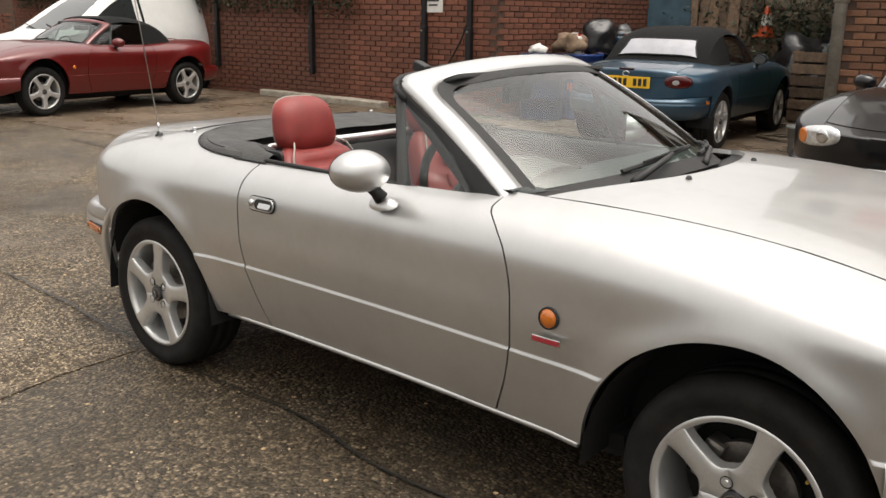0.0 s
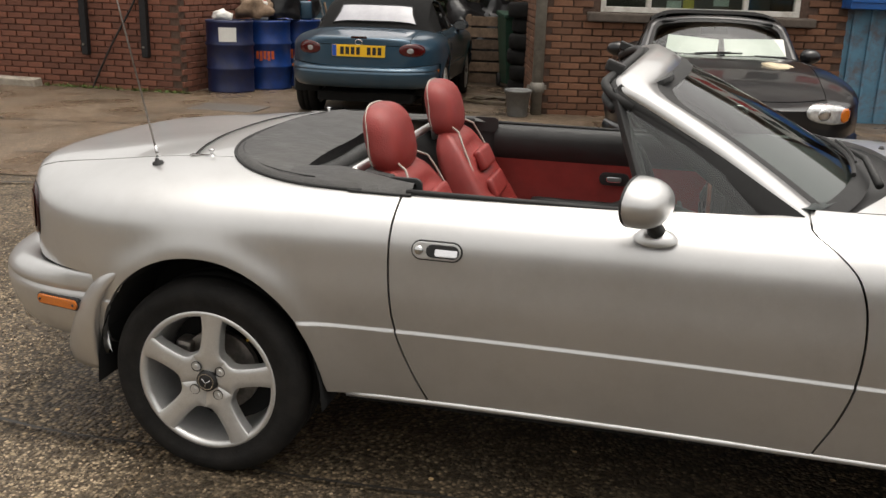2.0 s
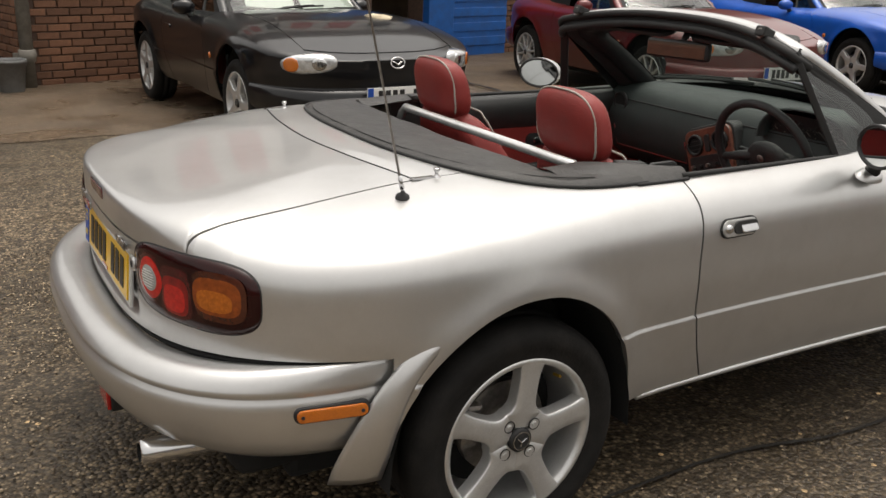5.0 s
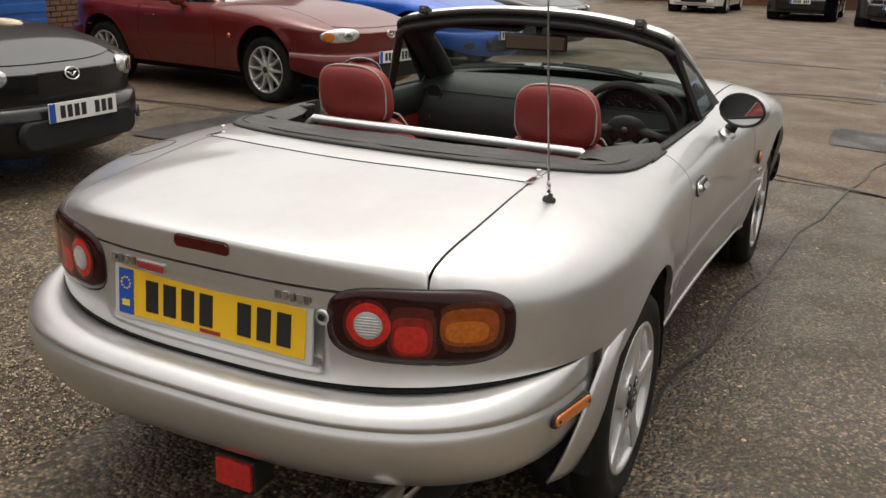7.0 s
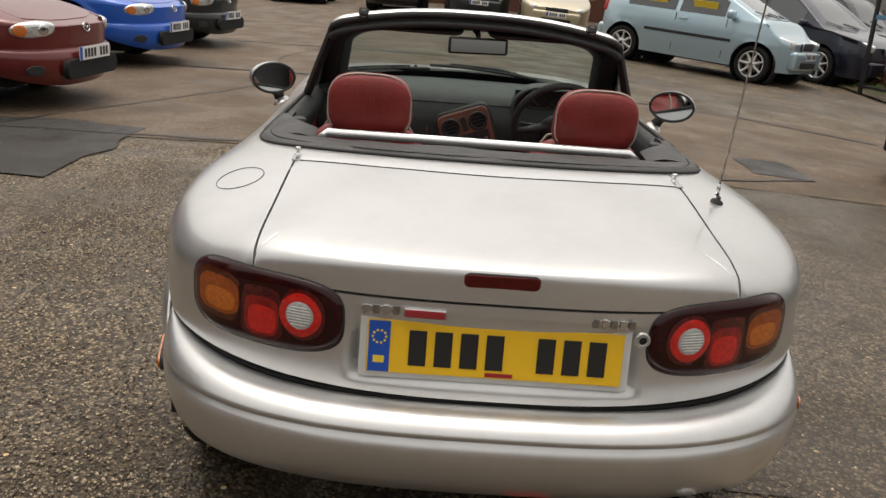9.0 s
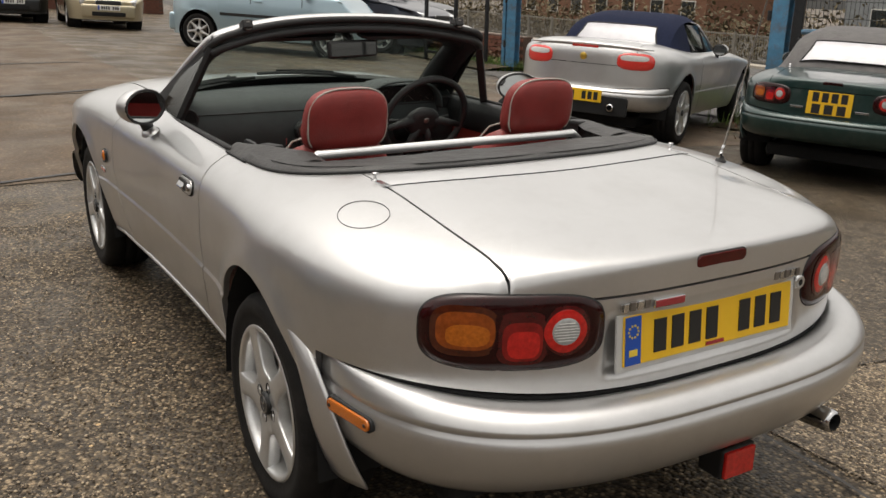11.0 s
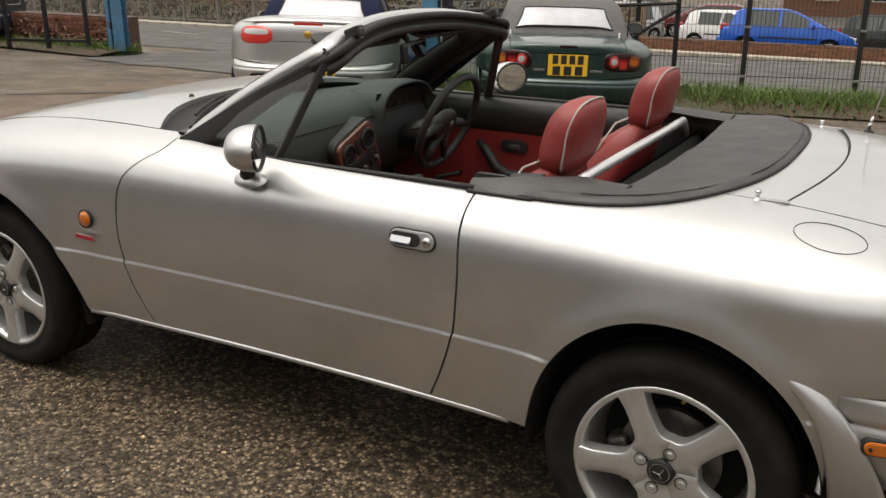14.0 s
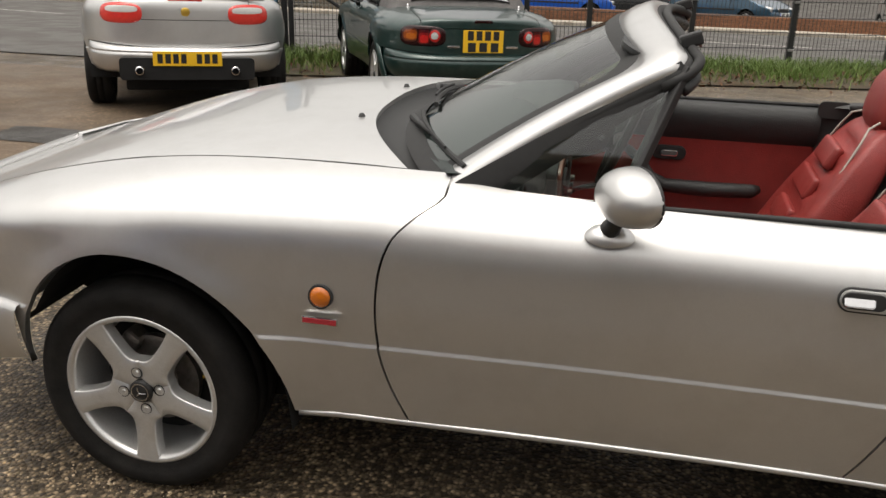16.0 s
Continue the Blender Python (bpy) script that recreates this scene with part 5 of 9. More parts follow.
def cabin(car):
    for side in (1, -1):
        f = lambda x, y, z: (x, y * side, z)
        card, top = [], []
        for k in range(24):
            x = -0.585 + 1.02 * k / 23
            yb = 0.632 - 0.008 * max(0, x)
            top.append([f(x, yb + 0.016, 0.835), f(x, yb - 0.002, 0.838), f(x, yb - 0.030, 0.826), f(x, yb - 0.040, 0.79), f(x, yb - 0.032, 0.735), f(x, yb - 0.012, 0.708)])
            card.append([f(x, yb - 0.012, 0.708), f(x, yb - 0.008, 0.62), f(x, yb - 0.012, 0.5), f(x, yb - 0.03, 0.32)])
        dc = part("door_card", grid_bm(card), LEATHER, car, "red door card with black top roll", True)
        part("door_top_roll", grid_bm(top), BLACK_TRIM, dc, "black padded door top", True)
        part("belt_seal", tube_bm([f(-0.60 + 1.02 * k / 16, 0.646 - 0.012 * max(0, -0.60 + 1.02 * k / 16) / 0.5, 0.842 - 0.004 * k / 16) for k in range(17)], 0.007, 6), RUBBER, dc, "", True)
        part("door_pull", turn(outline_bm(rounded(0.115, 0.05, 0.024), 0.012, 0.004), pose(-0.115, side * 0.612, 0.655, 0, 0, 0 if side > 0 else 180)), TRIM, dc, "black oval door release")
        part("pull_lever", turn(outline_bm(rounded(0.06, 0.022, 0.01), 0.01, 0.003), pose(-0.115, side * 0.604, 0.655, 0, 0, 0 if side > 0 else 180)), CHROME, dc)
        part("armrest", tube_bm([f(0.03, 0.60, 0.665), f(-0.01, 0.585, 0.64), f(-0.06, 0.58, 0.575), f(-0.11, 0.578, 0.548), f(-0.25, 0.578, 0.545), f(-0.40, 0.585, 0.548), f(-0.42, 0.605, 0.55)], [0.014, 0.018, 0.02, 0.024, 0.026, 0.024, 0.016], 10), BLACK_TRIM, dc, "black moulded armrest and grip", True)
        part("window_winder", tube_bm([f(0.11, 0.60, 0.53), f(0.11, 0.585, 0.53), f(0.20, 0.58, 0.505), f(0.20, 0.56, 0.505)], 0.009, 8), TRIM, dc, "", True)
        part("side_trim", grid_bm([[f(-0.58, 0.62, 0.84), f(-0.58, 0.60, 0.3)], [f(-0.80, 0.58, 0.84), f(-0.80, 0.55, 0.3)]]), BLACK_TRIM, car)
        part("foot_side", grid_bm([[f(0.42, 0.60, 0.82), f(0.42, 0.58, 0.3)], [f(0.75, 0.58, 0.80), f(0.75, 0.55, 0.3)]]), DARK, car)
    part("cabin_floor", grid_bm([[(x, y, 0.285) for y in (-0.60, -0.1, 0.1, 0.60)] for x in (-0.55, 0.0, 0.75)]), mat("black_carpet", (0.012, 0.012, 0.012), 0.95, noise_scale=90, amount=0.4), car, "black carpet floor")
    part("tunnel", turn(box_bm(1.25, 0.22, 0.30, 0.05, segments=3), pose(0.0, 0, 0.40)), BLACK_TRIM, car, "black transmission tunnel", True)
    part("gear_lever", merge(tube_bm([(-0.02, 0, 0.54), (-0.05, 0, 0.64)], 0.008, 8), turn(lathe_bm([(0.0, 0.05), (0.018, 0.045), (0.022, 0.02), (0.014, 0.0)], 16, "z"), pose(-0.05, 0, 0.62))), TRIM, car, "black gear lever", True)
    part("bulkhead", grid_bm([[(-0.84, y, 0.81), (-0.70, y, 0.62), (-0.62, y, 0.45), (-0.55, y, 0.285)] for y in (-0.60, -0.2, 0.2, 0.60)]), BLACK_TRIM, car, "black carpeted rear bulkhead", True)
    # dashboard
    rows = []
    for k in range(41):
        y = -0.615 + 1.23 * k / 40
        e = 1 - (abs(y) / 0.615) ** 4
        xw = 0.385 + 0.21 * (1 - (abs(y) / 0.637) ** 2.2)
        rows.append([(xw - 0.012, y, 0.858 + 0.016 * e), (0.42 - 0.02 * (1 - e), y, 0.872 + 0.012 * e), (0.34, y, 0.872 + 0.01 * e), (0.290, y, 0.862), (0.256, y, 0.838), (0.240, y, 0.80), (0.228, y, 0.765), (0.226, y, 0.72), (0.235, y, 0.67), (0.255, y, 0.62), (0.36, y, 0.55)])
    dash = part("dashboard", grid_bm(rows), DASH, car, "dark grey padded dashboard", True)
    part("dash_groove", tube_bm([(0.2445, -0.60 + 1.20 * k / 30, 0.812) for k in range(31)], 0.003, 5), RUBBER, dash, "", True)
    part("glovebox_line", tube_bm([(0.2275, 0.16, 0.705), (0.254, 0.16, 0.622), (0.254, 0.56, 0.622), (0.2275, 0.56, 0.705)], 0.003, 5), LEATHER, dash, "", True)
    # binnacle before the driver, on the car's right
    rows = []
    for k in range(25):
        a = math.pi * k / 24
        cy, cz = -0.365 + 0.185 * math.cos(a) * (abs(math.cos(a)) ** -0.25 if abs(math.cos(a)) > 0.05 else 1), 0.80 + 0.118 * math.sin(a) ** 0.8
        rows.append([(0.38, cy, cz - 0.012), (0.26, cy, cz), (0.205, cy, cz - 0.004), (0.20, -0.365 + (cy + 0.365) * 0.93, 0.80 + (cz - 0.80) * 0.92 - 0.002), (0.25, -0.365 + (cy + 0.365) * 0.90, 0.80 + (cz - 0.80) * 0.88)])
    part("binnacle", grid_bm(rows), DASH, dash, "hooded instrument binnacle", True)
    gf = part("instrument_panel", turn(box_bm(0.006, 0.34, 0.15), pose(0.252, -0.365, 0.815, 0, -14, 0)), GAUGE, dash, "black instrument faces with white marks")
    for gy, gr in ((-0.30, 0.048), (-0.425, 0.048), (-0.365, 0.026), (-0.50, 0.024), (-0.235, 0.022)):
        gm = pose(0.246, gy, 0.828, 0, -14, 0)
        part("gauge_ring", turn(tube_bm([(0, gr * math.cos(2 * math.pi * k / 28), gr * math.sin(2 * math.pi * k / 28)) for k in range(28)], 0.0025, 6, True), gm), TRIM, gf, "", True)
        for k in range(9):
            a = radians(-40 + 260 * k / 8)
            part("gauge_mark", turn(box_bm(0.001, 0.0016, gr * 0.2), gm @ pose(-0.0005, gr * 0.82 * math.cos(a), gr * 0.82 * math.sin(a), math.degrees(a) - 90, 0, 0)), GAUGE_INK, gf)
        part("gauge_needle", turn(box_bm(0.001, 0.003, gr * 0.75), gm @ pose(-0.001, 0.3 * gr, 0.2 * gr, -50, 0, 0)), GAUGE_INK, gf)
    # steering wheel
    wm = pose(0.035, -0.365, 0.778, 0, 68, 0)
    sw = part("steering_wheel", turn(tube_bm([(0.182 * math.cos(2 * math.pi * k / 48), 0.182 * math.sin(2 * math.pi * k / 48), 0) for k in range(48)], 0.0138, 12, True), wm), BLACK_TRIM, car, "black leather three-spoke steering wheel", True)
    hubm = lathe_bm([(0.0, -0.020), (0.6, -0.018), (0.85, -0.012), (0.96, -0.004), (1.0, 0.006), (0.9, 0.02)], 32, "z")
    bmesh.ops.scale(hubm, vec=(0.066, 0.080, 1), verts=hubm.verts)
    part("wheel_hub", turn(hubm, wm @ pose(0.022, 0, 0.012)), BLACK_TRIM, sw, "", True)
    for a0 in (78, -78, 22, -22):
        a = radians(a0)
        part("wheel_spoke", turn(tube_bm([(0.05 * math.cos(a), 0.05 * math.sin(a), 0.012), (0.178 * math.cos(a), 0.178 * math.sin(a), 0.0)], [0.020, 0.011], 10), wm), BLACK_TRIM, sw, "", True)
    part("hub_emblem", turn(lathe_bm([(0.0, 0.003), (0.012, 0.002), (0.013, 0.0)], 20, "z"), wm @ pose(0.0, 0, -0.014, 180, 0, 0)), STEEL, sw, "", True)
    part("steering_column", tube_bm([(0.06, -0.365, 0.762), (0.30, -0.365, 0.68)], 0.045, 14), TRIM, sw, "", True)
    for y in (1, -1):
        part("column_stalk", tube_bm([(0.11, -0.365, 0.755), (0.10, -0.365 + 0.15 * y, 0.772)], [0.010, 0.007], 8), TRIM, sw, "", True)
    # centre console with wood veneer
    cm = pose(0.184, -0.008, 0.694, 0, -20, -90)
    con = part("console_panel", turn(outline_bm(rounded(0.215, 0.20, 0.03), 0.012, 0.004), cm), WOOD, car, "centre console panel in burr wood veneer")
    part("console_body", turn(outline_bm(rounded(0.235, 0.22, 0.04), 0.12, 0.01), cm @ pose(0, 0.0125, 0)), BLACK_TRIM, con)
    for y in (0.058, -0.058):
        part("round_vent", turn(tube_bm([(y + 0.034 * math.cos(2 * math.pi * k / 28), -0.004, 0.045 + 0.034 * math.sin(2 * math.pi * k / 28)) for k in range(28)], 0.006, 8, True), cm), TRIM, con, "", True)
        part("vent_disc", turn(lathe_bm([(0.0, -0.001), (0.034, -0.001)], 24), cm @ pose(y, 0, 0.045)), DARK, con)
        for k in range(3):
            part("vent_slat", turn(box_bm(0.06 - 0.012 * abs(k - 1), 0.004, 0.003), cm @ pose(y, -0.003, 0.030 + 0.015 * k)), TRIM, con)
    part("hazard_switch", turn(outline_bm(rounded(0.024, 0.062, 0.01), 0.01, 0.002), cm @ pose(0, -0.006, 0.045)), TRIM, con)
    rad = part("radio", turn(outline_bm(rounded(0.178, 0.05, 0.006), 0.012, 0.002), cm @ pose(0, -0.007, -0.022)), TRIM, con, "black car radio with a dark display")
    part("display", turn(box_bm(0.08, 0.002, 0.014), cm @ pose(0.01, -0.009, -0.012)), GAUGE, rad)
    for k in range(5):
        part("radio_knob", turn(lathe_bm([(0.0, -0.02), (0.007, -0.02), (0.008, -0.006)], 14), cm @ pose(-0.072 + 0.036 * k, 0, -0.034)), TRIM if k % 2 else STEEL, rad)
    part("heater_strip", turn(outline_bm(rounded(0.178, 0.04, 0.006), 0.012, 0.002), cm @ pose(0, -0.006, -0.073)), TRIM, con)
    for y in (0.545, -0.575):
        part("end_vent", turn(tube_bm([(0.236, y + 0.036 * math.cos(2 * math.pi * k / 28), 0.80 + 0.036 * math.sin(2 * math.pi * k / 28)) for k in range(28)], 0.006, 8, True), pose(0, 0, 0)), TRIM, dash, "", True)
        part("vent_disc", turn(lathe_bm([(0.0, 0.0), (0.034, 0.0)], 24, "x"), pose(0.2355, y, 0.80)), DARK, dash)


NA = Shape(halves=(0.318, 0.392, 0.330, 0.334), tail=(22.0, 5))
hero = thing("roadster", pose(0, 0, 0), "silver two-seat roadster with its hood down and red leather seats", "car")
body_shell(NA, hero, SILVER, recess=0.022)
wheel_set(NA, hero, detail=2)
under_body(NA, hero, -1.85, 1.85)
rear_bumper(NA, hero, SILVER)
front_bumper(NA, hero, SILVER)
mud_flaps(NA, hero, SILVER)
tail_lamps(NA, hero)
sill_lips(NA, hero)
tail_details(NA, hero)
windscreen(hero, SILVER)
door_mirrors(hero, SILVER)
side_fittings(NA, hero)
tonneau(hero)
seats(hero)
cabin(hero)


# ---- ground ----
def grit_mat(name, dark, light, scale, wet=0.35, dry=0.8, patch=0.7, stain=(0.03, 0.026, 0.02), bump=0.8):
    """Tarmac or concrete with small stones that show one by one, wet in patches."""
    m = bpy.data.materials.new(name)
    m.use_nodes = True
    n, l = m.node_tree.nodes, m.node_tree.links
    b = n["Principled BSDF"]
    b.inputs["Specular IOR Level"].default_value = 0.3
    tc = n.new("ShaderNodeTexCoord")
    vo = n.new("ShaderNodeTexVoronoi")
    vo.inputs["Scale"].default_value = scale
    l.new(tc.outputs["Object"], vo.inputs["Vector"])
    sep = n.new("ShaderNodeSeparateColor")
    l.new(vo.outputs["Color"], sep.inputs[0])
    pw = n.new("ShaderNodeMath")
    pw.operation = "POWER"
    pw.inputs[1].default_value = 2.2
    l.new(sep.outputs[0], pw.inputs[0])
    edge = n.new("ShaderNodeMapRange")
    edge.inputs["From Min"].default_value, edge.inputs["From Max"].default_value = 0.25, 0.6
    edge.inputs["To Min"].default_value, edge.inputs["To Max"].default_value = 1.0, 0.35
    l.new(vo.outputs["Distance"], edge.inputs["Value"])
    mul = n.new("ShaderNodeMath")
    mul.operation = "MULTIPLY"
    l.new(pw.outputs[0], mul.inputs[0])
    l.new(edge.outputs[0], mul.inputs[1])
    c1 = n.new("ShaderNodeMix")
    c1.data_type = "RGBA"
    c1.inputs["A"].default_value, c1.inputs["B"].default_value = (*dark, 1), (*light, 1)
    l.new(mul.outputs[0], c1.inputs["Factor"])
    big = n.new("ShaderNodeTexNoise")
    big.inputs["Scale"].default_value, big.inputs["Detail"].default_value, big.inputs["Roughness"].default_value = patch, 9, 0.68
    l.new(tc.outputs["Object"], big.inputs["Vector"])
    st = n.new("ShaderNodeMapRange")
    st.inputs["From Min"].default_value, st.inputs["From Max"].default_value = 0.42, 0.66
    st.inputs["To Max"].default_value = 0.8
    l.new(big.outputs["Fac"], st.inputs["Value"])
    c2 = n.new("ShaderNodeMix")
    c2.data_type = "RGBA"
    l.new(st.outputs[0], c2.inputs["Factor"])
    l.new(c1.outputs["Result"], c2.inputs["A"])
    c2.inputs["B"].default_value = (*stain, 1)
    # a few pale specks of litter and leaf
    sp = n.new("ShaderNodeTexVoronoi")
    sp.inputs["Scale"].default_value = 7.0
    l.new(tc.outputs["Object"], sp.inputs["Vector"])
    sm = n.new("ShaderNodeMath")
    sm.operation = "LESS_THAN"
    sm.inputs[1].default_value = 0.06
    l.new(sp.outputs["Distance"], sm.inputs[0])
    c3 = n.new("ShaderNodeMix")
    c3.data_type = "RGBA"
    l.new(sm.outputs[0], c3.inputs["Factor"])
    l.new(c2.outputs["Result"], c3.inputs["A"])
    c3.inputs["B"].default_value = (min(1, light[0] * 1.3), min(1, light[1] * 1.2), light[2], 1)
    l.new(c3.outputs["Result"], b.inputs["Base Color"])
    wt = n.new("ShaderNodeTexNoise")
    wt.inputs["Scale"].default_value, wt.inputs["Detail"].default_value = 1.7, 7
    l.new(tc.outputs["Object"], wt.inputs["Vector"])
    rr = n.new("ShaderNodeMapRange")
    rr.inputs["From Min"].default_value, rr.inputs["From Max"].default_value = 0.40, 0.62
    rr.inputs["To Min"].default_value, rr.inputs["To Max"].default_value = wet, dry
    l.new(wt.outputs["Fac"], rr.inputs["Value"])
    l.new(rr.outputs[0], b.inputs["Roughness"])
    bp = n.new("ShaderNodeBump")
    bp.inputs["Strength"].default_value, bp.inputs["Distance"].default_value = bump, 0.006
    l.new(vo.outputs["Distance"], bp.inputs["Height"])
    bp.invert = True
    b2 = n.new("ShaderNodeBump")
    b2.inputs["Strength"].default_value, b2.inputs["Distance"].default_value = 0.2, 0.012
    l.new(big.outputs["Fac"], b2.inputs["Height"])
    l.new(bp.outputs[0], b2.inputs["Normal"])
    l.new(b2.outputs[0], b.inputs["Normal"])
    return m


ASPHALT = grit_mat("gritty_wet_tarmac", (0.027, 0.020, 0.013), (0.46, 0.35, 0.22), 78, 0.36, 0.72, 0.55, (0.034, 0.026, 0.017))
GRIT = grit_mat("worn_gravelly_tarmac", (0.046, 0.034, 0.022), (0.56, 0.44, 0.29), 88, 0.48, 0.8, 0.8, (0.034, 0.025, 0.016))
WET_TAR = grit_mat("dark_wet_tarmac", (0.030, 0.023, 0.015), (0.30, 0.23, 0.15), 80, 0.30, 0.62, 0.8, (0.034, 0.026, 0.017))
CONCRETE = grit_mat("stained_yard_concrete", (0.086, 0.061, 0.039), (0.235, 0.168, 0.11), 55, 0.56, 0.82, 1.1, (0.055, 0.041, 0.027), 0.5)
WET_CONCRETE = grit_mat("wet_stained_concrete", (0.105, 0.077, 0.052), (0.28, 0.205, 0.14), 55, 0.26, 0.66, 1.1, (0.070, 0.053, 0.036), 0.5)
DARK_TAR = grit_mat("dark_tarmac_patch", (0.018, 0.016, 0.014), (0.085, 0.076, 0.066), 90, 0.35, 0.75, 0.9, (0.035, 0.033, 0.03), 0.5)
ROAD = grit_mat("grey_road_tarmac", (0.058, 0.054, 0.049), (0.15, 0.142, 0.13), 70, 0.6, 0.9, 0.4, (0.075, 0.07, 0.064), 0.3)


def outline_sheet(name, x0, x1, y0, y1, material, lift, label, category="ground", jag=0.03, step=0.5, kind="structure"):
    """A thin laid surface that follows the ground, with a slightly ragged edge."""
    nx, ny = max(2, int((x1 - x0) / step)), max(2, int((y1 - y0) / step))
    rows = []
    for j in range(ny + 1):
        row = []
        for i in range(nx + 1):
            x, y = x0 + (x1 - x0) * i / nx, y0 + (y1 - y0) * j / ny
            if i in (0, nx):
                x += jag * noise.noise((x * 1.3, y * 1.7, lift * 100))
            if j in (0, ny):
                y += jag * noise.noise((x * 1.7, y * 1.3, lift * 100 + 5))
            row.append((x, y, ground_z(x, y) + lift))
        rows.append(row)
    ob = part(name, grid_bm(rows), material, None, "", True)
    return tagged(ob, label, category, kind=kind)


rows = [[(x, y, ground_z(x, y)) for x in (-110, -70, -30, -10, -5, 0, 5, 10, 30, 70, 110)] for y in [-110, -70, -50, -40, -34, -26, -18, -12] + [-10 + 0.2 * k for k in range(101)] + [12, 20, 40, 70, 110]]
tagged(part("ground", grid_bm(rows), ASPHALT, None, "", True), "wet gritty brown tarmac of a sales yard", "ground", kind="structure")
outline_sheet("pavement", 3.02, 7.30, -6.2, 12.0, CONCRETE, 0.006, "stained brown concrete slab in front of the car", "concrete slab")
outline_sheet("pavement", 7.38, 26.0, -1.1, 12.0, CONCRETE, 0.006, "stained brown concrete slab with dark joints", "concrete slab")
outline_sheet("pavement", -30.0, -2.6, 2.45, 12.0, WET_CONCRETE, 0.006, "cracked wet concrete beside the brick wall", "concrete slab", 0.25)
outline_sheet("pavement", -2.58, 2.98, 4.6, 14.0, WET_CONCRETE, 0.006, "wet concrete before the brick building", "concrete slab", 0.2)
outline_sheet("pavement", -9.0, -1.32, -6.4, -0.74, GRIT, 0.005, "worn gravelly tarmac strip along the yard", "tarmac strip", 0.12, 0.3)
outline_sheet("pavement", -1.30, 2.98, -6.4, -0.74, WET_TAR, 0.005, "dark wet tarmac strip beside the car", "tarmac strip", 0.12, 0.3)
outline_sheet("tarmac_patch", 1.75, 3.4, 2.35, 3.9, DARK_TAR, 0.010, "dark tarmac repair patch", "tarmac patch", 0.2, 0.25)
outline_sheet("tarmac_patch", 3.65, 4.35, -3.05, -2.55, DARK_TAR, 0.011, "small dark repair patch in the concrete", "tarmac patch", 0.12, 0.1)
outline_sheet("tarmac_patch", 4.6, 5.5, -1.35, -0.85, DARK_TAR, 0.011, "small square dark repair in the concrete", "tarmac patch", 0.03, 0.1)


def loose_grit(name, label, x0, x1, y0, y1, count, seed, keep):
    """Small flat-topped stones standing out of the worn tarmac, thicker in drifts."""
    r = random.Random(seed)
    verts, faces = [], []
    while len(verts) < count * 10:
        x, y = r.uniform(x0, x1), r.uniform(y0, y1)
        if not keep(x, y) or noise.noise((x * 1.1, y * 1.1, seed)) + 0.6 * noise.noise((x * 4, y * 4, seed)) < r.uniform(-0.7, 0.5):
            continue
        size = 0.0022 + 0.0045 * r.random() ** 2.2
        h, a0, st, k = size * r.uniform(0.35, 0.8), r.uniform(0, 6.28), r.uniform(0.6, 1.0), len(verts)
        z = ground_z(x, y) + 0.004
        c0, s0 = math.cos(a0), math.sin(a0)
        tx, ty = r.uniform(-0.25, 0.25) * h, r.uniform(-0.25, 0.25) * h
        for lay in (1.0, 0.62):
            for i in range(5):
                a = 1.257 * i + r.uniform(-0.3, 0.3)
                px, py = math.cos(a) * size * lay, math.sin(a) * size * lay * st
                verts.append((x + px * c0 - py * s0, y + px * s0 + py * c0, z + (0 if lay == 1.0 else h + (px * tx + py * ty) / size)))
        faces.append(tuple(range(k + 5, k + 10)))
        faces += [(k + i, k + (i + 1) % 5, k + 5 + (i + 1) % 5, k + 5 + i) for i in range(5)]
    ob = mesh_object(name, verts, faces, GRIT_STONE, smooth=False)
    return tagged(ob, label, "grit", kind="stuff")


GRIT_STONE = bpy.data.materials.new("mixed_grit_stones")
GRIT_STONE.use_nodes = True
_gn, _gl = GRIT_STONE.node_tree.nodes, GRIT_STONE.node_tree.links
_geo, _ramp = _gn.new("ShaderNodeNewGeometry"), _gn.new("ShaderNodeValToRGB")
_ramp.color_ramp.elements[0].color, _ramp.color_ramp.elements[1].color = (0.035, 0.026, 0.017, 1), (0.46, 0.37, 0.25, 1)
_ramp.color_ramp.elements[1].position = 0.97
_ramp.color_ramp.elements.new(0.55).color = (0.13, 0.095, 0.06, 1)
_gl.new(_geo.outputs["Random Per Island"], _ramp.inputs[0])
_gl.new(_ramp.outputs[0], _gn["Principled BSDF"].inputs["Base Color"])
_gn["Principled BSDF"].inputs["Roughness"].default_value = 0.42
clear = lambda x, y: not (-1.95 < x < 1.95 and abs(y) < 0.72)
loose_grit("loose_grit", "small brown and pale stones on the worn tarmac", -3.4, 2.6, -2.1, -0.7, 17000, 51, lambda x, y: clear(x, y) and (x < -1.2 or (int(x * 977) + int(y * 991)) % 9 == 0))
loose_grit("loose_grit", "small brown and pale stones behind the car", -3.3, -1.4, -1.6, 1.6, 16000, 52, clear)
loose_grit("loose_grit", "small brown and pale stones along the car's other side", -3.2, 2.0, 0.7, 2.1, 30000, 53, clear)
TAR_LINE = mat("black_tar_joint", (0.02, 0.018, 0.016), 0.5, noise_scale=8, amount=0.3)


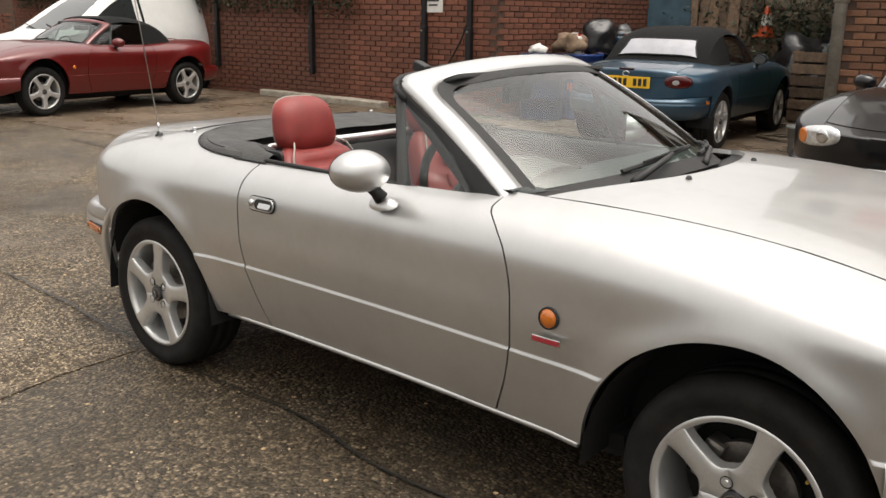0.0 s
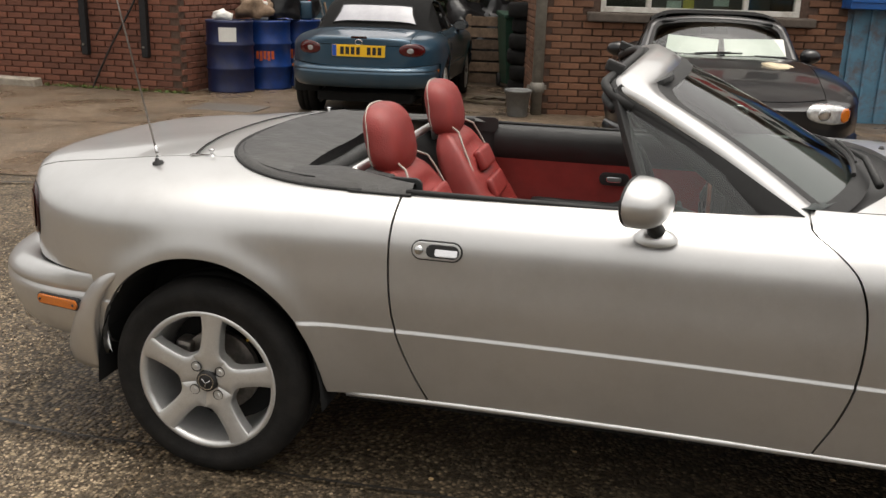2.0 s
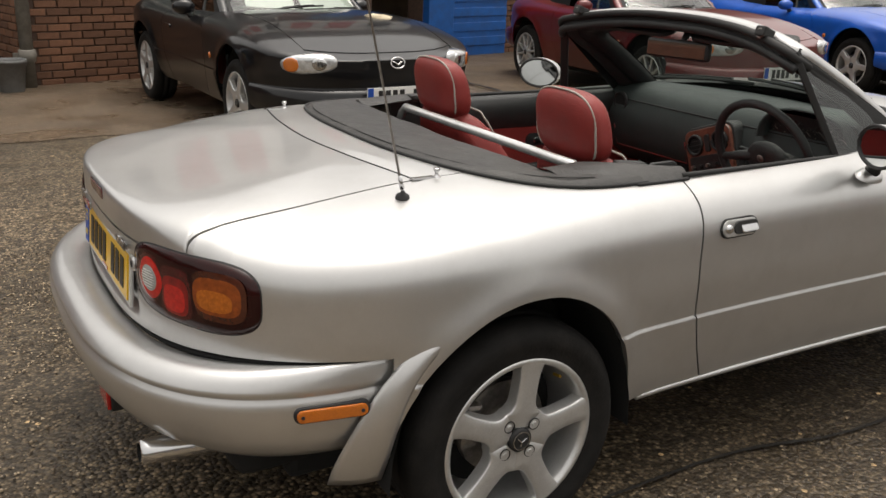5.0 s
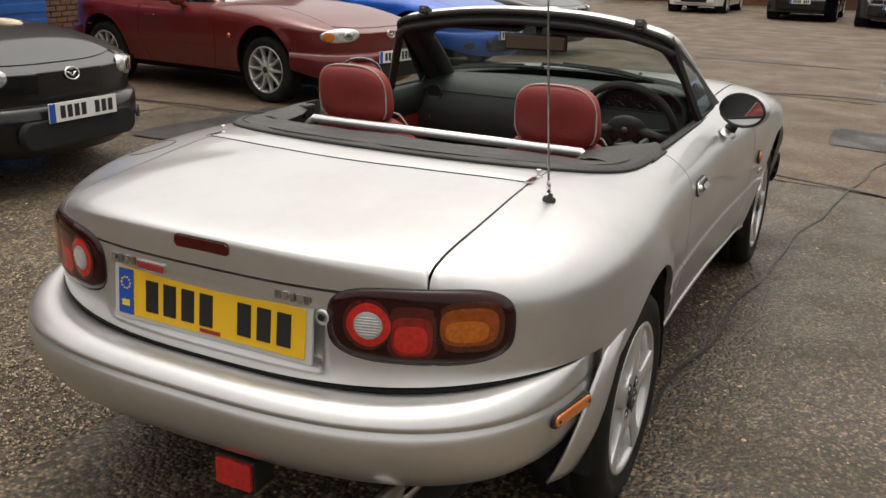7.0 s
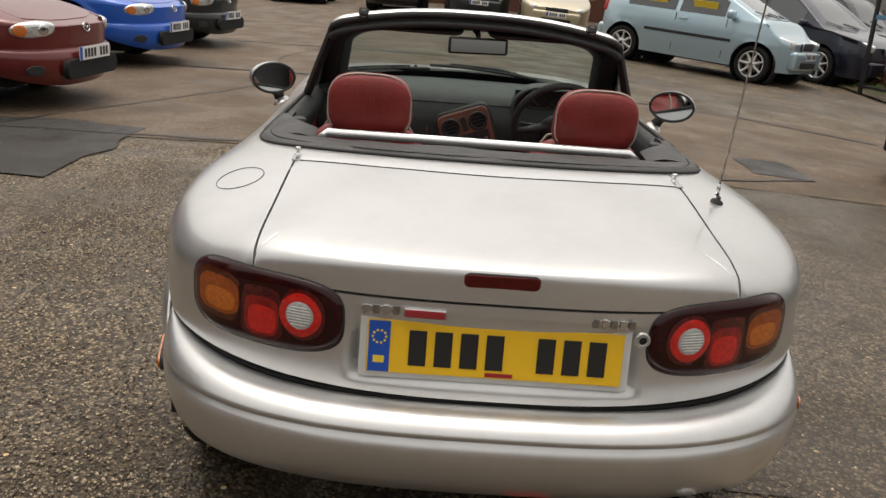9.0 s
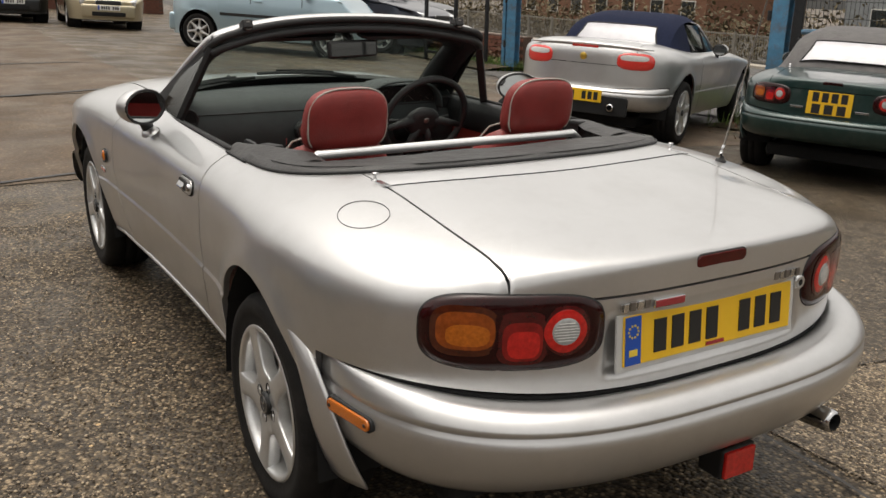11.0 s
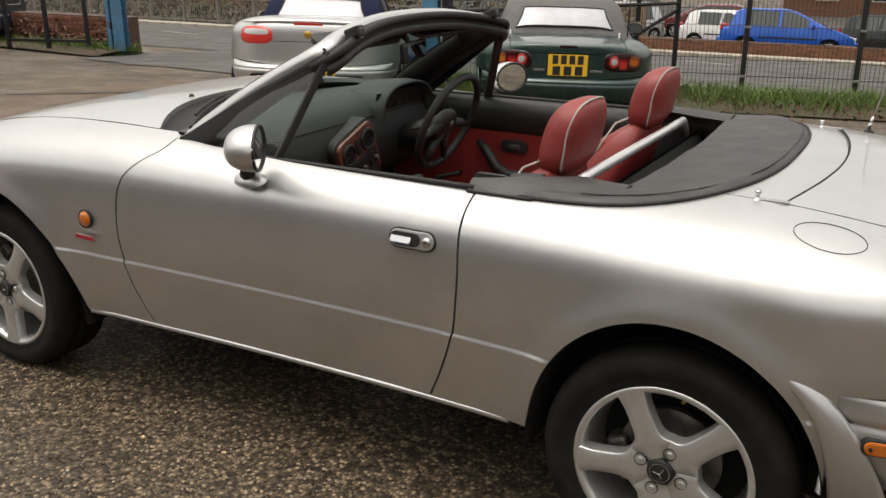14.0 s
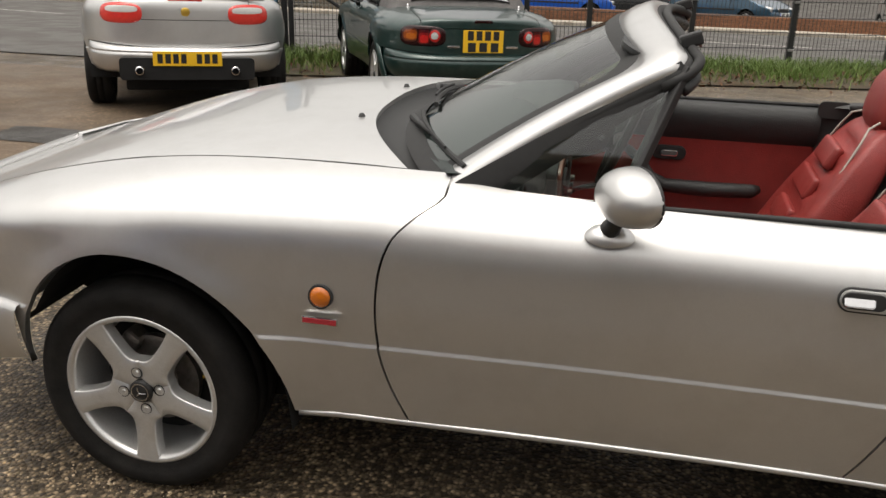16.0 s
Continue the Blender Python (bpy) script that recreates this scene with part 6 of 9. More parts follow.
def crack(points, width, label="dark crack in the concrete"):
    """A narrow dark seam along points on the ground."""
    rows = []
    pts = []
    for (xa, ya), (xb, yb) in zip(points, points[1:]):
        n = max(2, int(math.hypot(xb - xa, yb - ya) / 0.12))
        for k in range(n):
            t = k / n
            j = 0.035 * noise.noise(((xa + (xb - xa) * t) * 2.3, (ya + (yb - ya) * t) * 2.3, width * 50))
            pts.append((xa + (xb - xa) * t + j, ya + (yb - ya) * t + j))
    for a, b in zip(pts, pts[1:]):
        d = math.hypot(b[0] - a[0], b[1] - a[1])
        w = width * (0.5 + 0.7 * abs(noise.noise((a[0] * 3, a[1] * 3, 2))))
        nx, ny = -(b[1] - a[1]) / d * w, (b[0] - a[0]) / d * w
        rows.append([(a[0] - nx, a[1] - ny, ground_z(*a) + 0.0135), (a[0] + nx, a[1] + ny, ground_z(*a) + 0.0135)])
    tagged(part("ground_crack", grid_bm(rows), TAR_LINE), label, "crack", kind="structure")


crack([(4.4, -1.32), (1.7, -0.9), (-0.5, -0.73), (-3.0, -0.60), (-6.0, -0.3)], 0.009, "dark joint between two tarmac strips")
crack([(7.34, 8.0), (7.34, 0.5), (7.8, -1.2), (7.3, -3.6), (6.2, -5.1)], 0.05, "black tar joint across the yard")
crack([(3.05, 8.0), (3.1, 1.0), (3.28, -0.1), (2.95, -1.6), (3.75, -3.3)], 0.03, "dark joint between tarmac and concrete")
crack([(11.2, 10.0), (10.9, 2.0), (10.8, -1.0)], 0.06, "black tar joint across the yard")
crack([(3.1, 3.4), (6.0, 2.0), (9.0, 2.2), (13.0, 1.4)], 0.015)
crack([(-7.2, 2.1), (-4.9, 1.95), (-3.2, 2.5), (-2.6, 5.4), (-1.4, 7.6)], 0.018)
crack([(-9.0, 6.0), (-6.0, 4.6), (-4.2, 4.9), (-3.0, 4.0)], 0.014)
crack([(-4.8, 3.2), (-3.6, 3.5), (-2.9, 3.2), (-2.2, 3.9), (-1.5, 3.8)], 0.012)
PUDDLE = mat("standing_water", (0.035, 0.028, 0.02), 0.03, noise_scale=3, amount=0.1, spec=0.6)


def puddle(x, y, rx, ry, seed):
    bm = bmesh.new()
    pts = []
    for k in range(40):
        a = 2 * math.pi * k / 40
        r = 1 + 0.35 * noise.noise((math.cos(a) * 1.6 + seed, math.sin(a) * 1.6, seed))
        pts.append(bm.verts.new((x + rx * r * math.cos(a), y + ry * r * math.sin(a), ground_z(x, y) + 0.0125)))
    bm.faces.new(pts)
    tagged(part("puddle", bm, PUDDLE), "shallow brown puddle on the yard", "puddle", kind="structure")


puddle(-2.95, 2.05, 0.17, 0.22, 3)
cover = part("manhole_cover", turn(box_bm(0.75, 0.5, 0.012, 0.004), pose(-4.49, 6.26, ground_z(0, 6.26) + 0.010)), STEEL)
tagged(cover, "rusty rectangular drain cover in the concrete", "drain cover", kind="structure")

# ---- brick walls ----
BRICK = mat("red_brick", (0.175, 0.064, 0.037), 0.8, noise_scale=9, amount=0.3, bump=0.5, bump_scale=90, island=0.28, dirt=(0.10, 0.05, 0.035), dirt_scale=1.3, dirt_amount=0.6)
BROWN_BRICK = mat("brown_stock_brick", (0.185, 0.085, 0.045), 0.8, noise_scale=9, amount=0.3, bump=0.5, bump_scale=90, island=0.3, dirt=(0.10, 0.055, 0.035), dirt_scale=1.5, dirt_amount=0.6)
MORTAR = mat("dirty_mortar", (0.085, 0.052, 0.037), 0.9, noise_scale=30, amount=0.3)


def brick_data(material, w=0.213, h=0.064, d=0.03):
    out = []
    for k in range(3):
        bm = box_bm(w - 0.002 * k, d, h - 0.001 * k, 0.004, segments=1)
        me = bpy.data.meshes.new("brick")
        bm.to_mesh(me)
        bm.free()
        me.materials.append(material)
        out.append(me)
    return out


def brick_wall(name, m, length, height, seen, material, label, thickness=0.3, holes=(), near=(0, 4), base=0.0):
    """A wall whose face (towards -y) carries real bricks up to the height that is seen; holes are (x0, x1, z0, z1) right through it."""
    wall = new(name)
    wall.matrix_world = m
    tagged(wall, label, "wall", kind="structure")
    xs = sorted({0.0, length, *[h[0] for h in holes], *[h[1] for h in holes]})
    core = None
    for a, b in zip(xs, xs[1:]):
        zs = [(0.0, height)]
        for h in holes:
            if h[0] <= a + 1e-6 and b <= h[1] + 1e-6:
                zs = [p for z0, z1 in zs for p in ((z0, min(z1, h[2])), (max(z0, h[3]), z1)) if p[1] - p[0] > 1e-3]
        for z0, z1 in zs:
            bx = box_bm(b - a, thickness, z1 - z0, 0, ((a + b) / 2, thickness / 2 + 0.012, (z0 + z1) / 2))
            core = bx if core is None else merge(core, bx)
    part("mortar_core", core, MORTAR, wall)
    data = brick_data(material)
    count, rest = 0, bmesh.new()
    for r in range(int(seen / 0.075)):
        z = base + 0.0375 + r * 0.075
        off = 0.1125 * (r % 2)
        for c in range(int(length / 0.225) + 1):
            x = c * 0.225 + off
            if x + 0.11 > length or x < 0.11 or any(h[0] - 0.1 < x < h[1] + 0.1 and h[2] - 0.03 < z < h[3] + 0.03 for h in holes):
                continue
            dy = 0.002 + 0.003 * noise.noise((x * 7, z * 7, 1))
            if near[0] < x < near[1] and count < 290:
                ob = new("brick", data[(c + r) % 3])
                ob.parent = wall
                ob.location = (x, dy, z)
                count += 1
            else:
                w, h2 = 0.213 / 2, 0.032
                vs = [rest.verts.new((x + sx * (w - (0.004 if y < 0 else 0)), dy + y, z + sz * (h2 - (0.004 if y < 0 else 0)))) for y in (-0.015, 0.013) for sx, sz in ((-1, -1), (1, -1), (1, 1), (-1, 1))]
                rest.faces.new(vs[:4])
                for k in range(4):
                    rest.faces.new((vs[k], vs[(k + 1) % 4], vs[4 + (k + 1) % 4], vs[4 + k]))
    if len(rest.verts):
        tagged(part("brickwork", rest, material, wall), kind="stuff")
    return wall


# ---- further cars ----
def nose_place(shape, y, z, out=0.0):
    """A place on the skin of the car's front."""
    def skin(yy, zz):
        w, pn = curve_at(shape.wt, shape.fa), shape.plan_n
        sc = 1.0
        if zz > shape.zs:
            h = min(0.985, (zz - shape.zs) / max(0.05, curve_at(shape.ct, shape.nose - 0.25) - shape.zs))
            sc = (1 - h**3.6) ** (1 / 3.6)
        f = max(0.0, 1 - min(0.999, abs(yy) / (w * sc)) ** pn) ** (1 / pn)
        return shape.fa + (shape.nose - shape.fa) * f * sc
    x = skin(y, z)
    d = 0.006
    ty = Vector((skin(y + d, z) - skin(y - d, z), 2 * d, 0)).normalized()
    n = Vector((ty.y, -ty.x, 0))
    return Vector((x, y, z)) + n * out


def face_patch(fn, y0, z0, hy, hz, power, tilt, base_out, dome, name, material, parent, label=""):
    """A domed patch with a super-ellipse outline on a skin given by fn(y, z, out)."""
    bm = bmesh.new()
    rings, n = 6, 36
    vs = []
    ct, stl = math.cos(tilt), math.sin(tilt)
    for i in range(rings + 2):
        r = min(1.0, i / rings)
        ring = []
        for k in range(n):
            a = 2 * math.pi * k / n
            c, s = math.cos(a), math.sin(a)
            u = hy * r * math.copysign(abs(c) ** (2 / power), c)
            v = hz * r * math.copysign(abs(s) ** (2 / power), s)
            ring.append(bm.verts.new(fn(y0 + u * ct - v * stl, z0 + u * stl + v * ct, base_out + dome * (1 - r**4) if i <= rings else base_out - 0.012)))
        vs.append(ring)
    for ra, rb in zip(vs, vs[1:]):
        for k in range(n):
            bm.faces.new((ra[k], ra[(k + 1) % n], rb[(k + 1) % n], rb[k]))
    bmesh.ops.remove_doubles(bm, verts=bm.verts, dist=1e-5)
    return part(name, bm, material, parent, label, True)


def soft_top(car, material, window=REAR_PLASTIC):
    """A raised hood with side windows and a rear window."""
    prof = ((-1.14, 0.875), (-1.09, 0.94), (-1.0, 1.04), (-0.90, 1.115), (-0.78, 1.17), (-0.6, 1.212), (-0.4, 1.232), (-0.2, 1.232), (-0.06, 1.208))
    half = ((-1.14, 0.55), (-0.9, 0.545), (-0.6, 0.525), (-0.2, 0.525), (-0.06, 0.53))
    rows = []
    for k in range(33):
        x = -1.14 + 1.08 * k / 32
        zt, w = curve_at(prof, x), curve_at(half, x)
        zr = zt - 0.075
        row = []
        for j in range(29):
            v = -1 + 2 * j / 28
            y = w * math.copysign(abs(v) ** 0.9, v)
            z = zt - (zt - zr) * abs(v) ** 5
            row.append((x - 0.02 * abs(v) ** 3, y, z))
        rows.append(row)
    top = part("soft_top", grid_bm(rows), material, car, "raised fabric hood", True)
    for side in (1, -1):
        rear = []
        for k in range(13):
            x = -1.14 + 0.58 * k / 12
            zt, w = curve_at(prof, x), curve_at(half, x)
            rear.append([(x - 0.02, side * w, zt - 0.075), (x - 0.005, side * (w * 0.5 + 0.625 * 0.5 + 0.01), max(0.842, (zt - 0.075) * 0.5 + 0.42)), (x, side * 0.632, 0.845)])
        part("hood_side", grid_bm(rear), material, top, "", True)
        pane = [[(x, side * 0.630, 0.842), (x - 0.06, side * 0.585, 0.98), (max(-0.58, min(x - 0.1, 0.5)), side * 0.532, min(1.128, curve_at(prof, min(x - 0.1, -0.06)) - 0.075))] for x in (-0.56, -0.4, -0.2, 0.0)]
        pane += [[(0.16, side * 0.632, 0.84), (0.07, side * 0.59, 0.97), (-0.04, side * 0.535, 1.12)], [(0.34, side * 0.632, 0.838), (0.14, side * 0.59, 0.97), (-0.06, side * 0.535, 1.125)]]
        g = part("side_window", grid_bm(pane), DARK_GLASS, top, "tinted side window", True)
    # rear window over the slope
    pts = []
    for k in range(9):
        t = k / 8
        row = []
        for j in range(17):
            v = -1 + 2 * j / 16
            x = -1.098 + 0.165 * t
            w = 0.44 - 0.07 * t
            zz = curve_at(prof, x) - 0.075 * abs(v * w / 0.545) ** 5
            row.append((x - 0.010, w * v * (1 - 0.04 * (1 - abs(2 * t - 1))), zz + 0.008))
        pts.append(row)
    part("rear_window", grid_bm(pts), window, top, "hazy plastic rear window", True)
    part("window_seam", tube_bm([pts[0][j] for j in range(17)] + [r[-1] for r in pts[1:]] + [pts[-1][j] for j in range(15, -1, -1)] + [r[0] for r in pts[-2:0:-1]], 0.008, 6, True), RUBBER, top, "", True)
    return top


NC = Shape(1.165, -1.165, -1.96, 2.02, 0.67, ((-1.2, 0.835), (-0.6, 0.80), (0.0, 0.80), (0.6, 0.82), (1.2, 0.845)),
           ((-1.3, 0.93), (-0.6, 0.90), (0.4, 0.91), (0.75, 0.915), (1.15, 0.89), (1.5, 0.825), (1.8, 0.745), (2.02, 0.69)), 0.26, (0.362, 0.40), 0.31)
MGS = Shape(1.19, -1.19, -1.88, 1.95, 0.70, ((-1.2, 0.81), (-0.6, 0.79), (0.0, 0.79), (0.6, 0.80), (1.2, 0.81)),
            ((-1.3, 0.955), (-0.6, 0.90), (0.4, 0.90), (0.75, 0.89), (1.15, 0.84), (1.5, 0.77), (1.8, 0.70), (1.95, 0.65)), 0.25, (0.36, 0.385), 0.31)


def two_seater(m, shape, paint, label, group="", top=None, wheel="ten", rim=0.215, tyre=0.305, front="", rear="", mirrors=True):
    car = thing("parked_roadster", m, label, "car", group)
    body_shell(shape, car, paint)
    wheel_set(shape, car, wheel, rim, tyre, 0.80 if shape is not NA else 0.755)
    under_body(shape, car, -1.85, 1.85)
    rear_bumper(shape, car, paint)
    front_bumper(shape, car, paint)
    windscreen(car, paint)
    if mirrors:
        door_mirrors(car, paint)
    if top:
        soft_top(car, top)
    else:
        tonneau(car)
        seats(car)
    cabin(car)
    if front == "oval":
        fn = lambda y, z, o: nose_place(shape, y, z, o)
        for s in (1, -1):
            hl = face_patch(fn, s * 0.565, 0.655, 0.150, 0.062, 2.6, -0.10 * s, 0.004, 0.010, "headlamp", HEADLIGHT, car, "clear oval headlamp with amber end")
            face_patch(fn, s * 0.665, 0.645, 0.036, 0.045, 2.2, 0, 0.014, 0.004, "turn_lens", AMBER, hl)
            face_patch(fn, s * 0.52, 0.655, 0.04, 0.04, 2, 0, 0.014, 0.004, "lamp_bowl", CHROME, hl)
            face_patch(fn, s * 0.60, 0.34, 0.055, 0.04, 2, 0, 0.05, 0.0, "fog_recess", TRIM, car, "black fog lamp recess")
            part("side_repeater", turn(lathe_bm([(0.0, -0.008), (0.02, -0.006), (0.024, 0.0)], 16), pose(0.74, s * 0.842, 0.60, 0, 0, 180 if s > 0 else 0)), AMBER, car, "", True)
            part("door_handle", turn(outline_bm(rounded(0.15, 0.03, 0.014), 0.012, 0.004), pose(-0.42, s * 0.812, 0.72, 0, 0, 180 if s > 0 else 0)), paint, car)
        x = nose_place(shape, 0, 0.66).x
        bd = part("nose_badge", turn(tube_bm([(0.052 * math.cos(2 * math.pi * k / 32), 0, 0.036 * math.sin(2 * math.pi * k / 32)) for k in range(32)], 0.006, 8, True), pose(x + 0.006, 0, 0.655, -14, 0, 90)), CHROME, car, "chrome oval nose badge", True)
        part("badge_wing", turn(tube_bm([(-0.046, 0, 0.012), (-0.02, 0, 0.004), (0, 0, -0.014), (0.02, 0, 0.004), (0.046, 0, 0.012)], [0.003, 0.007, 0.007, 0.007, 0.003], 6), pose(x + 0.006, 0, 0.655, -14, 0, 90)), CHROME, bd, "", True)
        xb = nose_place(shape, 0, 0.5).x + 0.055
        part("grille_mouth", turn(outline_bm(rounded(0.86, 0.16, 0.078, 10), 0.05, 0.01), pose(xb + 0.004, 0, 0.335, 0, 0, 90)), DARK, car, "black oval grille mouth")
        plate_part(car, pose(xb + 0.016, 0, 0.455, 0, 0, 90), 0.52, 0.111, ["AAAA AAA"], WHITE_PLATE)
    if rear == "na":
        tail_lamps(shape, car)
        px = shape.rear - 0.008
        plate_part(car, pose(px - 0.004, 0, 0.645, 0, 0, -90), 0.33, 0.175, ["AAAA", "AAA"], YELLOW, 2, False)
        for y in (0.24, -0.24):
            part("boot_badge", turn(box_bm(0.10, 0.006, 0.018, 0.002), pose(px + 0.006, y, 0.60, 0, 0, -90)), CHROME, car)
        part("high_brake_lamp", turn(outline_bm(rounded(0.15, 0.034, 0.016), 0.02, 0.003), pose(shape.rear_point(0, 0.787).x - 0.001, 0, 0.789, 14, 0, -90)), LENS_SMOKE, car)
        mud_flaps(shape, car, paint)
        for s in (1, -1):
            part("deck_stud", turn(lathe_bm([(0.0, 0.03), (0.009, 0.03), (0.006, 0.012), (0.013, 0.0)], 12, "z"), pose(-1.225, s * 0.489, shape.top_z(-1.225, 0.489))), CHROME, car, "", True)
            for y in (0.15, 0.5):
                part("parking_sensor", turn(lathe_bm([(0.0, 0.004), (0.011, 0.003), (0.012, 0.0)], 12, "x"), pose(-1.985 + 0.09 * (y > 0.4), s * y, 0.47, 0, 0, 180)), STEEL, car, "", True)
        part("aerial_whip", tube_bm([(-1.15, -0.57, 0.86), (-1.17, -0.57, 1.25)], [0.006, 0.003], 6), TRIM, car, "", True)
    if rear == "nb":
        table = arc_table(shape)
        for s in (1, -1):
            lamp = lens_patch(shape, table, 0.53, 0.70, 0.140, 0.062, 2.3, s, 0.002, 0.010, "tail_lamp", LENS_DEEP, car, "rounded red tail lamp", 0.01)
            lens_patch(shape, table, 0.50, 0.695, 0.034, 0.024, 2, s, 0.0125, 0.002, "reverse_lens", LENS_GREY, lamp)
            part("side_marker", turn(box_bm(0.08, 0.01, 0.03, 0.004), pose(-1.55, s * 0.742, 0.50, 0, 0, 0)), AMBER, car)
        plate_part(car, pose(shape.rear - 0.012, 0, 0.685, 0, 0, -90), 0.52, 0.111, ["AAAA AAA"], YELLOW)
        part("high_brake_lamp", turn(outline_bm(rounded(0.16, 0.03, 0.014), 0.02, 0.003), pose(shape.rear_point(0, 0.80).x - 0.001, 0, 0.803, 14, 0, -90)), LENS_SMOKE, car)
        part("boot_badge", turn(tube_bm([(0.035 * math.cos(2 * math.pi * k / 24), 0, 0.024 * math.sin(2 * math.pi * k / 24)) for k in range(24)], 0.005, 6, True), pose(shape.rear - 0.004, 0, 0.765, 10, 0, -90)), CHROME, car, "", True)
    if rear == "mg":
        table = arc_table(shape)
        for s in (1, -1):
            lamp = lens_patch(shape, table, 0.50, 0.785, 0.175, 0.078, 3.0, s, 0.002, 0.010, "tail_lamp", LENS_BRIGHT, car, "bright red tail lamp with a clear strip", 0.012)
            lens_patch(shape, table, 0.485, 0.815, 0.13, 0.026, 3, s, 0.012, 0.002, "clear_strip", LENS_CLEAR, lamp)
        x = shape.rear - 0.105
        rc = part("bumper_recess", turn(outline_bm(rounded(1.02, 0.17, 0.03), 0.03, 0.004), pose(x + 0.0, 0, 0.375, 0, 0, -90)), DARK, car, "black recess in the rear bumper")
        plate_part(car, pose(x - 0.006, 0, 0.455, 0, 0, -90), 0.52, 0.111, ["AAAA AAA"], YELLOW, 1, False)
        for y in (0.36, -0.36):
            part("exhaust_tip", turn(lathe_bm([(0.026, 0.03), (0.034, 0.026), (0.036, -0.03)], 24, "x"), pose(x - 0.01, y, 0.365, 0, 0, 180)), CHROME, car, "", True)
        part("round_badge", turn(lathe_bm([(0.0, 0.006), (0.032, 0.005), (0.035, 0.0)], 24, "x"), pose(shape.rear_point(0, 0.80).x - 0.002, 0, 0.80, 0, 8, 180)), BADGE_GOLD, car, "small round gold badge", True)
        part("high_brake_lamp", turn(outline_bm(rounded(0.26, 0.024, 0.01), 0.02, 0.003), pose(shape.rear_point(0, 0.885).x - 0.004, 0, 0.89, 20, 0, -90)), LENS_BRIGHT, car)
        part("boot_spoiler", tube_bm([(shape.rear + 0.03 + 0.12 * (abs(v) ** 2.5), 0.62 * v, 0.915 - 0.02 * v * v) for v in [-1 + k / 10 for k in range(21)]], [0.006 + 0.012 * (1 - abs(-1 + k / 10) ** 3) for k in range(21)], 8), paint, car, "", True)
    return car


LENS_BRIGHT = mat("bright_red_lens", (0.62, 0.035, 0.025), 0.15, coat=0.8, noise_scale=60, amount=0.15)


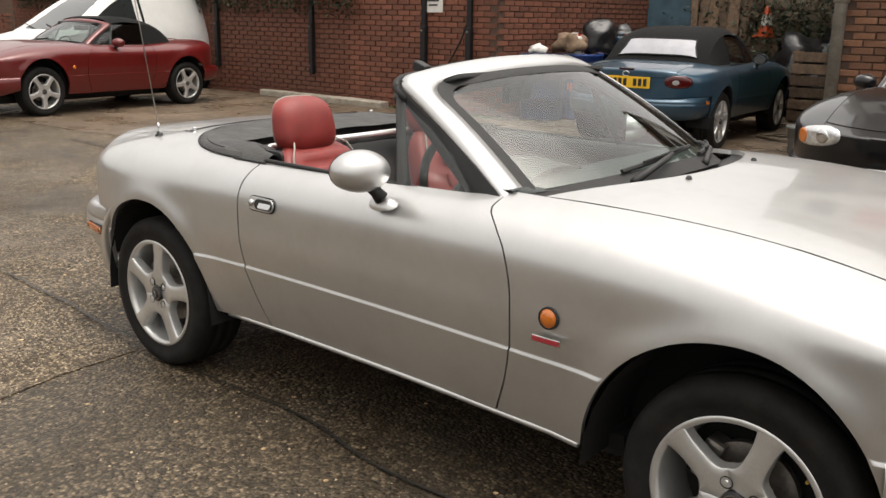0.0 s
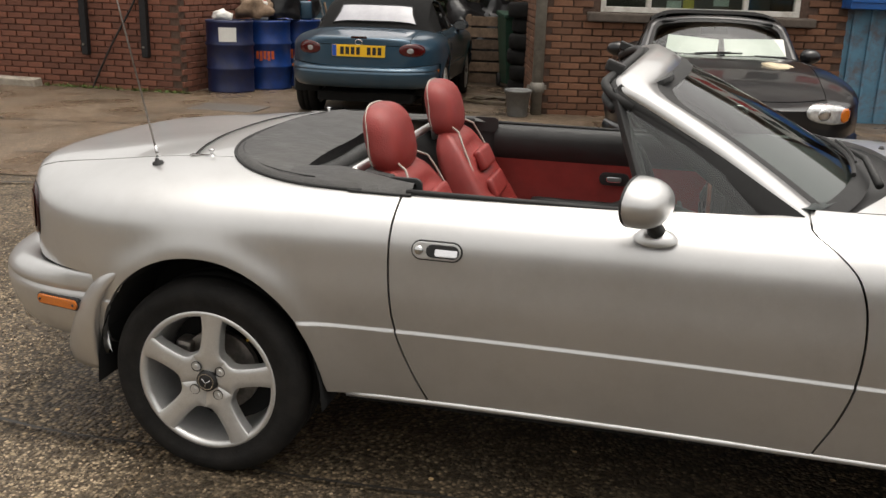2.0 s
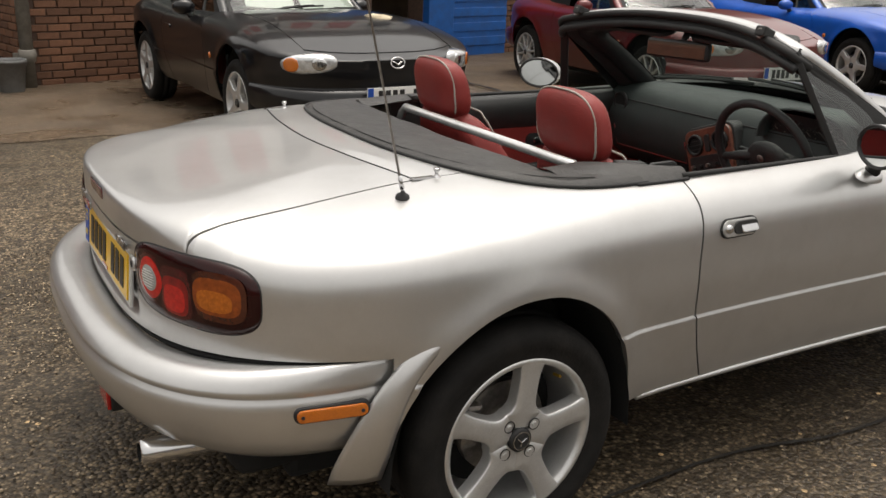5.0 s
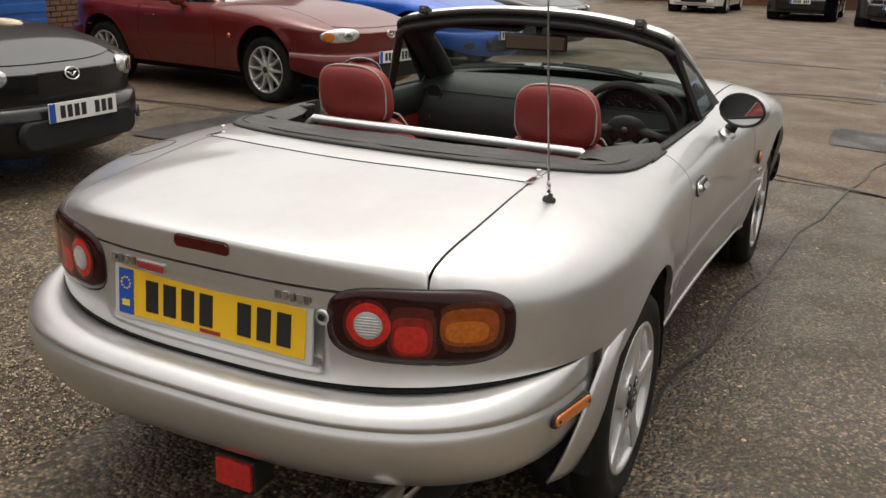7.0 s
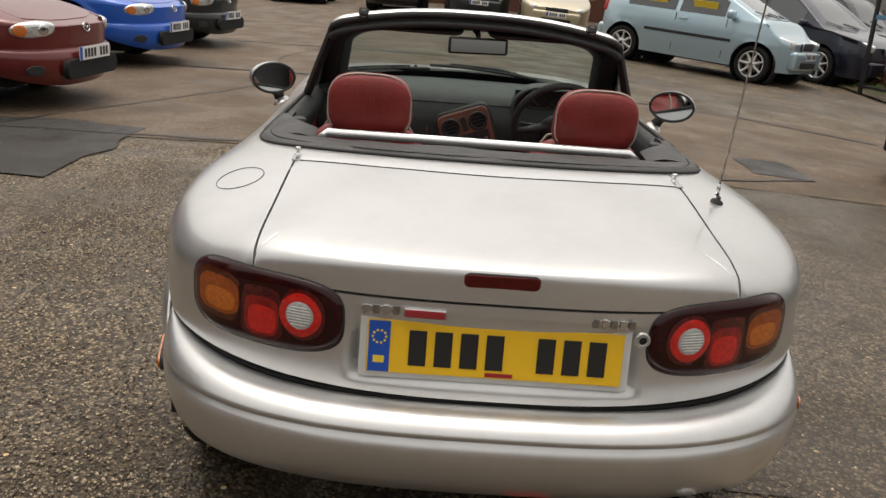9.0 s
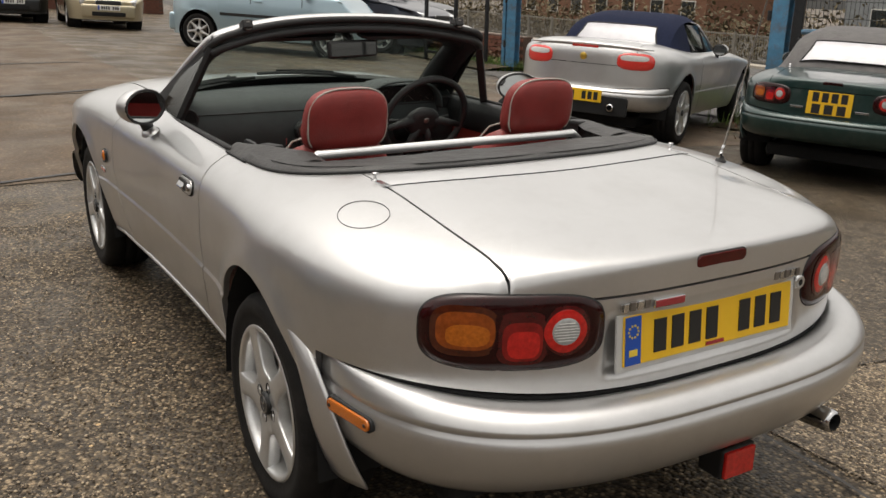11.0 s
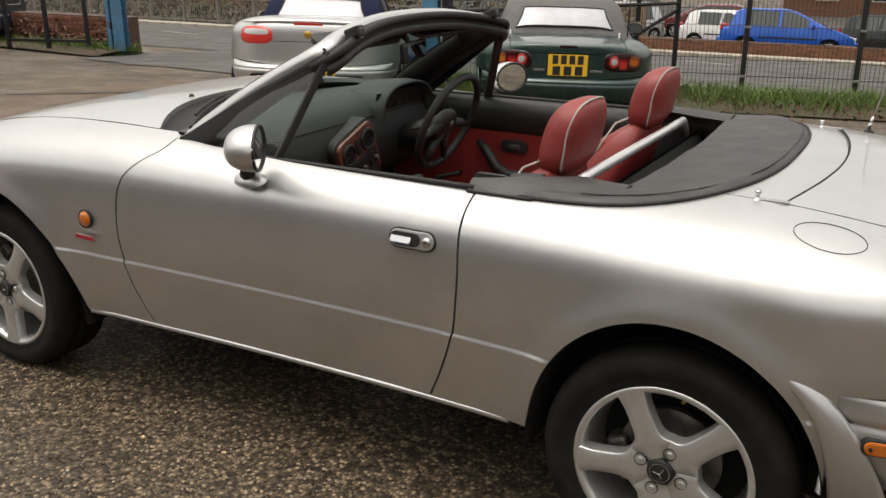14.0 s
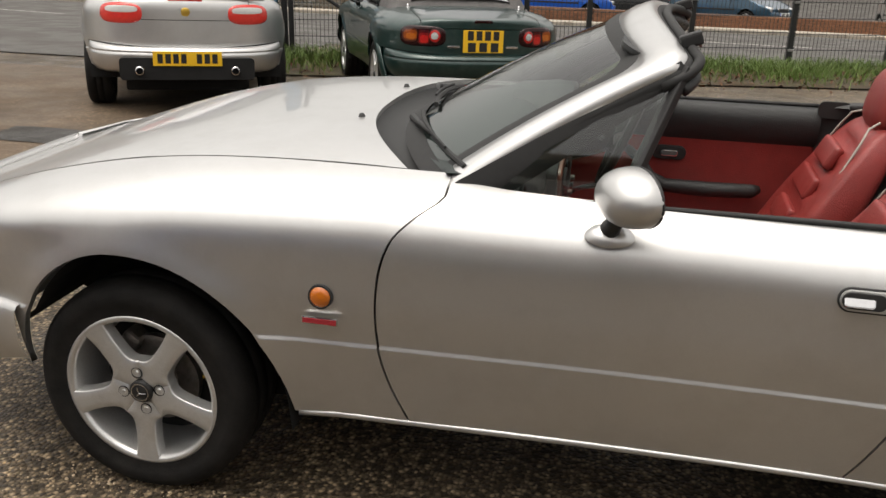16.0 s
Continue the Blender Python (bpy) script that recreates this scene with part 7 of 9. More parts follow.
def hatchback(m, label, paint, length=3.65, width=1.66, height=1.5, wheelbase=2.37, bonnet=0.95, belt=0.92, nose_z=0.72, screen=(0.55, 1.20), roof=(0.10, -1.25), tail=(-1.62, -1.72), wheel_r=0.29,
              windows=((0.62, -0.18), (-0.26, -1.15)), group="", name="parked_hatchback", rails=False, front=True, rear=True, clad=False, plate_m=WHITE_PLATE, style="seven", category="car"):
    """A closed car: body with arches, glasshouse, windows, lamps, plates and wheels."""
    car = thing(name, m, label, category, group)
    hl = length / 2
    fa = wheelbase / 2 + (length - wheelbase) * 0.02
    ra = fa - wheelbase
    hw = width / 2
    rz = ((-hl, belt - 0.02), (tail[1] + 0.02, belt + 0.02), (tail[0] + 0.02, height - 0.16), (roof[1], height - 0.02), ((roof[0] + roof[1]) / 2, height), (roof[0], height - 0.03), (screen[1] - 0.02, bonnet + 0.03), (screen[1] + 0.1, bonnet), (hl - 0.25, nose_z + 0.06), (hl, nose_z - 0.05))
    rz = tuple(sorted(rz))
    ar = wheel_r + 0.065

    def low(x):
        for xa in (fa, ra):
            d = (x - xa) / ar
            if abs(d) < 1:
                return max(0.22, wheel_r + ar * math.sqrt(1 - d * d) * 1.0)
        return 0.22

    def plan(x):
        e = max(0.0, (abs(x) - (hl - 0.75)) / 0.75)
        return hw * (1 - 0.34 * min(1, e) ** 3.0)
    xs = sorted({-hl + length * k / 44 for k in range(45)} | {xa + ar * math.cos(math.pi * k / 20) for xa in (fa, ra) for k in range(21)} | {roof[0], roof[1], screen[1], tail[0], tail[1]})
    cols = []
    for x in xs:
        w, zl, zt = plan(x), low(x), curve_at(rz, x)
        zb = min(belt, zt - 0.02)
        col = []
        for k in range(9):
            t = k / 8
            z = zl + (zb - zl) * t
            bulge = 1 - 0.05 * max(0, (0.5 - z)) / 0.3 - 0.035 * max(0, (z - 0.72)) / 0.2 + (0.012 * math.exp(-((z - 0.62) / 0.03) ** 2))
            col.append(Vector((x, w * bulge, z)))
        wr = (w * 0.965) if zt < belt + 0.06 else w * 0.965 - (zt - belt) * 0.34
        for k in range(1, 9):
            t = k / 8
            col.append(Vector((x, (w * 0.965) * (1 - t) + wr * t, zb + (zt - 0.035 - zb) * t)))
        for k in range(1, 11):
            a = math.pi / 2 * k / 10
            col.append(Vector((x, wr * math.cos(a) ** 0.5 if k < 10 else 0.0, zt - 0.035 + 0.035 * math.sin(a))))
        cols.append(col)
    panel("body", cols, paint, car, centre=True, fold=0.0)
    for sgn, x in ((1, hl), (-1, -hl)):
        c = cols[-1] if sgn > 0 else cols[0]
        bm = bmesh.new()
        pts = [bm.verts.new((p.x, p.y, p.z)) for p in c] + [bm.verts.new((p.x, -p.y, p.z)) for p in c[:-1][::-1]]
        bm.faces.new(pts if sgn < 0 else pts[::-1])
        part("end_panel", bm, paint, car)
        bw = plan(x)
        part("bumper", turn(box_bm(0.16, bw * 2 + 0.06, 0.30, 0.06, segments=4), pose(x + 0.0 * sgn, 0, 0.42)), paint, car, "", True)
        part("lower_grille", turn(box_bm(0.03, bw * 1.3, 0.10, 0.02), pose(x + 0.075 * sgn, 0, 0.36)), DARK, car)
        plate_part(car, pose(x + 0.10 * sgn, 0, 0.50, 0, 0, 90 * sgn), 0.50, 0.11, ["AAAA AAA"], WHITE_PLATE if sgn > 0 else YELLOW)
        for s in (1, -1):
            if sgn > 0:
                lp = part("headlamp", turn(box_bm(0.30, 0.13, 0.15, 0.05, segments=3), pose(x - 0.13, s * (bw * 1.04), nose_z - 0.07, 0, 12, -s * 28)), HEADLIGHT, car, "clear headlamp", True)
            else:
                lp = part("tail_lamp", turn(box_bm(0.16, 0.12, 0.22, 0.05, segments=3), pose(x + 0.08, s * (bw * 1.02), belt - 0.05, 0, 8, s * 20)), LENS_RED, car, "red tail lamp", True)
    part("grille", turn(box_bm(0.05, plan(hl) * 0.95, 0.12, 0.03, segments=2), pose(hl + 0.01, 0, nose_z - 0.10)), TRIM, car, "dark grille with bright edge", True)
    part("grille_trim", turn(tube_bm([(0, y, z) for y, z in rounded(plan(hl) * 0.97, 0.13, 0.04)], 0.009, 6, True), pose(hl + 0.035, 0, nose_z - 0.10)), CHROME, car, "", True)
    # side windows, screens
    for s in (1, -1):
        for x0, x1 in windows:
            def top_at(x):
                return min(curve_at(rz, x) - 0.075, height - 0.09)
            pane = []
            for k in range(9):
                x = x0 + (x1 - x0) * k / 8
                zt = max(belt + 0.03, top_at(x))
                zfull = curve_at(rz, x) - 0.035
                row = []
                for j in range(4):
                    z = belt + 0.02 + (zt - belt - 0.02) * j / 3
                    t = (z - belt) / max(0.05, zfull - belt)
                    w = plan(x) * 0.965
                    wr = w - (curve_at(rz, x) - belt) * 0.34
                    row.append((x, s * (w * (1 - t) + wr * t + 0.006), z))
                pane.append(row)
            part("side_window", grid_bm(pane), WINDOW_DARK, car, "dark side window", True)
        part("door_mirror", turn(box_bm(0.11, 0.20, 0.14, 0.05, segments=3), pose(screen[0] + 0.22, s * (hw + 0.07), belt + 0.07)), TRIM if clad else paint, car, "", True)
        part("rub_strip", turn(box_bm(wheelbase - 2 * ar - 0.1, 0.02, 0.05, 0.008), pose((fa + ra) / 2, s * (hw * 0.995 + 0.004), 0.60)), TRIM, car)
        for xd in (0.5 * (windows[0][1] + windows[1][0]), windows[0][0] + 0.06):
            part("door_gap", turn(box_bm(0.008, 0.006, belt - 0.32), pose(xd, s * (hw * 0.985), (belt + 0.30) / 2)), DARK, car)
        part("door_handle", turn(box_bm(0.14, 0.03, 0.03, 0.01), pose(windows[0][1] + 0.10, s * hw * 0.99, belt - 0.09)), paint, car)
    for (xa, xb) in (((screen[0] + 0.02 if False else roof[0] + 0.06), screen[1] - 0.06), (roof[1] - 0.04, tail[1] + 0.03)):
        pane = []
        for k in range(7):
            x = xa + (xb - xa) * k / 6
            zt = curve_at(rz, x)
            w = (plan(x) * 0.965 - (zt - belt) * 0.34) * 0.90
            pane.append([(x, w * v, zt + 0.006 - 0.035 * abs(v) ** 3 * 0.6) for v in (-1, -0.6, -0.2, 0.2, 0.6, 1)])
        part("screen", grid_bm(pane), WINDOW_DARK, car, "glass screen", True)
    for y in (0.3, -0.25):
        part("wiper", tube_bm([(screen[1] - 0.05, y, curve_at(rz, screen[1] - 0.05) + 0.02), (screen[1] - 0.16, y - 0.4, curve_at(rz, screen[1] - 0.16) + 0.02)], 0.008, 5), TRIM, car)
    sh = Shape(fa, ra, -hl, hl, 0.66, ((-1, hw), (1, hw)), ((-1, 1), (1, 1)), 0.22, (ar, ar), wheel_r)
    wheel_set(sh, car, style, wheel_r * 0.70, wheel_r, hw - 0.03, 0.18, detail=0)
    part("underside", turn(box_bm(length - 0.5, width - 0.42, 0.16, 0.03), pose(0, 0, 0.27)), DARK, car)
    for xa in (fa, ra):
        part("arch_liner", turn(lathe_bm([(ar + 0.004, -hw + 0.05), (ar + 0.004, -hw + 0.32), (0.03, -hw + 0.32)], 24), pose(xa, 0, wheel_r)), DARK, car)
        part("arch_liner", turn(lathe_bm([(0.03, hw - 0.32), (ar + 0.004, hw - 0.32), (ar + 0.004, hw - 0.05)], 24), pose(xa, 0, wheel_r)), DARK, car)
    return car


WINDOW_DARK = mat("dark_car_window", (0.02, 0.025, 0.025), 0.05, coat=1.0, noise_scale=2, amount=0.3)


def place(x, y, rz, size=1.0):
    # stands square on the falling ground
    slope = math.degrees(math.atan2(ground_z(x, y + 0.5) - ground_z(x, y - 0.5), 1.0))
    return pose(x, y, ground_z(x, y), slope, 0, 0) @ pose(0, 0, 0, 0, 0, rz) @ Matrix.Scale(size, 4)


# ---- north side: yard wall, alley, brick building ----
GZ = ground_z(0, 9)
IRON = mat("black_iron", (0.012, 0.012, 0.013), 0.6, 0.3, noise_scale=30, amount=0.4, bump=0.2, bump_scale=120)
BLUE_DRUM = mat("blue_drum_steel", (0.008, 0.042, 0.20), 0.4, 0.2, noise_scale=6, amount=0.3, dirt=(0.04, 0.04, 0.06), dirt_scale=4, dirt_amount=0.5)
NAVY_DRUM = mat("navy_drum_steel", (0.010, 0.018, 0.07), 0.45, 0.2, noise_scale=6, amount=0.3, dirt=(0.04, 0.035, 0.04), dirt_scale=4, dirt_amount=0.5)
PAPER = mat("white_paper", (0.68, 0.67, 0.63), 0.7, noise_scale=9, amount=0.08)
ORANGE = mat("orange_print", (0.55, 0.10, 0.02), 0.5, noise_scale=30, amount=0.3)
CONE_ORANGE = mat("cone_plastic", (0.62, 0.09, 0.02), 0.45, noise_scale=20, amount=0.2)
OLD_WOOD = mat("weathered_wood", (0.17, 0.115, 0.075), 0.85, noise_scale=14, amount=0.4, bump=0.4, bump_scale=60, island=0.35)
GREY_PLASTIC = mat("grey_plastic", (0.16, 0.16, 0.155), 0.5, noise_scale=15, amount=0.2)
GALV = mat("galvanised_steel", (0.30, 0.30, 0.29), 0.45, 0.7, noise_scale=18, amount=0.35)
STONE = mat("rubble_stone", (0.22, 0.175, 0.125), 0.9, noise_scale=8, amount=0.35, bump=0.6, bump_scale=30, island=0.35, dirt=(0.07, 0.06, 0.04), dirt_scale=4, dirt_amount=0.6)
KERB = mat("pale_kerb_stone", (0.38, 0.34, 0.28), 0.85, noise_scale=12, amount=0.2, bump=0.3, bump_scale=60, dirt=(0.12, 0.10, 0.07), dirt_scale=5, dirt_amount=0.6)
LEAF = mat("dark_green_leaf", (0.022, 0.036, 0.014), 0.6, noise_scale=3, amount=0.5)
GRASS = mat("rough_grass", (0.085, 0.135, 0.022), 0.65, noise_scale=1.2, amount=0.5)
DEAD = mat("dead_leaf", (0.095, 0.046, 0.020), 0.8, noise_scale=20, amount=0.5)
FRAME_WHITE = mat("flaking_white_paint", (0.62, 0.60, 0.55), 0.55, noise_scale=10, amount=0.1, dirt=(0.25, 0.2, 0.15), dirt_scale=9, dirt_amount=0.6)
SILL = mat("dirty_stone_sill", (0.10, 0.08, 0.065), 0.85, noise_scale=10, amount=0.3)
BLUE_DOOR = mat("flaking_blue_steel", (0.11, 0.25, 0.36), 0.55, noise_scale=4, amount=0.25, dirt=(0.14, 0.075, 0.045), dirt_scale=3.5, dirt_amount=0.85)
BLUE_POST = mat("bright_blue_gloss", (0.012, 0.10, 0.36), 0.4, noise_scale=6, amount=0.15, dirt=(0.03, 0.05, 0.09), dirt_scale=5, dirt_amount=0.4)
POST_FADED = mat("faded_blue_post", (0.055, 0.18, 0.30), 0.6, noise_scale=6, amount=0.25, dirt=(0.10, 0.065, 0.045), dirt_scale=5, dirt_amount=0.7)
CAST = mat("grey_cast_iron_paint", (0.21, 0.195, 0.165), 0.65, noise_scale=10, amount=0.25, dirt=(0.10, 0.08, 0.06), dirt_scale=6, dirt_amount=0.5)
PLASTER = mat("dingy_plaster", (0.20, 0.15, 0.10), 0.9, noise_scale=2, amount=0.3)
CREAM = mat("cream_cloth", (0.55, 0.47, 0.33), 0.9, noise_scale=18, amount=0.15, bump=0.4, bump_scale=90)
BAG = mat("black_refuse_bag", (0.012, 0.012, 0.013), 0.3, noise_scale=7, amount=0.3, bump=0.8, bump_scale=14)
BIN_GREEN = mat("green_bin_plastic", (0.015, 0.05, 0.03), 0.5, noise_scale=6, amount=0.3)
RED_STEEL = mat("red_extinguisher_paint", (0.45, 0.02, 0.015), 0.3, coat=0.6, noise_scale=9, amount=0.1)
HOSE = mat("dull_hose", (0.10, 0.075, 0.045), 0.6, noise_scale=20, amount=0.3)
BOARD_BLUE = mat("blue_grey_board", (0.06, 0.115, 0.15), 0.6, noise_scale=4, amount=0.3)
PINK = mat("pink_paper", (0.62, 0.30, 0.46), 0.7)
GREEN_PAPER = mat("pale_green_paper", (0.50, 0.62, 0.55), 0.7)


def leaf_stuff(name, label, material, spots, size, seed, category="foliage", up=0.0):
    """Many small folded leaves; spots is a function of a random source that gives a place."""
    rnd = random.Random(seed)
    verts, faces = [], []
    for p in spots(rnd):
        a, b = rnd.uniform(0, 6.28), rnd.uniform(-1.2, 1.2)
        s = size * rnd.uniform(0.5, 1.3)
        d = Vector((math.cos(a) * math.cos(b), math.sin(a) * math.cos(b), math.sin(b) + up)).normalized() * s
        w = Vector((-d.y, d.x, rnd.uniform(-0.5, 0.5) * s)) * 0.35
        p = Vector(p)
        k = len(verts)
        verts += [p, p + d * 0.5 + w, p + d, p + d * 0.5 - w + Vector((0, 0, s * 0.12))]
        faces += [(k, k + 1, k + 2), (k, k + 2, k + 3)]
    ob = mesh_object(name, verts, faces, material, smooth=False)
    return tagged(ob, label, category, kind="stuff")


yard_wall = brick_wall("wall_north", pose(-19.45, 7.3, GZ), 13.85, 3.2, 2.1, BRICK, "dirty red brick yard wall with black iron straps", 0.25, near=(11.0, 13.7))
brick_wall("wall_alley", pose(-5.6, 7.3, GZ, 0, 0, 90), 4.9, 3.2, 1.9, BRICK, "red brick return wall beside the alley", 0.3, near=(0, 2.4))
for x in (-11.7, -9.24, -6.87, -6.05):
    st = thing("wall_bracket", pose(x, 7.285, GZ), "black iron strap bolted to the brick wall", "bracket", "wall brackets")
    part("strap", turn(box_bm(0.075, 0.05, 2.4, 0.006), pose(0, -0.03, 1.62)), IRON, st)
    part("foot", turn(box_bm(0.085, 0.075, 0.78, 0.008), pose(0.01, -0.045, 0.82)), IRON, st)
    for z in (0.55, 1.15, 1.6):
        part("bolt", turn(lathe_bm([(0.0, -0.014), (0.014, -0.012), (0.016, 0.0)], 8), pose(0, -0.08, z)), STEEL, st)
sg = thing("wall_sign", pose(-6.72, 7.27, GZ + 1.55), "small white notice fixed to the brick wall", "sign")
part("board", outline_bm(rounded(0.34, 0.30, 0.01, 2), 0.012, 0.002), PAPER, sg)
for k in range(3):
    part("text_line", turn(box_bm(0.26 - 0.05 * k, 0.003, 0.022), pose(0, -0.002, 0.07 - 0.06 * k)), INK, sg)
cable = part("cable", tube_bm([(-6.07 - 0.8 * t, 7.25, 1.3 - 1.45 * t**0.7 + 0.15 * math.sin(3.1 * t)) for t in [k / 16 for k in range(17)]], 0.012, 6), RUBBER, None, "", True)
tagged(cable, "black cable hanging down the brick wall", "cable")
for k, x in enumerate((-9.86, -8.9, -7.95)):
    kb = part("kerb_stone", turn(box_bm(0.98, 0.16, 0.11, 0.02), pose(x, 7.14 - 0.02 * k, GZ + 0.06, 3 * k, 0, -1.5 * k)), KERB)
    tagged(kb, "loose pale kerb stone lying along the wall", "kerb stone", "kerb stones")
leaf_stuff("hedge", "dark green creeper hanging over the yard wall", LEAF, lambda r: ((r.uniform(-19, -8.15), 7.25 - abs(r.gauss(0, 0.07)), GZ + 1.42 + abs(r.gauss(0, 0.6)) + 0.1 * math.sin(r.random() * 40)) for _ in range(9000)), 0.07, 5)
leaf_stuff("weeds", "thin weeds and moss along the wall base", GRASS, lambda r: ((r.uniform(-7.5, -5.5), 7.27 - abs(r.gauss(0, 0.05)), GZ + 0.01) for _ in range(500)), 0.05, 6, "weeds", 0.8)


def drum(x, y, rz, material, label):
    d = thing("oil_drum", pose(x, y, ground_z(x, y), 0, 0, rz), label, "drum", "oil drums")
    r = 0.29
    prof = [(0, 0.01), (r - 0.01, 0.01), (r, 0.0), (r, 0.03), (r - 0.004, 0.04)]
    for zc in (0.30, 0.59):
        prof += [(r - 0.004, zc - 0.03), (r + 0.012, zc - 0.008), (r + 0.012, zc + 0.008), (r - 0.004, zc + 0.03)]
    prof += [(r - 0.004, 0.84), (r + 0.004, 0.85), (r + 0.004, 0.88), (r - 0.012, 0.88), (r - 0.014, 0.86), (0, 0.86)]
    part("shell", lathe_bm(prof, 40, "z"), material, d, "", True)
    for bx, br in ((0.17, 0.032), (-0.2, 0.02)):
        part("bung", turn(lathe_bm([(0, 0.02), (br, 0.018), (br + 0.004, 0.0)], 16, "z"), pose(bx, 0, 0.861)), STEEL, d)
    return d


def bent_label(parent, a0, w, z0, z1, r, material, name="label"):
    rows = [[(r * math.sin(a0 + w * (k / 6 - 0.5)), -r * math.cos(a0 + w * (k / 6 - 0.5)), z) for z in (z0, z1)] for k in range(7)]
    return part(name, grid_bm(rows), material, parent)


d1 = drum(-5.2, 7.80, 0, NAVY_DRUM, "navy steel oil drum with a white label")
bent_label(d1, 0.35, 0.75, 0.63, 0.80, 0.290, PAPER)
for dx, dy, nm in ((-4.93, 8.36, 0), (-4.75, 8.95, 1)):
    d2 = drum(dx, dy, 0, BLUE_DRUM, "bright blue steel oil drum with orange print")
    for k in range(5):
        bent_label(d2, 0.25 + 0.17 * (k - 2), 0.12, 0.40 - 0.02 * (k % 2), 0.50, 0.2905, ORANGE, "print")
# rubbish heaped on the drums
rnd = random.Random(4)


def crumpled(name, x, y, z, s, material, label, category, seed, flat=0.6):
    bm = bmesh.new()
    bmesh.ops.create_icosphere(bm, subdivisions=3, radius=1)
    for v in bm.verts:
        k = 1 + 0.45 * noise.noise(v.co * 1.7 + Vector((seed, 0, 0))) + 0.15 * noise.noise(v.co * 5 + Vector((0, seed, 0)))
        v.co = Vector((v.co.x * s * k, v.co.y * s * k, max(-0.55, v.co.z) * s * flat * k))
    low = min(v.co.z for v in bm.verts)
    turn(bm, pose(x, y, z - low))
    return tagged(part(name, bm, material, None, "", True), label, category)


crumpled("plastic_bottle_heap", -5.3, 7.8, GZ + 0.88, 0.12, PAPER, "crumpled white plastic container on a drum", "container", 1)
crumpled("cardboard", -5.05, 8.25, GZ + 0.88, 0.24, OLD_WOOD, "crumpled brown cardboard on the drums", "cardboard", 2, 0.7)
crumpled("refuse_bag", -4.85, 8.6, GZ + 0.88, 0.26, BAG, "black refuse bag heaped on the drums", "bag", 3, 1.0)
crumpled("refuse_bag", -4.7, 9.0, GZ + 0.88, 0.20, BAG, "black refuse bag beside blue cans", "bag", 4, 1.1)
for x, y, z, m_, c in ((-4.6, 8.85, 0.88, BLUE_PAINT, "blue"), (-4.85, 9.05, 0.88, GREEN_PAPER, "pale green"), (-4.95, 8.2, 0.88, PAPER, "white")):
    cn = thing("oil_can", pose(x, y, GZ + z, 0, 0, rnd.uniform(0, 90)), c + " plastic oil can standing on a drum", "can", "oil cans")
    part("body", turn(box_bm(0.17, 0.10, 0.24, 0.03, segments=3), pose(0, 0, 0.12)), m_, cn, "", True)
    part("cap", turn(lathe_bm([(0, 0.03), (0.02, 0.03), (0.022, 0)], 14, "z"), pose(0.05, 0, 0.24)), RED_STEEL, cn)
    part("handle", tube_bm([(-0.07, 0, 0.22), (-0.05, 0, 0.28), (0.02, 0, 0.28), (0.02, 0, 0.235)], 0.012, 6), m_, cn)
jc = thing("jerry_can", pose(-4.42, 8.45, GZ, 0, 0, 8), "grey plastic jerry can with a red mark", "can")
part("body", turn(box_bm(0.34, 0.24, 0.46, 0.05, segments=3), pose(0, 0, 0.23)), GREY_PLASTIC, jc, "", True)
part("handle", tube_bm([(-0.12, 0, 0.44), (-0.1, 0, 0.52), (0.08, 0, 0.52), (0.1, 0, 0.44)], 0.018, 8), GREY_PLASTIC, jc, "", True)
part("cap", turn(lathe_bm([(0, 0.05), (0.035, 0.045), (0.04, 0)], 16, "z"), pose(0.13, 0, 0.45)), TRIM, jc)
part("mark", turn(box_bm(0.16, 0.004, 0.1), pose(0.02, -0.121, 0.2)), RED_STEEL, jc)
for x, y, n in ((-4.35, 9.35, 4),):
    bn = thing("metal_bin", pose(x, y, GZ), "dented galvanised round bin full of scrap", "bin")
    part("body", lathe_bm([(0, 0.0), (0.27, 0.0), (0.275, 0.03)] + [(0.275 + 0.012 * (k % 2) + 0.02 * k / 16, 0.06 + k * 0.05) for k in range(16)] + [(0.31, 0.88), (0.29, 0.86), (0.28, 0.5), (0, 0.5)], 32, "z"), GALV, bn, "", True)
    for k in range(5):
        part("scrap", tube_bm([(0.1 * math.cos(k * 1.3), 0.1 * math.sin(k * 1.3), 0.6), (0.25 * math.cos(k * 1.3), 0.25 * math.sin(k * 1.3), 1.02 + 0.04 * k)], 0.016, 6), GALV if k % 2 else OLD_WOOD, bn)

# rubble wall at the end of the alley
rub = thing("wall_rubble", pose(-8.2, 11.7, GZ), "rough rubble stone wall overgrown with ivy", "wall", kind="structure")
part("mortar_core", turn(box_bm(8.4, 0.4, 3.0), pose(4.2, 0.25, 1.5)), MORTAR, rub)
stones = []
for k in range(6):
    bm = box_bm(1, 1, 1, 0.18, segments=2)
    for v in bm.verts:
        v.co *= 1 + 0.22 * noise.noise(v.co * 2.1 + Vector((k * 7, 0, 0)))
    me = bpy.data.meshes.new("stone")
    bm.to_mesh(me)
    bm.free()
    me.materials.append(STONE)
    stones.append(me)
rnd = random.Random(11)
z = 0.45
while z < 2.1:
    h = rnd.uniform(0.13, 0.2)
    x = rnd.uniform(0, 0.2)
    while x < 8.2:
        w = rnd.uniform(0.18, 0.46)
        ob = new("stone", stones[rnd.randrange(6)])
        ob.parent = rub
        ob.location, ob.scale = (x + w / 2, 0.04 + rnd.uniform(-0.02, 0.02), z + h / 2), (w * 0.97, 0.2, h * 0.96)
        ob.rotation_euler = (0, rnd.uniform(-0.06, 0.06), 0)
        x += w
    z += h
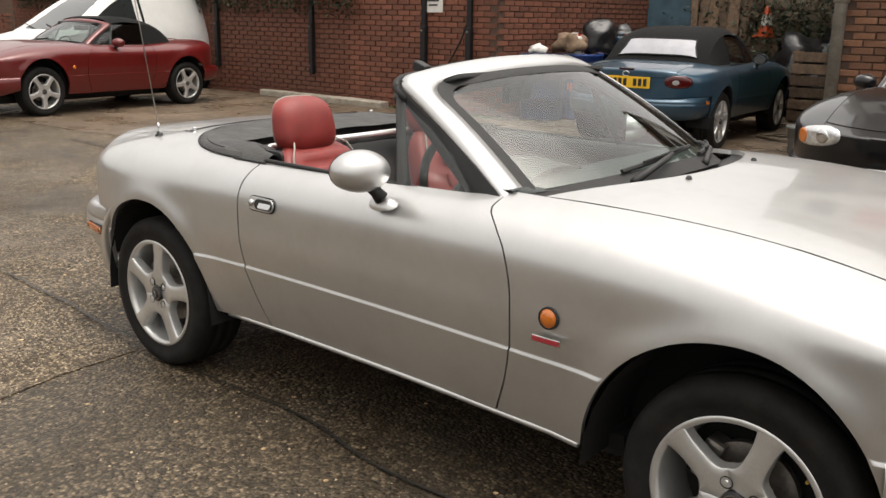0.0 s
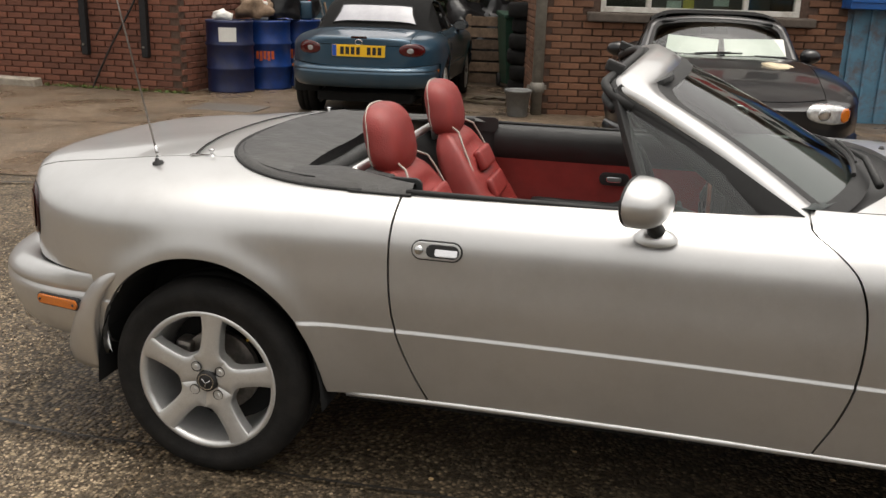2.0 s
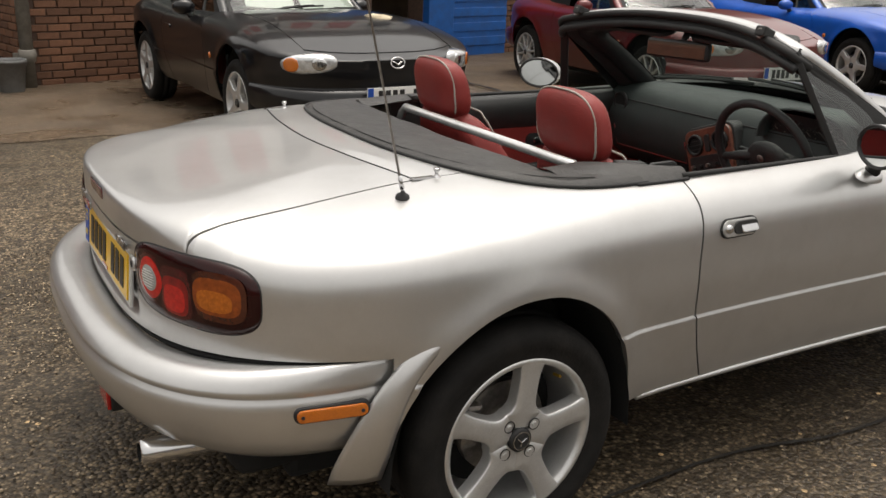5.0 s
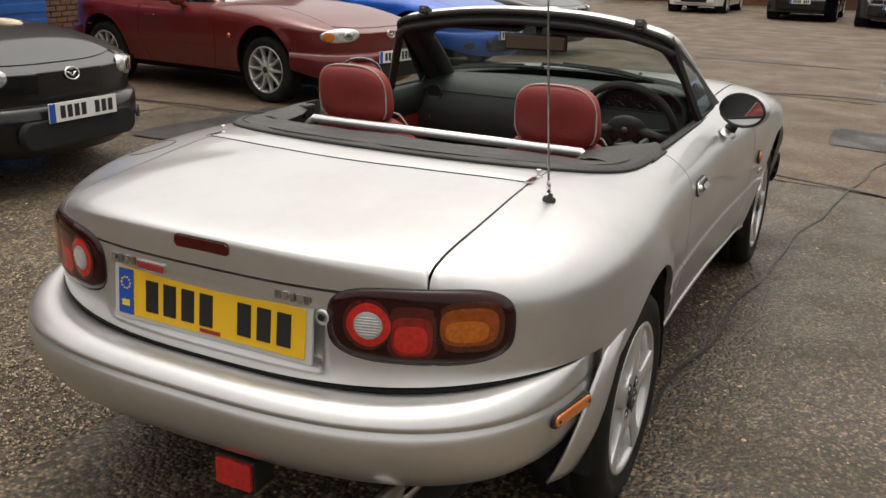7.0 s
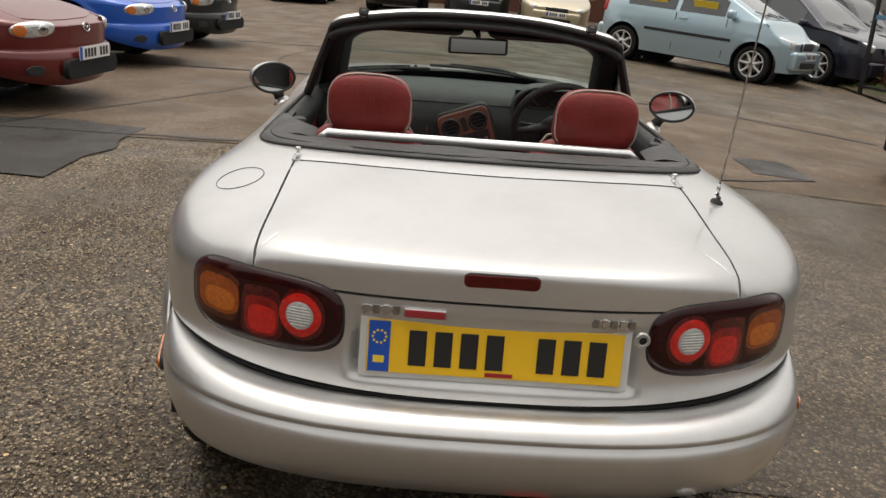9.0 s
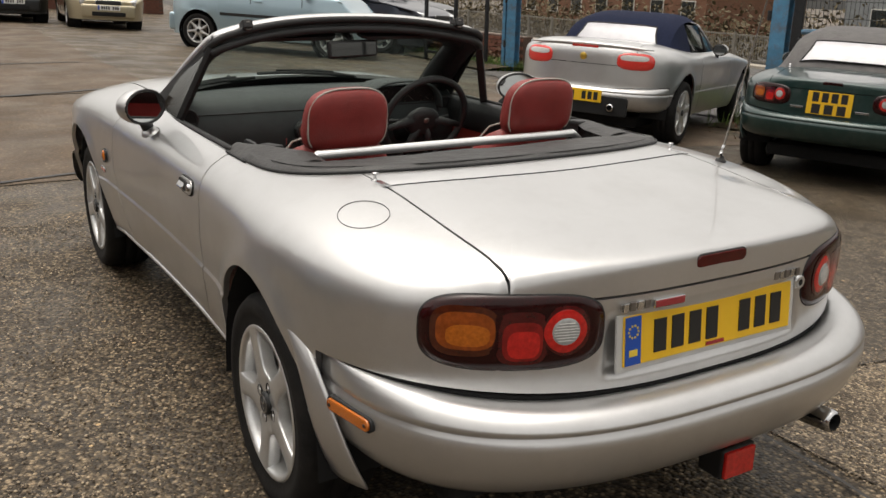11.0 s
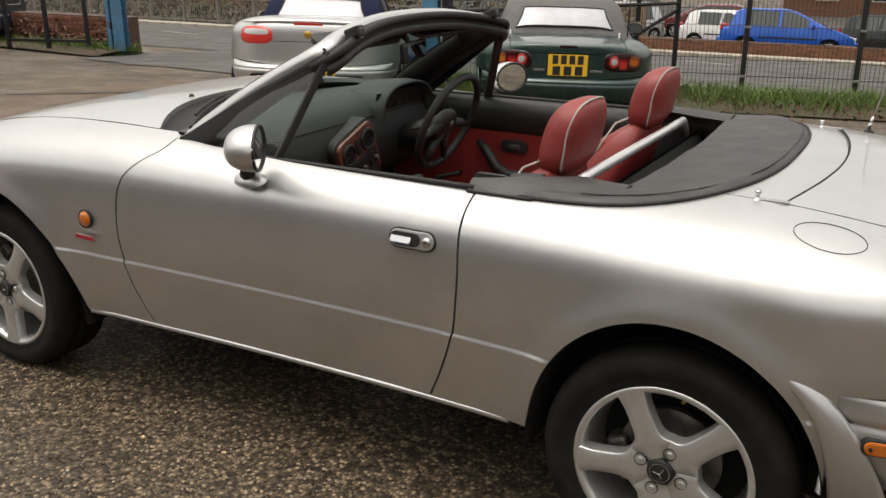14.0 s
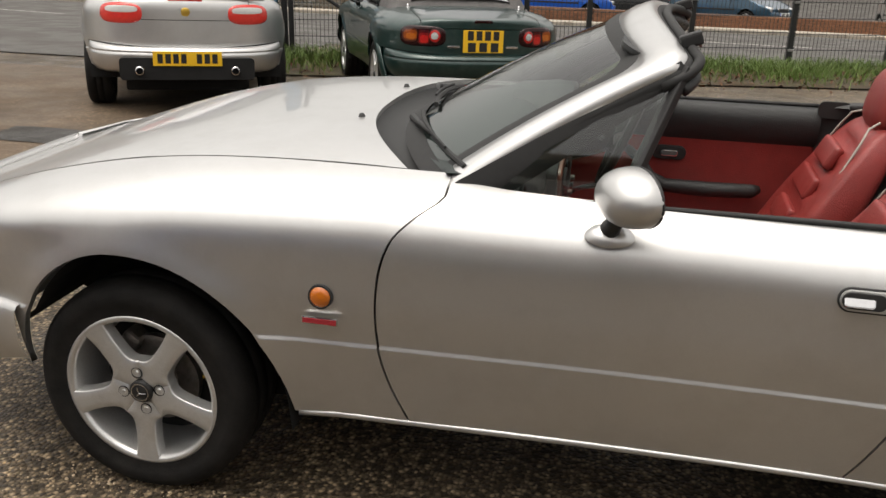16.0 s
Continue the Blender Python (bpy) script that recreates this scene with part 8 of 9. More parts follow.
leaf_stuff("ivy", "ivy and bramble over the rubble wall", LEAF, lambda r: ((r.gauss(-3.1, 0.8), 11.45 - abs(r.gauss(0, 0.15)), GZ + 0.6 + abs(r.gauss(0.5, 0.6))) for _ in range(3500)), 0.08, 9)


def planks(name, m, label, category, rows, group=""):
    """Boards, each (width, depth, height, pose)."""
    t = thing(name, m, label, category, group)
    for w, d, h, p in rows:
        part("plank", turn(box_bm(w, d, h, 0.004, segments=1), p), OLD_WOOD, t)
    return t


for k, (x, tilt) in enumerate(((-6.4, -14), (-6.05, -18))):
    planks("pallet", pose(x, 11.35 - 0.12 * k, GZ, tilt, 4 - 9 * k, 6), "weathered wooden pallet leaning on the wall", "pallet",
           [(0.10, 0.022, 1.1, pose(-0.45 + 0.18 * i, -0.06, 0.95)) for i in range(6)] + [(1.0, 0.09, 0.09, pose(0, 0, 0.45 + 0.5 * i)) for i in range(3)], "pallets")
for k in range(7):
    pk = part("leaning_plank", turn(box_bm(0.11 + 0.03 * (k % 3), 0.025, 1.9 - 0.1 * (k % 4), 0.004, segments=1), pose(-4.7 + 0.13 * k, 11.32 - 0.03 * (k % 3), GZ + 0.9, -8, -6 + 5 * (k % 4), 3 * k)), OLD_WOOD)
    tagged(pk, "weathered plank leaning on the rubble wall", "plank", "leaning planks")
tagged(part("board", turn(box_bm(0.80, 0.03, 1.8, 0.006), pose(-5.15, 11.38, GZ + 0.9, -6, -4, 3)), BOARD_BLUE), "blue-grey board leaning among pallets", "board")
st = planks("timber_stand", pose(-3.6, 11.5, GZ), "rough timber stack under the cone", "timber", [(0.5, 0.3, 0.11, pose(0.02 * (k % 2), 0, 0.055 + 0.112 * k)) for k in range(10)])
cone = thing("traffic_cone", pose(-3.6, 11.45, GZ + 1.12), "orange traffic cone with a white band", "cone")
part("base", turn(box_bm(0.30, 0.30, 0.035, 0.01), pose(0, 0, 0.018)), CONE_ORANGE, cone)
part("cone", lathe_bm([(0.12, 0.03), (0.09, 0.17), (0.089, 0.171), (0.055, 0.34), (0.054, 0.341), (0.03, 0.46), (0.022, 0.465), (0.0, 0.465)], 28, "z"), CONE_ORANGE, cone, "", True)
part("reflective_band", lathe_bm([(0.0915, 0.172), (0.0575, 0.338)], 28, "z"), PAPER, cone, "white band", True)
for k, (x, y, s) in enumerate(((-2.95, 10.95, 0.40), (-2.75, 11.05, 0.36), (-2.5, 11.2, 0.42))):
    crumpled("refuse_bag", x, y, GZ, s, BAG, "full black refuse bag against the wall", "bag", 20 + k, 1.35)
    crumpled("refuse_bag", x + 0.05, y + 0.1, GZ + s * 1.3, s * 0.85, BAG, "full black refuse bag heaped on another", "bag", 30 + k, 1.1)
planks("wooden_crate", pose(-2.3, 10.55, GZ, 0, 0, 8), "weathered slatted wooden crate", "crate",
       [(0.86, 0.02, 0.13, pose(0, -0.38, 0.1 + 0.16 * k)) for k in range(6)] + [(0.02, 0.74, 0.13, pose(0.42, 0, 0.1 + 0.16 * k)) for k in range(6)] + [(0.02, 0.74, 0.13, pose(-0.42, 0, 0.1 + 0.16 * k)) for k in range(6)] + [(0.06, 0.05, 0.98, pose(sx * 0.38, -0.33, 0.5)) for sx in (-1, 1)])
wb = thing("wheelie_bin", pose(-1.85, 9.95, GZ, 0, 0, 20), "dark green wheeled rubbish bin", "bin")
part("body", grid_bm([[(sx * (0.22 + 0.06 * k), sy * (0.24 + 0.07 * k), 0.08 + 0.9 * k) for sx, sy in ((-1, -1), (1, -1), (1, 1), (-1, 1), (-1, -1))] for k in (0, 1)]), BIN_GREEN, wb)
part("lid", turn(box_bm(0.60, 0.68, 0.06, 0.02), pose(0, 0, 1.01, 3)), BIN_GREEN, wb)
for sx in (-0.24, 0.24):
    part("wheel", turn(lathe_bm([(0, -0.02), (0.09, -0.02), (0.1, 0), (0.09, 0.02), (0, 0.02)], 20, "x"), pose(sx, 0.25, 0.1)), RUBBER, wb)
tyre_me = None
for k in range(6):
    if tyre_me is None:
        bm = lathe_bm([(0.19, 0.02), (0.24, 0.0), (0.28, 0.005), (0.30, 0.04), (0.302, 0.10), (0.30, 0.16), (0.28, 0.195), (0.24, 0.2), (0.19, 0.18), (0.22, 0.1), (0.19, 0.02)], 36, "z")
        first = part("old_tyre", bm, TYRE, None, "", True)
        tyre_me = first.data
        ob = first
    else:
        ob = new("old_tyre", tyre_me)
    ob.matrix_world = pose(-1.6 + 0.03 * math.sin(k * 2.1), 9.3 + 0.03 * math.cos(k * 3.0), GZ + 0.2 * k, 0, 0, 40 * k)
    tagged(ob, "worn black tyre in a stack", "tyre", "stacked tyres")
pts = [((0.36 + 0.05 * math.sin(k * 0.7)) * math.cos(k * 0.42) - 1.9, (0.28 + 0.04 * math.cos(k)) * math.sin(k * 0.42) + 8.2, GZ + 0.022 + 0.004 * (k % 7)) for k in range(60)]
tagged(part("hose", tube_bm(pts, 0.013, 6), HOSE, None, "", True), "dull hose lying coiled on the concrete", "hose")
bk = thing("bucket", pose(-1.43, 7.08, ground_z(0, 7.1)), "grey plastic bucket by the downpipe", "bucket")
part("shell", lathe_bm([(0, 0.0), (0.105, 0.0), (0.11, 0.01), (0.14, 0.27), (0.152, 0.27), (0.152, 0.30), (0.142, 0.30), (0.136, 0.27), (0.106, 0.02), (0, 0.02)], 36, "z"), GREY_PLASTIC, bk, "", True)
part("handle", tube_bm([(0.15 * math.cos(a), -0.06 * math.sin(a), 0.285 - 0.11 * math.sin(a)) for a in [math.pi * k / 14 for k in range(15)]], 0.004, 6), STEEL, bk, "", True)

# brown brick building
BM = pose(-1.25, 7.38, GZ, 0, 0, 13)
brick_wall("wall_building", BM, 16.0, 4.2, 2.4, BROWN_BRICK, "brown brick workshop wall with a window and doors", 0.3,
           holes=((0.64, 2.84, 1.16, 2.58), (3.37, 4.17, 0, 2.7), (4.28, 5.15, 0, 2.9)), near=(0, 3.2))
brick_wall("wall_building_side", pose(-1.25 + 6 * math.cos(radians(103)), 7.38 + 6 * math.sin(radians(103)), GZ, 0, 0, -77), 6.0, 4.2, 1.8, BROWN_BRICK, "brown brick side wall of the workshop", 0.3, near=(3, 6))
for nm, w, d, h, x, y, z in (("roof_building", 16.4, 6.6, 0.2, 8.0, 3.1, 4.3), ("wall_building_back", 16.0, 0.2, 4.2, 8.0, 6.3, 2.1), ("wall_inner", 0.12, 5.6, 4.2, 3.1, 3.2, 2.1), ("wall_inner", 0.15, 5.6, 4.2, 6.0, 3.2, 2.1), ("wall_inner", 2.6, 0.1, 4.2, 1.75, 1.6, 2.1), ("floor_inner", 15.6, 5.8, 0.1, 8.0, 3.3, 0.0)):
    tagged(part(nm, turn(box_bm(w, d, h), BM @ pose(x, y, z)), PLASTER), "dingy inside surface of the brick workshop", "wall", kind="structure")
win = thing("window_1", BM @ pose(1.74, 0.05, 1.16), "white-framed window with notices behind the glass", "window", kind="structure")
fr = part("window_frame", merge(*[box_bm(w, 0.07, h, 0.006, (x, 0, z)) for w, h, x, z in ((2.2, 0.06, 0, 0.03), (2.2, 0.06, 0, 1.39), (0.06, 1.3, -1.07, 0.71), (0.06, 1.3, 1.07, 0.71), (0.055, 1.3, -0.57, 0.71), (0.055, 1.3, 0.50, 0.71))]), FRAME_WHITE, win)
part("glazing_bar", turn(box_bm(2.1, 0.04, 0.03, 0.004), pose(0, -0.004, 0.40)), FRAME_WHITE, win)
part("glazing_bar", turn(box_bm(2.1, 0.04, 0.03, 0.004), pose(0, -0.004, 0.9)), FRAME_WHITE, win)
for x, w in ((-0.82, 0.44), (-0.035, 1.0), (0.785, 0.51)):
    p = part("pane", turn(box_bm(w, 0.004, 1.3), pose(x, 0.012, 0.71)), GLASS, win)
part("window_sill", turn(box_bm(2.5, 0.22, 0.09, 0.015), pose(0, -0.06, -0.05, 4)), SILL, win)
for w, h, x, z, m_ in ((0.10, 0.17, -0.52, 0.24, GREEN_PAPER), (0.17, 0.25, 0.24, 0.22, PAPER), (0.15, 0.17, 0.43, 0.30, PINK), (0.42, 0.3, 0.33, 0.60, PAPER), (0.30, 0.08, -0.3, 0.56, RED_STEEL), (0.12, 0.6, -0.03, 0.5, GREEN_PAPER), (0.16, 0.08, -0.28, 0.10, PAPER), (0.12, 0.1, -0.12, 0.11, STAR)):
    nt = part("notice", turn(box_bm(w, 0.003, h), pose(x, 0.03, z)), m_, win, "paper notice behind the glass")
    if h > 0.15:
        part("print_bar", turn(box_bm(w * 0.6, 0.001, 0.02), pose(x, 0.0275, z + h * 0.2)), INK, nt)
        part("print_bar", turn(box_bm(w * 0.5, 0.001, 0.02), pose(x, 0.0275, z - h * 0.1)), INK, nt)
dp = thing("downpipe", BM @ pose(-0.02, -0.09, 0.0), "grey painted cast-iron rainwater downpipe", "pipe")
part("pipe", tube_bm([(0, 0, 0.02), (0, 0, 4.2)], 0.062, 20), CAST, dp, "", True)
for z in (0.32, 1.62, 3.0):
    part("collar", turn(lathe_bm([(0.062, -0.06), (0.078, -0.055), (0.078, 0.055), (0.062, 0.06)], 20, "z"), pose(0, 0, z)), CAST, dp, "", True)
    part("lug", turn(box_bm(0.22, 0.03, 0.05, 0.006), pose(0, 0.06, z)), CAST, dp)
dr = thing("door_1", BM @ pose(3.77, 0.06, 0.0), "light blue steel shutter door with flaking rust", "door", kind="structure")
part("leaf", turn(box_bm(0.80, 0.05, 2.7), pose(0, 0.03, 1.35)), BLUE_DOOR, dr)
for k in range(4):
    part("rib", turn(box_bm(0.035, 0.03, 2.6, 0.008), pose(-0.3 + 0.2 * k, -0.01, 1.33)), BLUE_DOOR, dr)
part("hasp", turn(box_bm(0.10, 0.03, 0.05, 0.005), pose(0.3, -0.015, 1.1)), IRON, dr)
bx = thing("meter_box", BM @ pose(3.77, 0.0, 1.25), "bright blue steel box above the door", "box")
part("body", turn(box_bm(0.98, 0.24, 0.75, 0.012), pose(0, -0.12, 0.40)), BLUE_POST, bx)
part("rib", turn(box_bm(0.98, 0.02, 0.05, 0.006), pose(0, -0.25, 0.12)), BLUE_POST, bx)
part("rib", turn(box_bm(0.05, 0.02, 0.6, 0.006), pose(-0.1, -0.25, 0.45)), BLUE_POST, bx)
ex = thing("fire_extinguisher", BM @ pose(4.5, 0.35, 0.055), "red fire extinguisher standing in the doorway", "extinguisher")
part("cylinder", lathe_bm([(0, 0), (0.08, 0), (0.085, 0.02), (0.085, 0.42), (0.06, 0.49), (0.025, 0.52), (0, 0.52)], 24, "z"), RED_STEEL, ex, "", True)
part("valve", turn(box_bm(0.10, 0.03, 0.05, 0.008), pose(0.02, 0, 0.55)), IRON, ex)
part("nozzle_hose", tube_bm([(0.05, 0, 0.54), (0.12, 0, 0.48), (0.11, 0, 0.2)], 0.01, 6), RUBBER, ex, "", True)
bp_ = thing("door_post", BM @ pose(5.39, -0.03, 0.0), "bright blue painted door frame of the workshop", "post", kind="structure")
part("post", turn(box_bm(0.46, 0.16, 3.0, 0.01), pose(0, 0, 1.5)), BLUE_POST, bp_)
part("shutter", turn(box_bm(1.1, 0.06, 2.9, 0.01), pose(0.8, 0.02, 1.45)), BLUE_POST, bp_)
for k in range(12):
    part("slat", turn(box_bm(1.08, 0.02, 0.12, 0.008), pose(0.8, -0.015, 0.2 + 0.2 * k)), BLUE_POST, bp_)

ss = thing("shop_sign", BM @ pose(2.6, -0.06, 2.75), "white sign board with red lettering shapes", "sign")
part("board", turn(box_bm(5.6, 0.04, 0.95, 0.006), pose(0, 0, 0.48)), PAPER, ss)
for k in range(7):
    part("letter_bar", turn(box_bm(0.42, 0.01, 0.55), pose(-2.1 + 0.7 * k, -0.026, 0.5)), RED_STEEL if k % 3 else INK, ss)

# ---- the cars that stand round the yard ----
YARD = "parked two-seaters"
two_seater(place(-10.3, 3.95, -82), NC, RED_PAINT, "dark red roadster with a black soft top, parked", YARD, SOFT_TOP, "five", front="oval")
two_seater(place(0.47, 5.1, -88), NC, BLACK_PAINT, "dusty black roadster with papers in the windscreen", YARD, SOFT_TOP, "five", front="oval")
two_seater(place(4.55, 5.08, -97), NC, RED_PAINT, "wet dark red roadster parked in a row", YARD, SOFT_TOP, "ten", front="oval")
two_seater(place(7.75, 5.2, -99), NC, VIVID_BLUE, "bright blue roadster parked in a row", YARD, SOFT_TOP, "five", front="oval")
two_seater(place(10.35, 5.1, -101), NC, GREY_PAINT, "dark grey roadster parked in a row", YARD, SOFT_TOP, "five", front="oval")
two_seater(place(-3.1, 7.88, 96, 1.04), NA, BLUE_PAINT, "blue-grey roadster with a black hood, tail outwards", YARD, SOFT_TOP, "five", rear="nb")
two_seater(place(4.43, -5.66, -61.6), MGS, SILVER, "silver roadster with a navy hood near the gate", YARD, NAVY_TOP, "five", rear="mg")
two_seater(place(2.1, -6.32, -64.5), NA, GREEN_PAINT, "dark green roadster with a faded grey hood", YARD, GREY_TOP, "five", rear="na")
BLACK_AT = place(0.47, 5.1, -88)
for k, (y, w, tilt) in enumerate(((0.28, 0.46, 3), (-0.20, 0.40, -6))):
    sh = part("paper_sheet", turn(box_bm(0.003, w, 0.20, 0.0), BLACK_AT @ pose(0.30, y, 0.965, tilt, -52, 0)), PAPER)
    tagged(sh, "white paper sheet behind the black car's windscreen", "paper", "papers in the windscreen")
gl = crumpled("work_glove", 0, 0, 0, 0.12, CREAM, "cream cloth lying on the black bonnet", "cloth", 41, 0.35)
gl.matrix_world = pose(0.85, 4.0, 0.815, 0, 6, 20)

CARS = "other parked cars"
hatchback(place(-12.6, 5.6, -82), "white small van parked by the wall", WHITE_PAINT, 4.1, 1.7, 1.62, 2.6, 0.95, 0.95, 0.75, (0.45, 1.15), (0.1, -1.75), (-1.9, -2.0), 0.3, ((0.75, -0.1), (-0.2, -0.25)), CARS, "parked_van", category="van")
hatchback(place(25.7, 4.2, 180), "white hatchback parked facing the yard", WHITE_PAINT, 3.9, 1.7, 1.48, 2.49, group=CARS)
hatchback(place(24.4, 1.2, 180), "black estate car parked facing the yard", BLACK_PAINT, 4.3, 1.78, 1.6, 2.6, 1.0, 1.0, 0.82, wheel_r=0.33, group=CARS)
hatchback(place(23.0, -1.0, 180), "dark grey hatchback parked at the yard end", GREY_PAINT, 4.1, 1.72, 1.5, 2.55, group=CARS)
hatchback(place(21.6, -3.0, 176), "pale gold saloon parked at the yard end", GOLD_PAINT, 4.4, 1.74, 1.42, 2.6, 0.92, 0.92, 0.70, group=CARS, name="parked_saloon")
ice = hatchback(place(14.27, -5.09, -131, 1.12), "ice-blue small hatchback with yellow price sheets", ICE_PAINT, 3.48, 1.66, 1.5, 2.37, 0.98, 0.93, 0.74, group=CARS)
for s in (1, -1):
    for x in (0.25, -0.65):
        part("price_sheet", turn(box_bm(0.42, 0.004, 0.20), pose(x, s * 0.765, 1.06, -18 * s)), STAR, ice, "yellow price sheet in the window")
hatchback(place(16.3, -7.6, -150), "dark navy off-road car with a chrome grille", NAVY_PAINT, 4.7, 1.85, 1.72, 2.72, 1.08, 1.05, 0.90, (0.7, 1.35), (0.25, -1.7), (-2.1, -2.25), 0.36, ((0.8, -0.2), (-0.3, -1.2)), CARS, "parked_offroad_car")
hatchback(place(18.8, -9.4, -145), "black square off-road car behind the navy one", BLACK_PAINT, 4.3, 1.8, 1.8, 2.6, 1.15, 1.1, 1.0, (0.8, 1.2), (0.5, -1.8), (-2.0, -2.05), 0.37, ((0.75, -0.1), (-0.2, -1.2)), CARS, "parked_offroad_car")


# ---- south side: gate, fence, verge, road ----
FENCE = mat("black_coated_wire", (0.010, 0.011, 0.011), 0.5, noise_scale=30, amount=0.2)
outline_sheet("road", -60, 70, -24.0, -10.6, ROAD, 0.012, "worn grey tarmac road beyond the fence", "road", 0.05, 1.0)
outline_sheet("pavement", -60, 70, -26.4, -24.0, KERB, 0.09, "pale far footway along the road", "pavement", 0.02, 1.0)
outline_sheet("tarmac_patch", 4.75, 10.7, -10.7, -7.2, ROAD, 0.014, "grey tarmac apron through the gateway", "tarmac apron", 0.25, 0.3)
bm = box_bm(0.914, 0.14, 0.25, 0.02, segments=1)
kerb_me = bpy.data.meshes.new("far_kerb")
bm.to_mesh(kerb_me)
bm.free()
kerb_me.materials.append(KERB)
far_kerb = thing("kerb", pose(0, -24.0, ground_z(0, -24.0)), "pale concrete kerb along the far footway", "kerb", kind="structure")
for k in range(60):
    ob = new("kerb_stone", kerb_me)
    ob.parent = far_kerb
    ob.location = (-22 + 0.92 * k, 0, -0.01)
MARK = mat("worn_road_paint", (0.55, 0.54, 0.50), 0.7, noise_scale=25, amount=0.25)
for xa, ya, xb, yb, w in ((19.5, -17.5, 17.4, -16.85, 0.12), (14.9, -16.2, 12.8, -15.6, 0.12), (9.9, -14.6, 8.6, -13.85, 0.12), (4.25, -19.8, 3.0, -19.1, 0.12), (-1.0, -17.6, -3.2, -17.2, 0.12), (-5.5, -16.8, -7.7, -16.4, 0.12), (2.5, -11.2, 1.75, -10.95, 0.08), (2.0, -10.75, 1.75, -11.1, 0.08)):
    n = 8
    d = math.hypot(xb - xa, yb - ya)
    nx, ny = -(yb - ya) / d * w / 2, (xb - xa) / d * w / 2
    rows = [[(xa + (xb - xa) * k / n + nx * s, ya + (yb - ya) * k / n + ny * s, ground_z(0, ya + (yb - ya) * k / n + ny * s) + 0.020) for s in (-1, 1)] for k in range(n + 1)]
    tagged(part("road_mark", grid_bm(rows), MARK), "worn white painted road mark", "road mark", kind="structure")


def fence_y(x):
    return -9.45 + 0.30 * x


FA = math.degrees(math.atan(0.30))


def mesh_panel(parent, length, z0, z1, step=0.05, bars=(0.1, 0.3, 0.5, 0.7, 0.9, 1.1, 1.3, 1.5, 1.7, 1.9, 2.1)):
    """Fine upright wires with pairs of cross wires, along -x from the origin."""
    verts, faces = [], []

    def rod(a, b, r):
        k = len(verts)
        a, b = Vector(a), Vector(b)
        d = (b - a).normalized()
        s = d.cross(Vector((0, 1, 0))).normalized() * r
        t = Vector((0, r, 0))
        for p in (a, b):
            verts.extend([p + s, p + t, p - s, p - t])
        for j in range(4):
            faces.append((k + j, k + (j + 1) % 4, k + 4 + (j + 1) % 4, k + 4 + j))
    n = int(length / step)
    for k in range(1, n):
        rod((-k * length / n, 0, z0), (-k * length / n, 0, z1), 0.0032)
    for z in bars:
        if z0 < z < z1:
            for dy in (-0.007, 0.007):
                rod((0, dy, z), (-length, dy, z), 0.0042)
    return mesh_object("mesh_panel", verts, faces, FENCE, parent, "", False)


xs = [4.58 - 1.27 * k for k in range(18)]
for x in xs:
    y = fence_y(x)
    f = thing("fence_section", pose(x, y, ground_z(x, y), 0, 0, FA), "black welded mesh fence section between steel posts", "fence", "fence sections")
    part("post", turn(box_bm(0.062, 0.062, 2.5, 0.006), pose(0, 0, 1.25)), FENCE, f)
    for z in (0.3, 0.9, 1.5, 2.1):
        part("clip", turn(box_bm(0.075, 0.03, 0.03, 0.004), pose(0, 0.035, z)), GALV, f)
    mesh_panel(f, 1.326, 0.06, 2.4)
# gateway
for x, y, nm in ((10.9, -8.4, "L"), (4.55, -7.98, "R")):
    p = thing("gate_post", pose(x, y, ground_z(x, y), 0, 0, FA), "tall flaking blue steel gate post", "post", "gate posts")
    part("flange", turn(box_bm(0.20, 0.014, 2.6), pose(0, -0.075, 1.3)), POST_FADED, p)
    part("flange", turn(box_bm(0.20, 0.014, 2.6), pose(0, 0.075, 1.3)), POST_FADED, p)
    part("web", turn(box_bm(0.014, 0.136, 2.6), pose(0, 0, 1.3)), POST_FADED, p)
    part("angle", turn(box_bm(0.07, 0.07, 2.6, 0.005), pose(-0.19 if nm == "R" else 0.19, 0.02, 1.3)), POST_FADED if nm == "L" else IRON, p)
    for z in (0.5, 1.3, 2.1):
        part("hinge", turn(lathe_bm([(0.03, -0.06), (0.034, -0.055), (0.034, 0.055), (0.03, 0.06)], 14, "z"), pose(0.13, 0.06, z)), IRON, p)
lf = thing("gate_leaf", pose(4.25, -7.95, ground_z(0, -8), 0, 0, 15), "open black steel gate leaf with a blue top rail", "gate")
for x in (0.0, -1.45, -2.85):
    part("stile", turn(box_bm(0.06, 0.05, 2.2, 0.005), pose(x, 0, 1.15)), IRON, lf)
part("top_rail", tube_bm([(0, -0.01, 1.13), (-2.85, -0.01, 1.25)], 0.032, 8), POST_FADED, lf, "faded blue rail")
part("brace", tube_bm([(0, 0.02, 0.97), (-2.85, 0.02, 1.12)], 0.022, 8), IRON, lf)
part("brace", tube_bm([(0, 0.03, 1.05), (-1.45, 0.03, 0.12)], 0.022, 8), IRON, lf)
part("brace", tube_bm([(-1.45, 0.03, 0.12), (-2.85, 0.03, 1.05)], 0.022, 8), IRON, lf)
part("bottom_rail", turn(box_bm(2.85, 0.05, 0.05, 0.005), pose(-1.425, 0, 0.10)), IRON, lf)
lf2 = thing("gate_leaf", pose(11.5, -8.2, ground_z(0, -8), 0, 0, 20), "folded black steel gate leaf beside the low wall", "gate")
for x in (0.0, 0.75, 1.5):
    part("stile", turn(box_bm(0.06, 0.06, 2.3, 0.005), pose(x, 0, 1.2)), IRON, lf2)
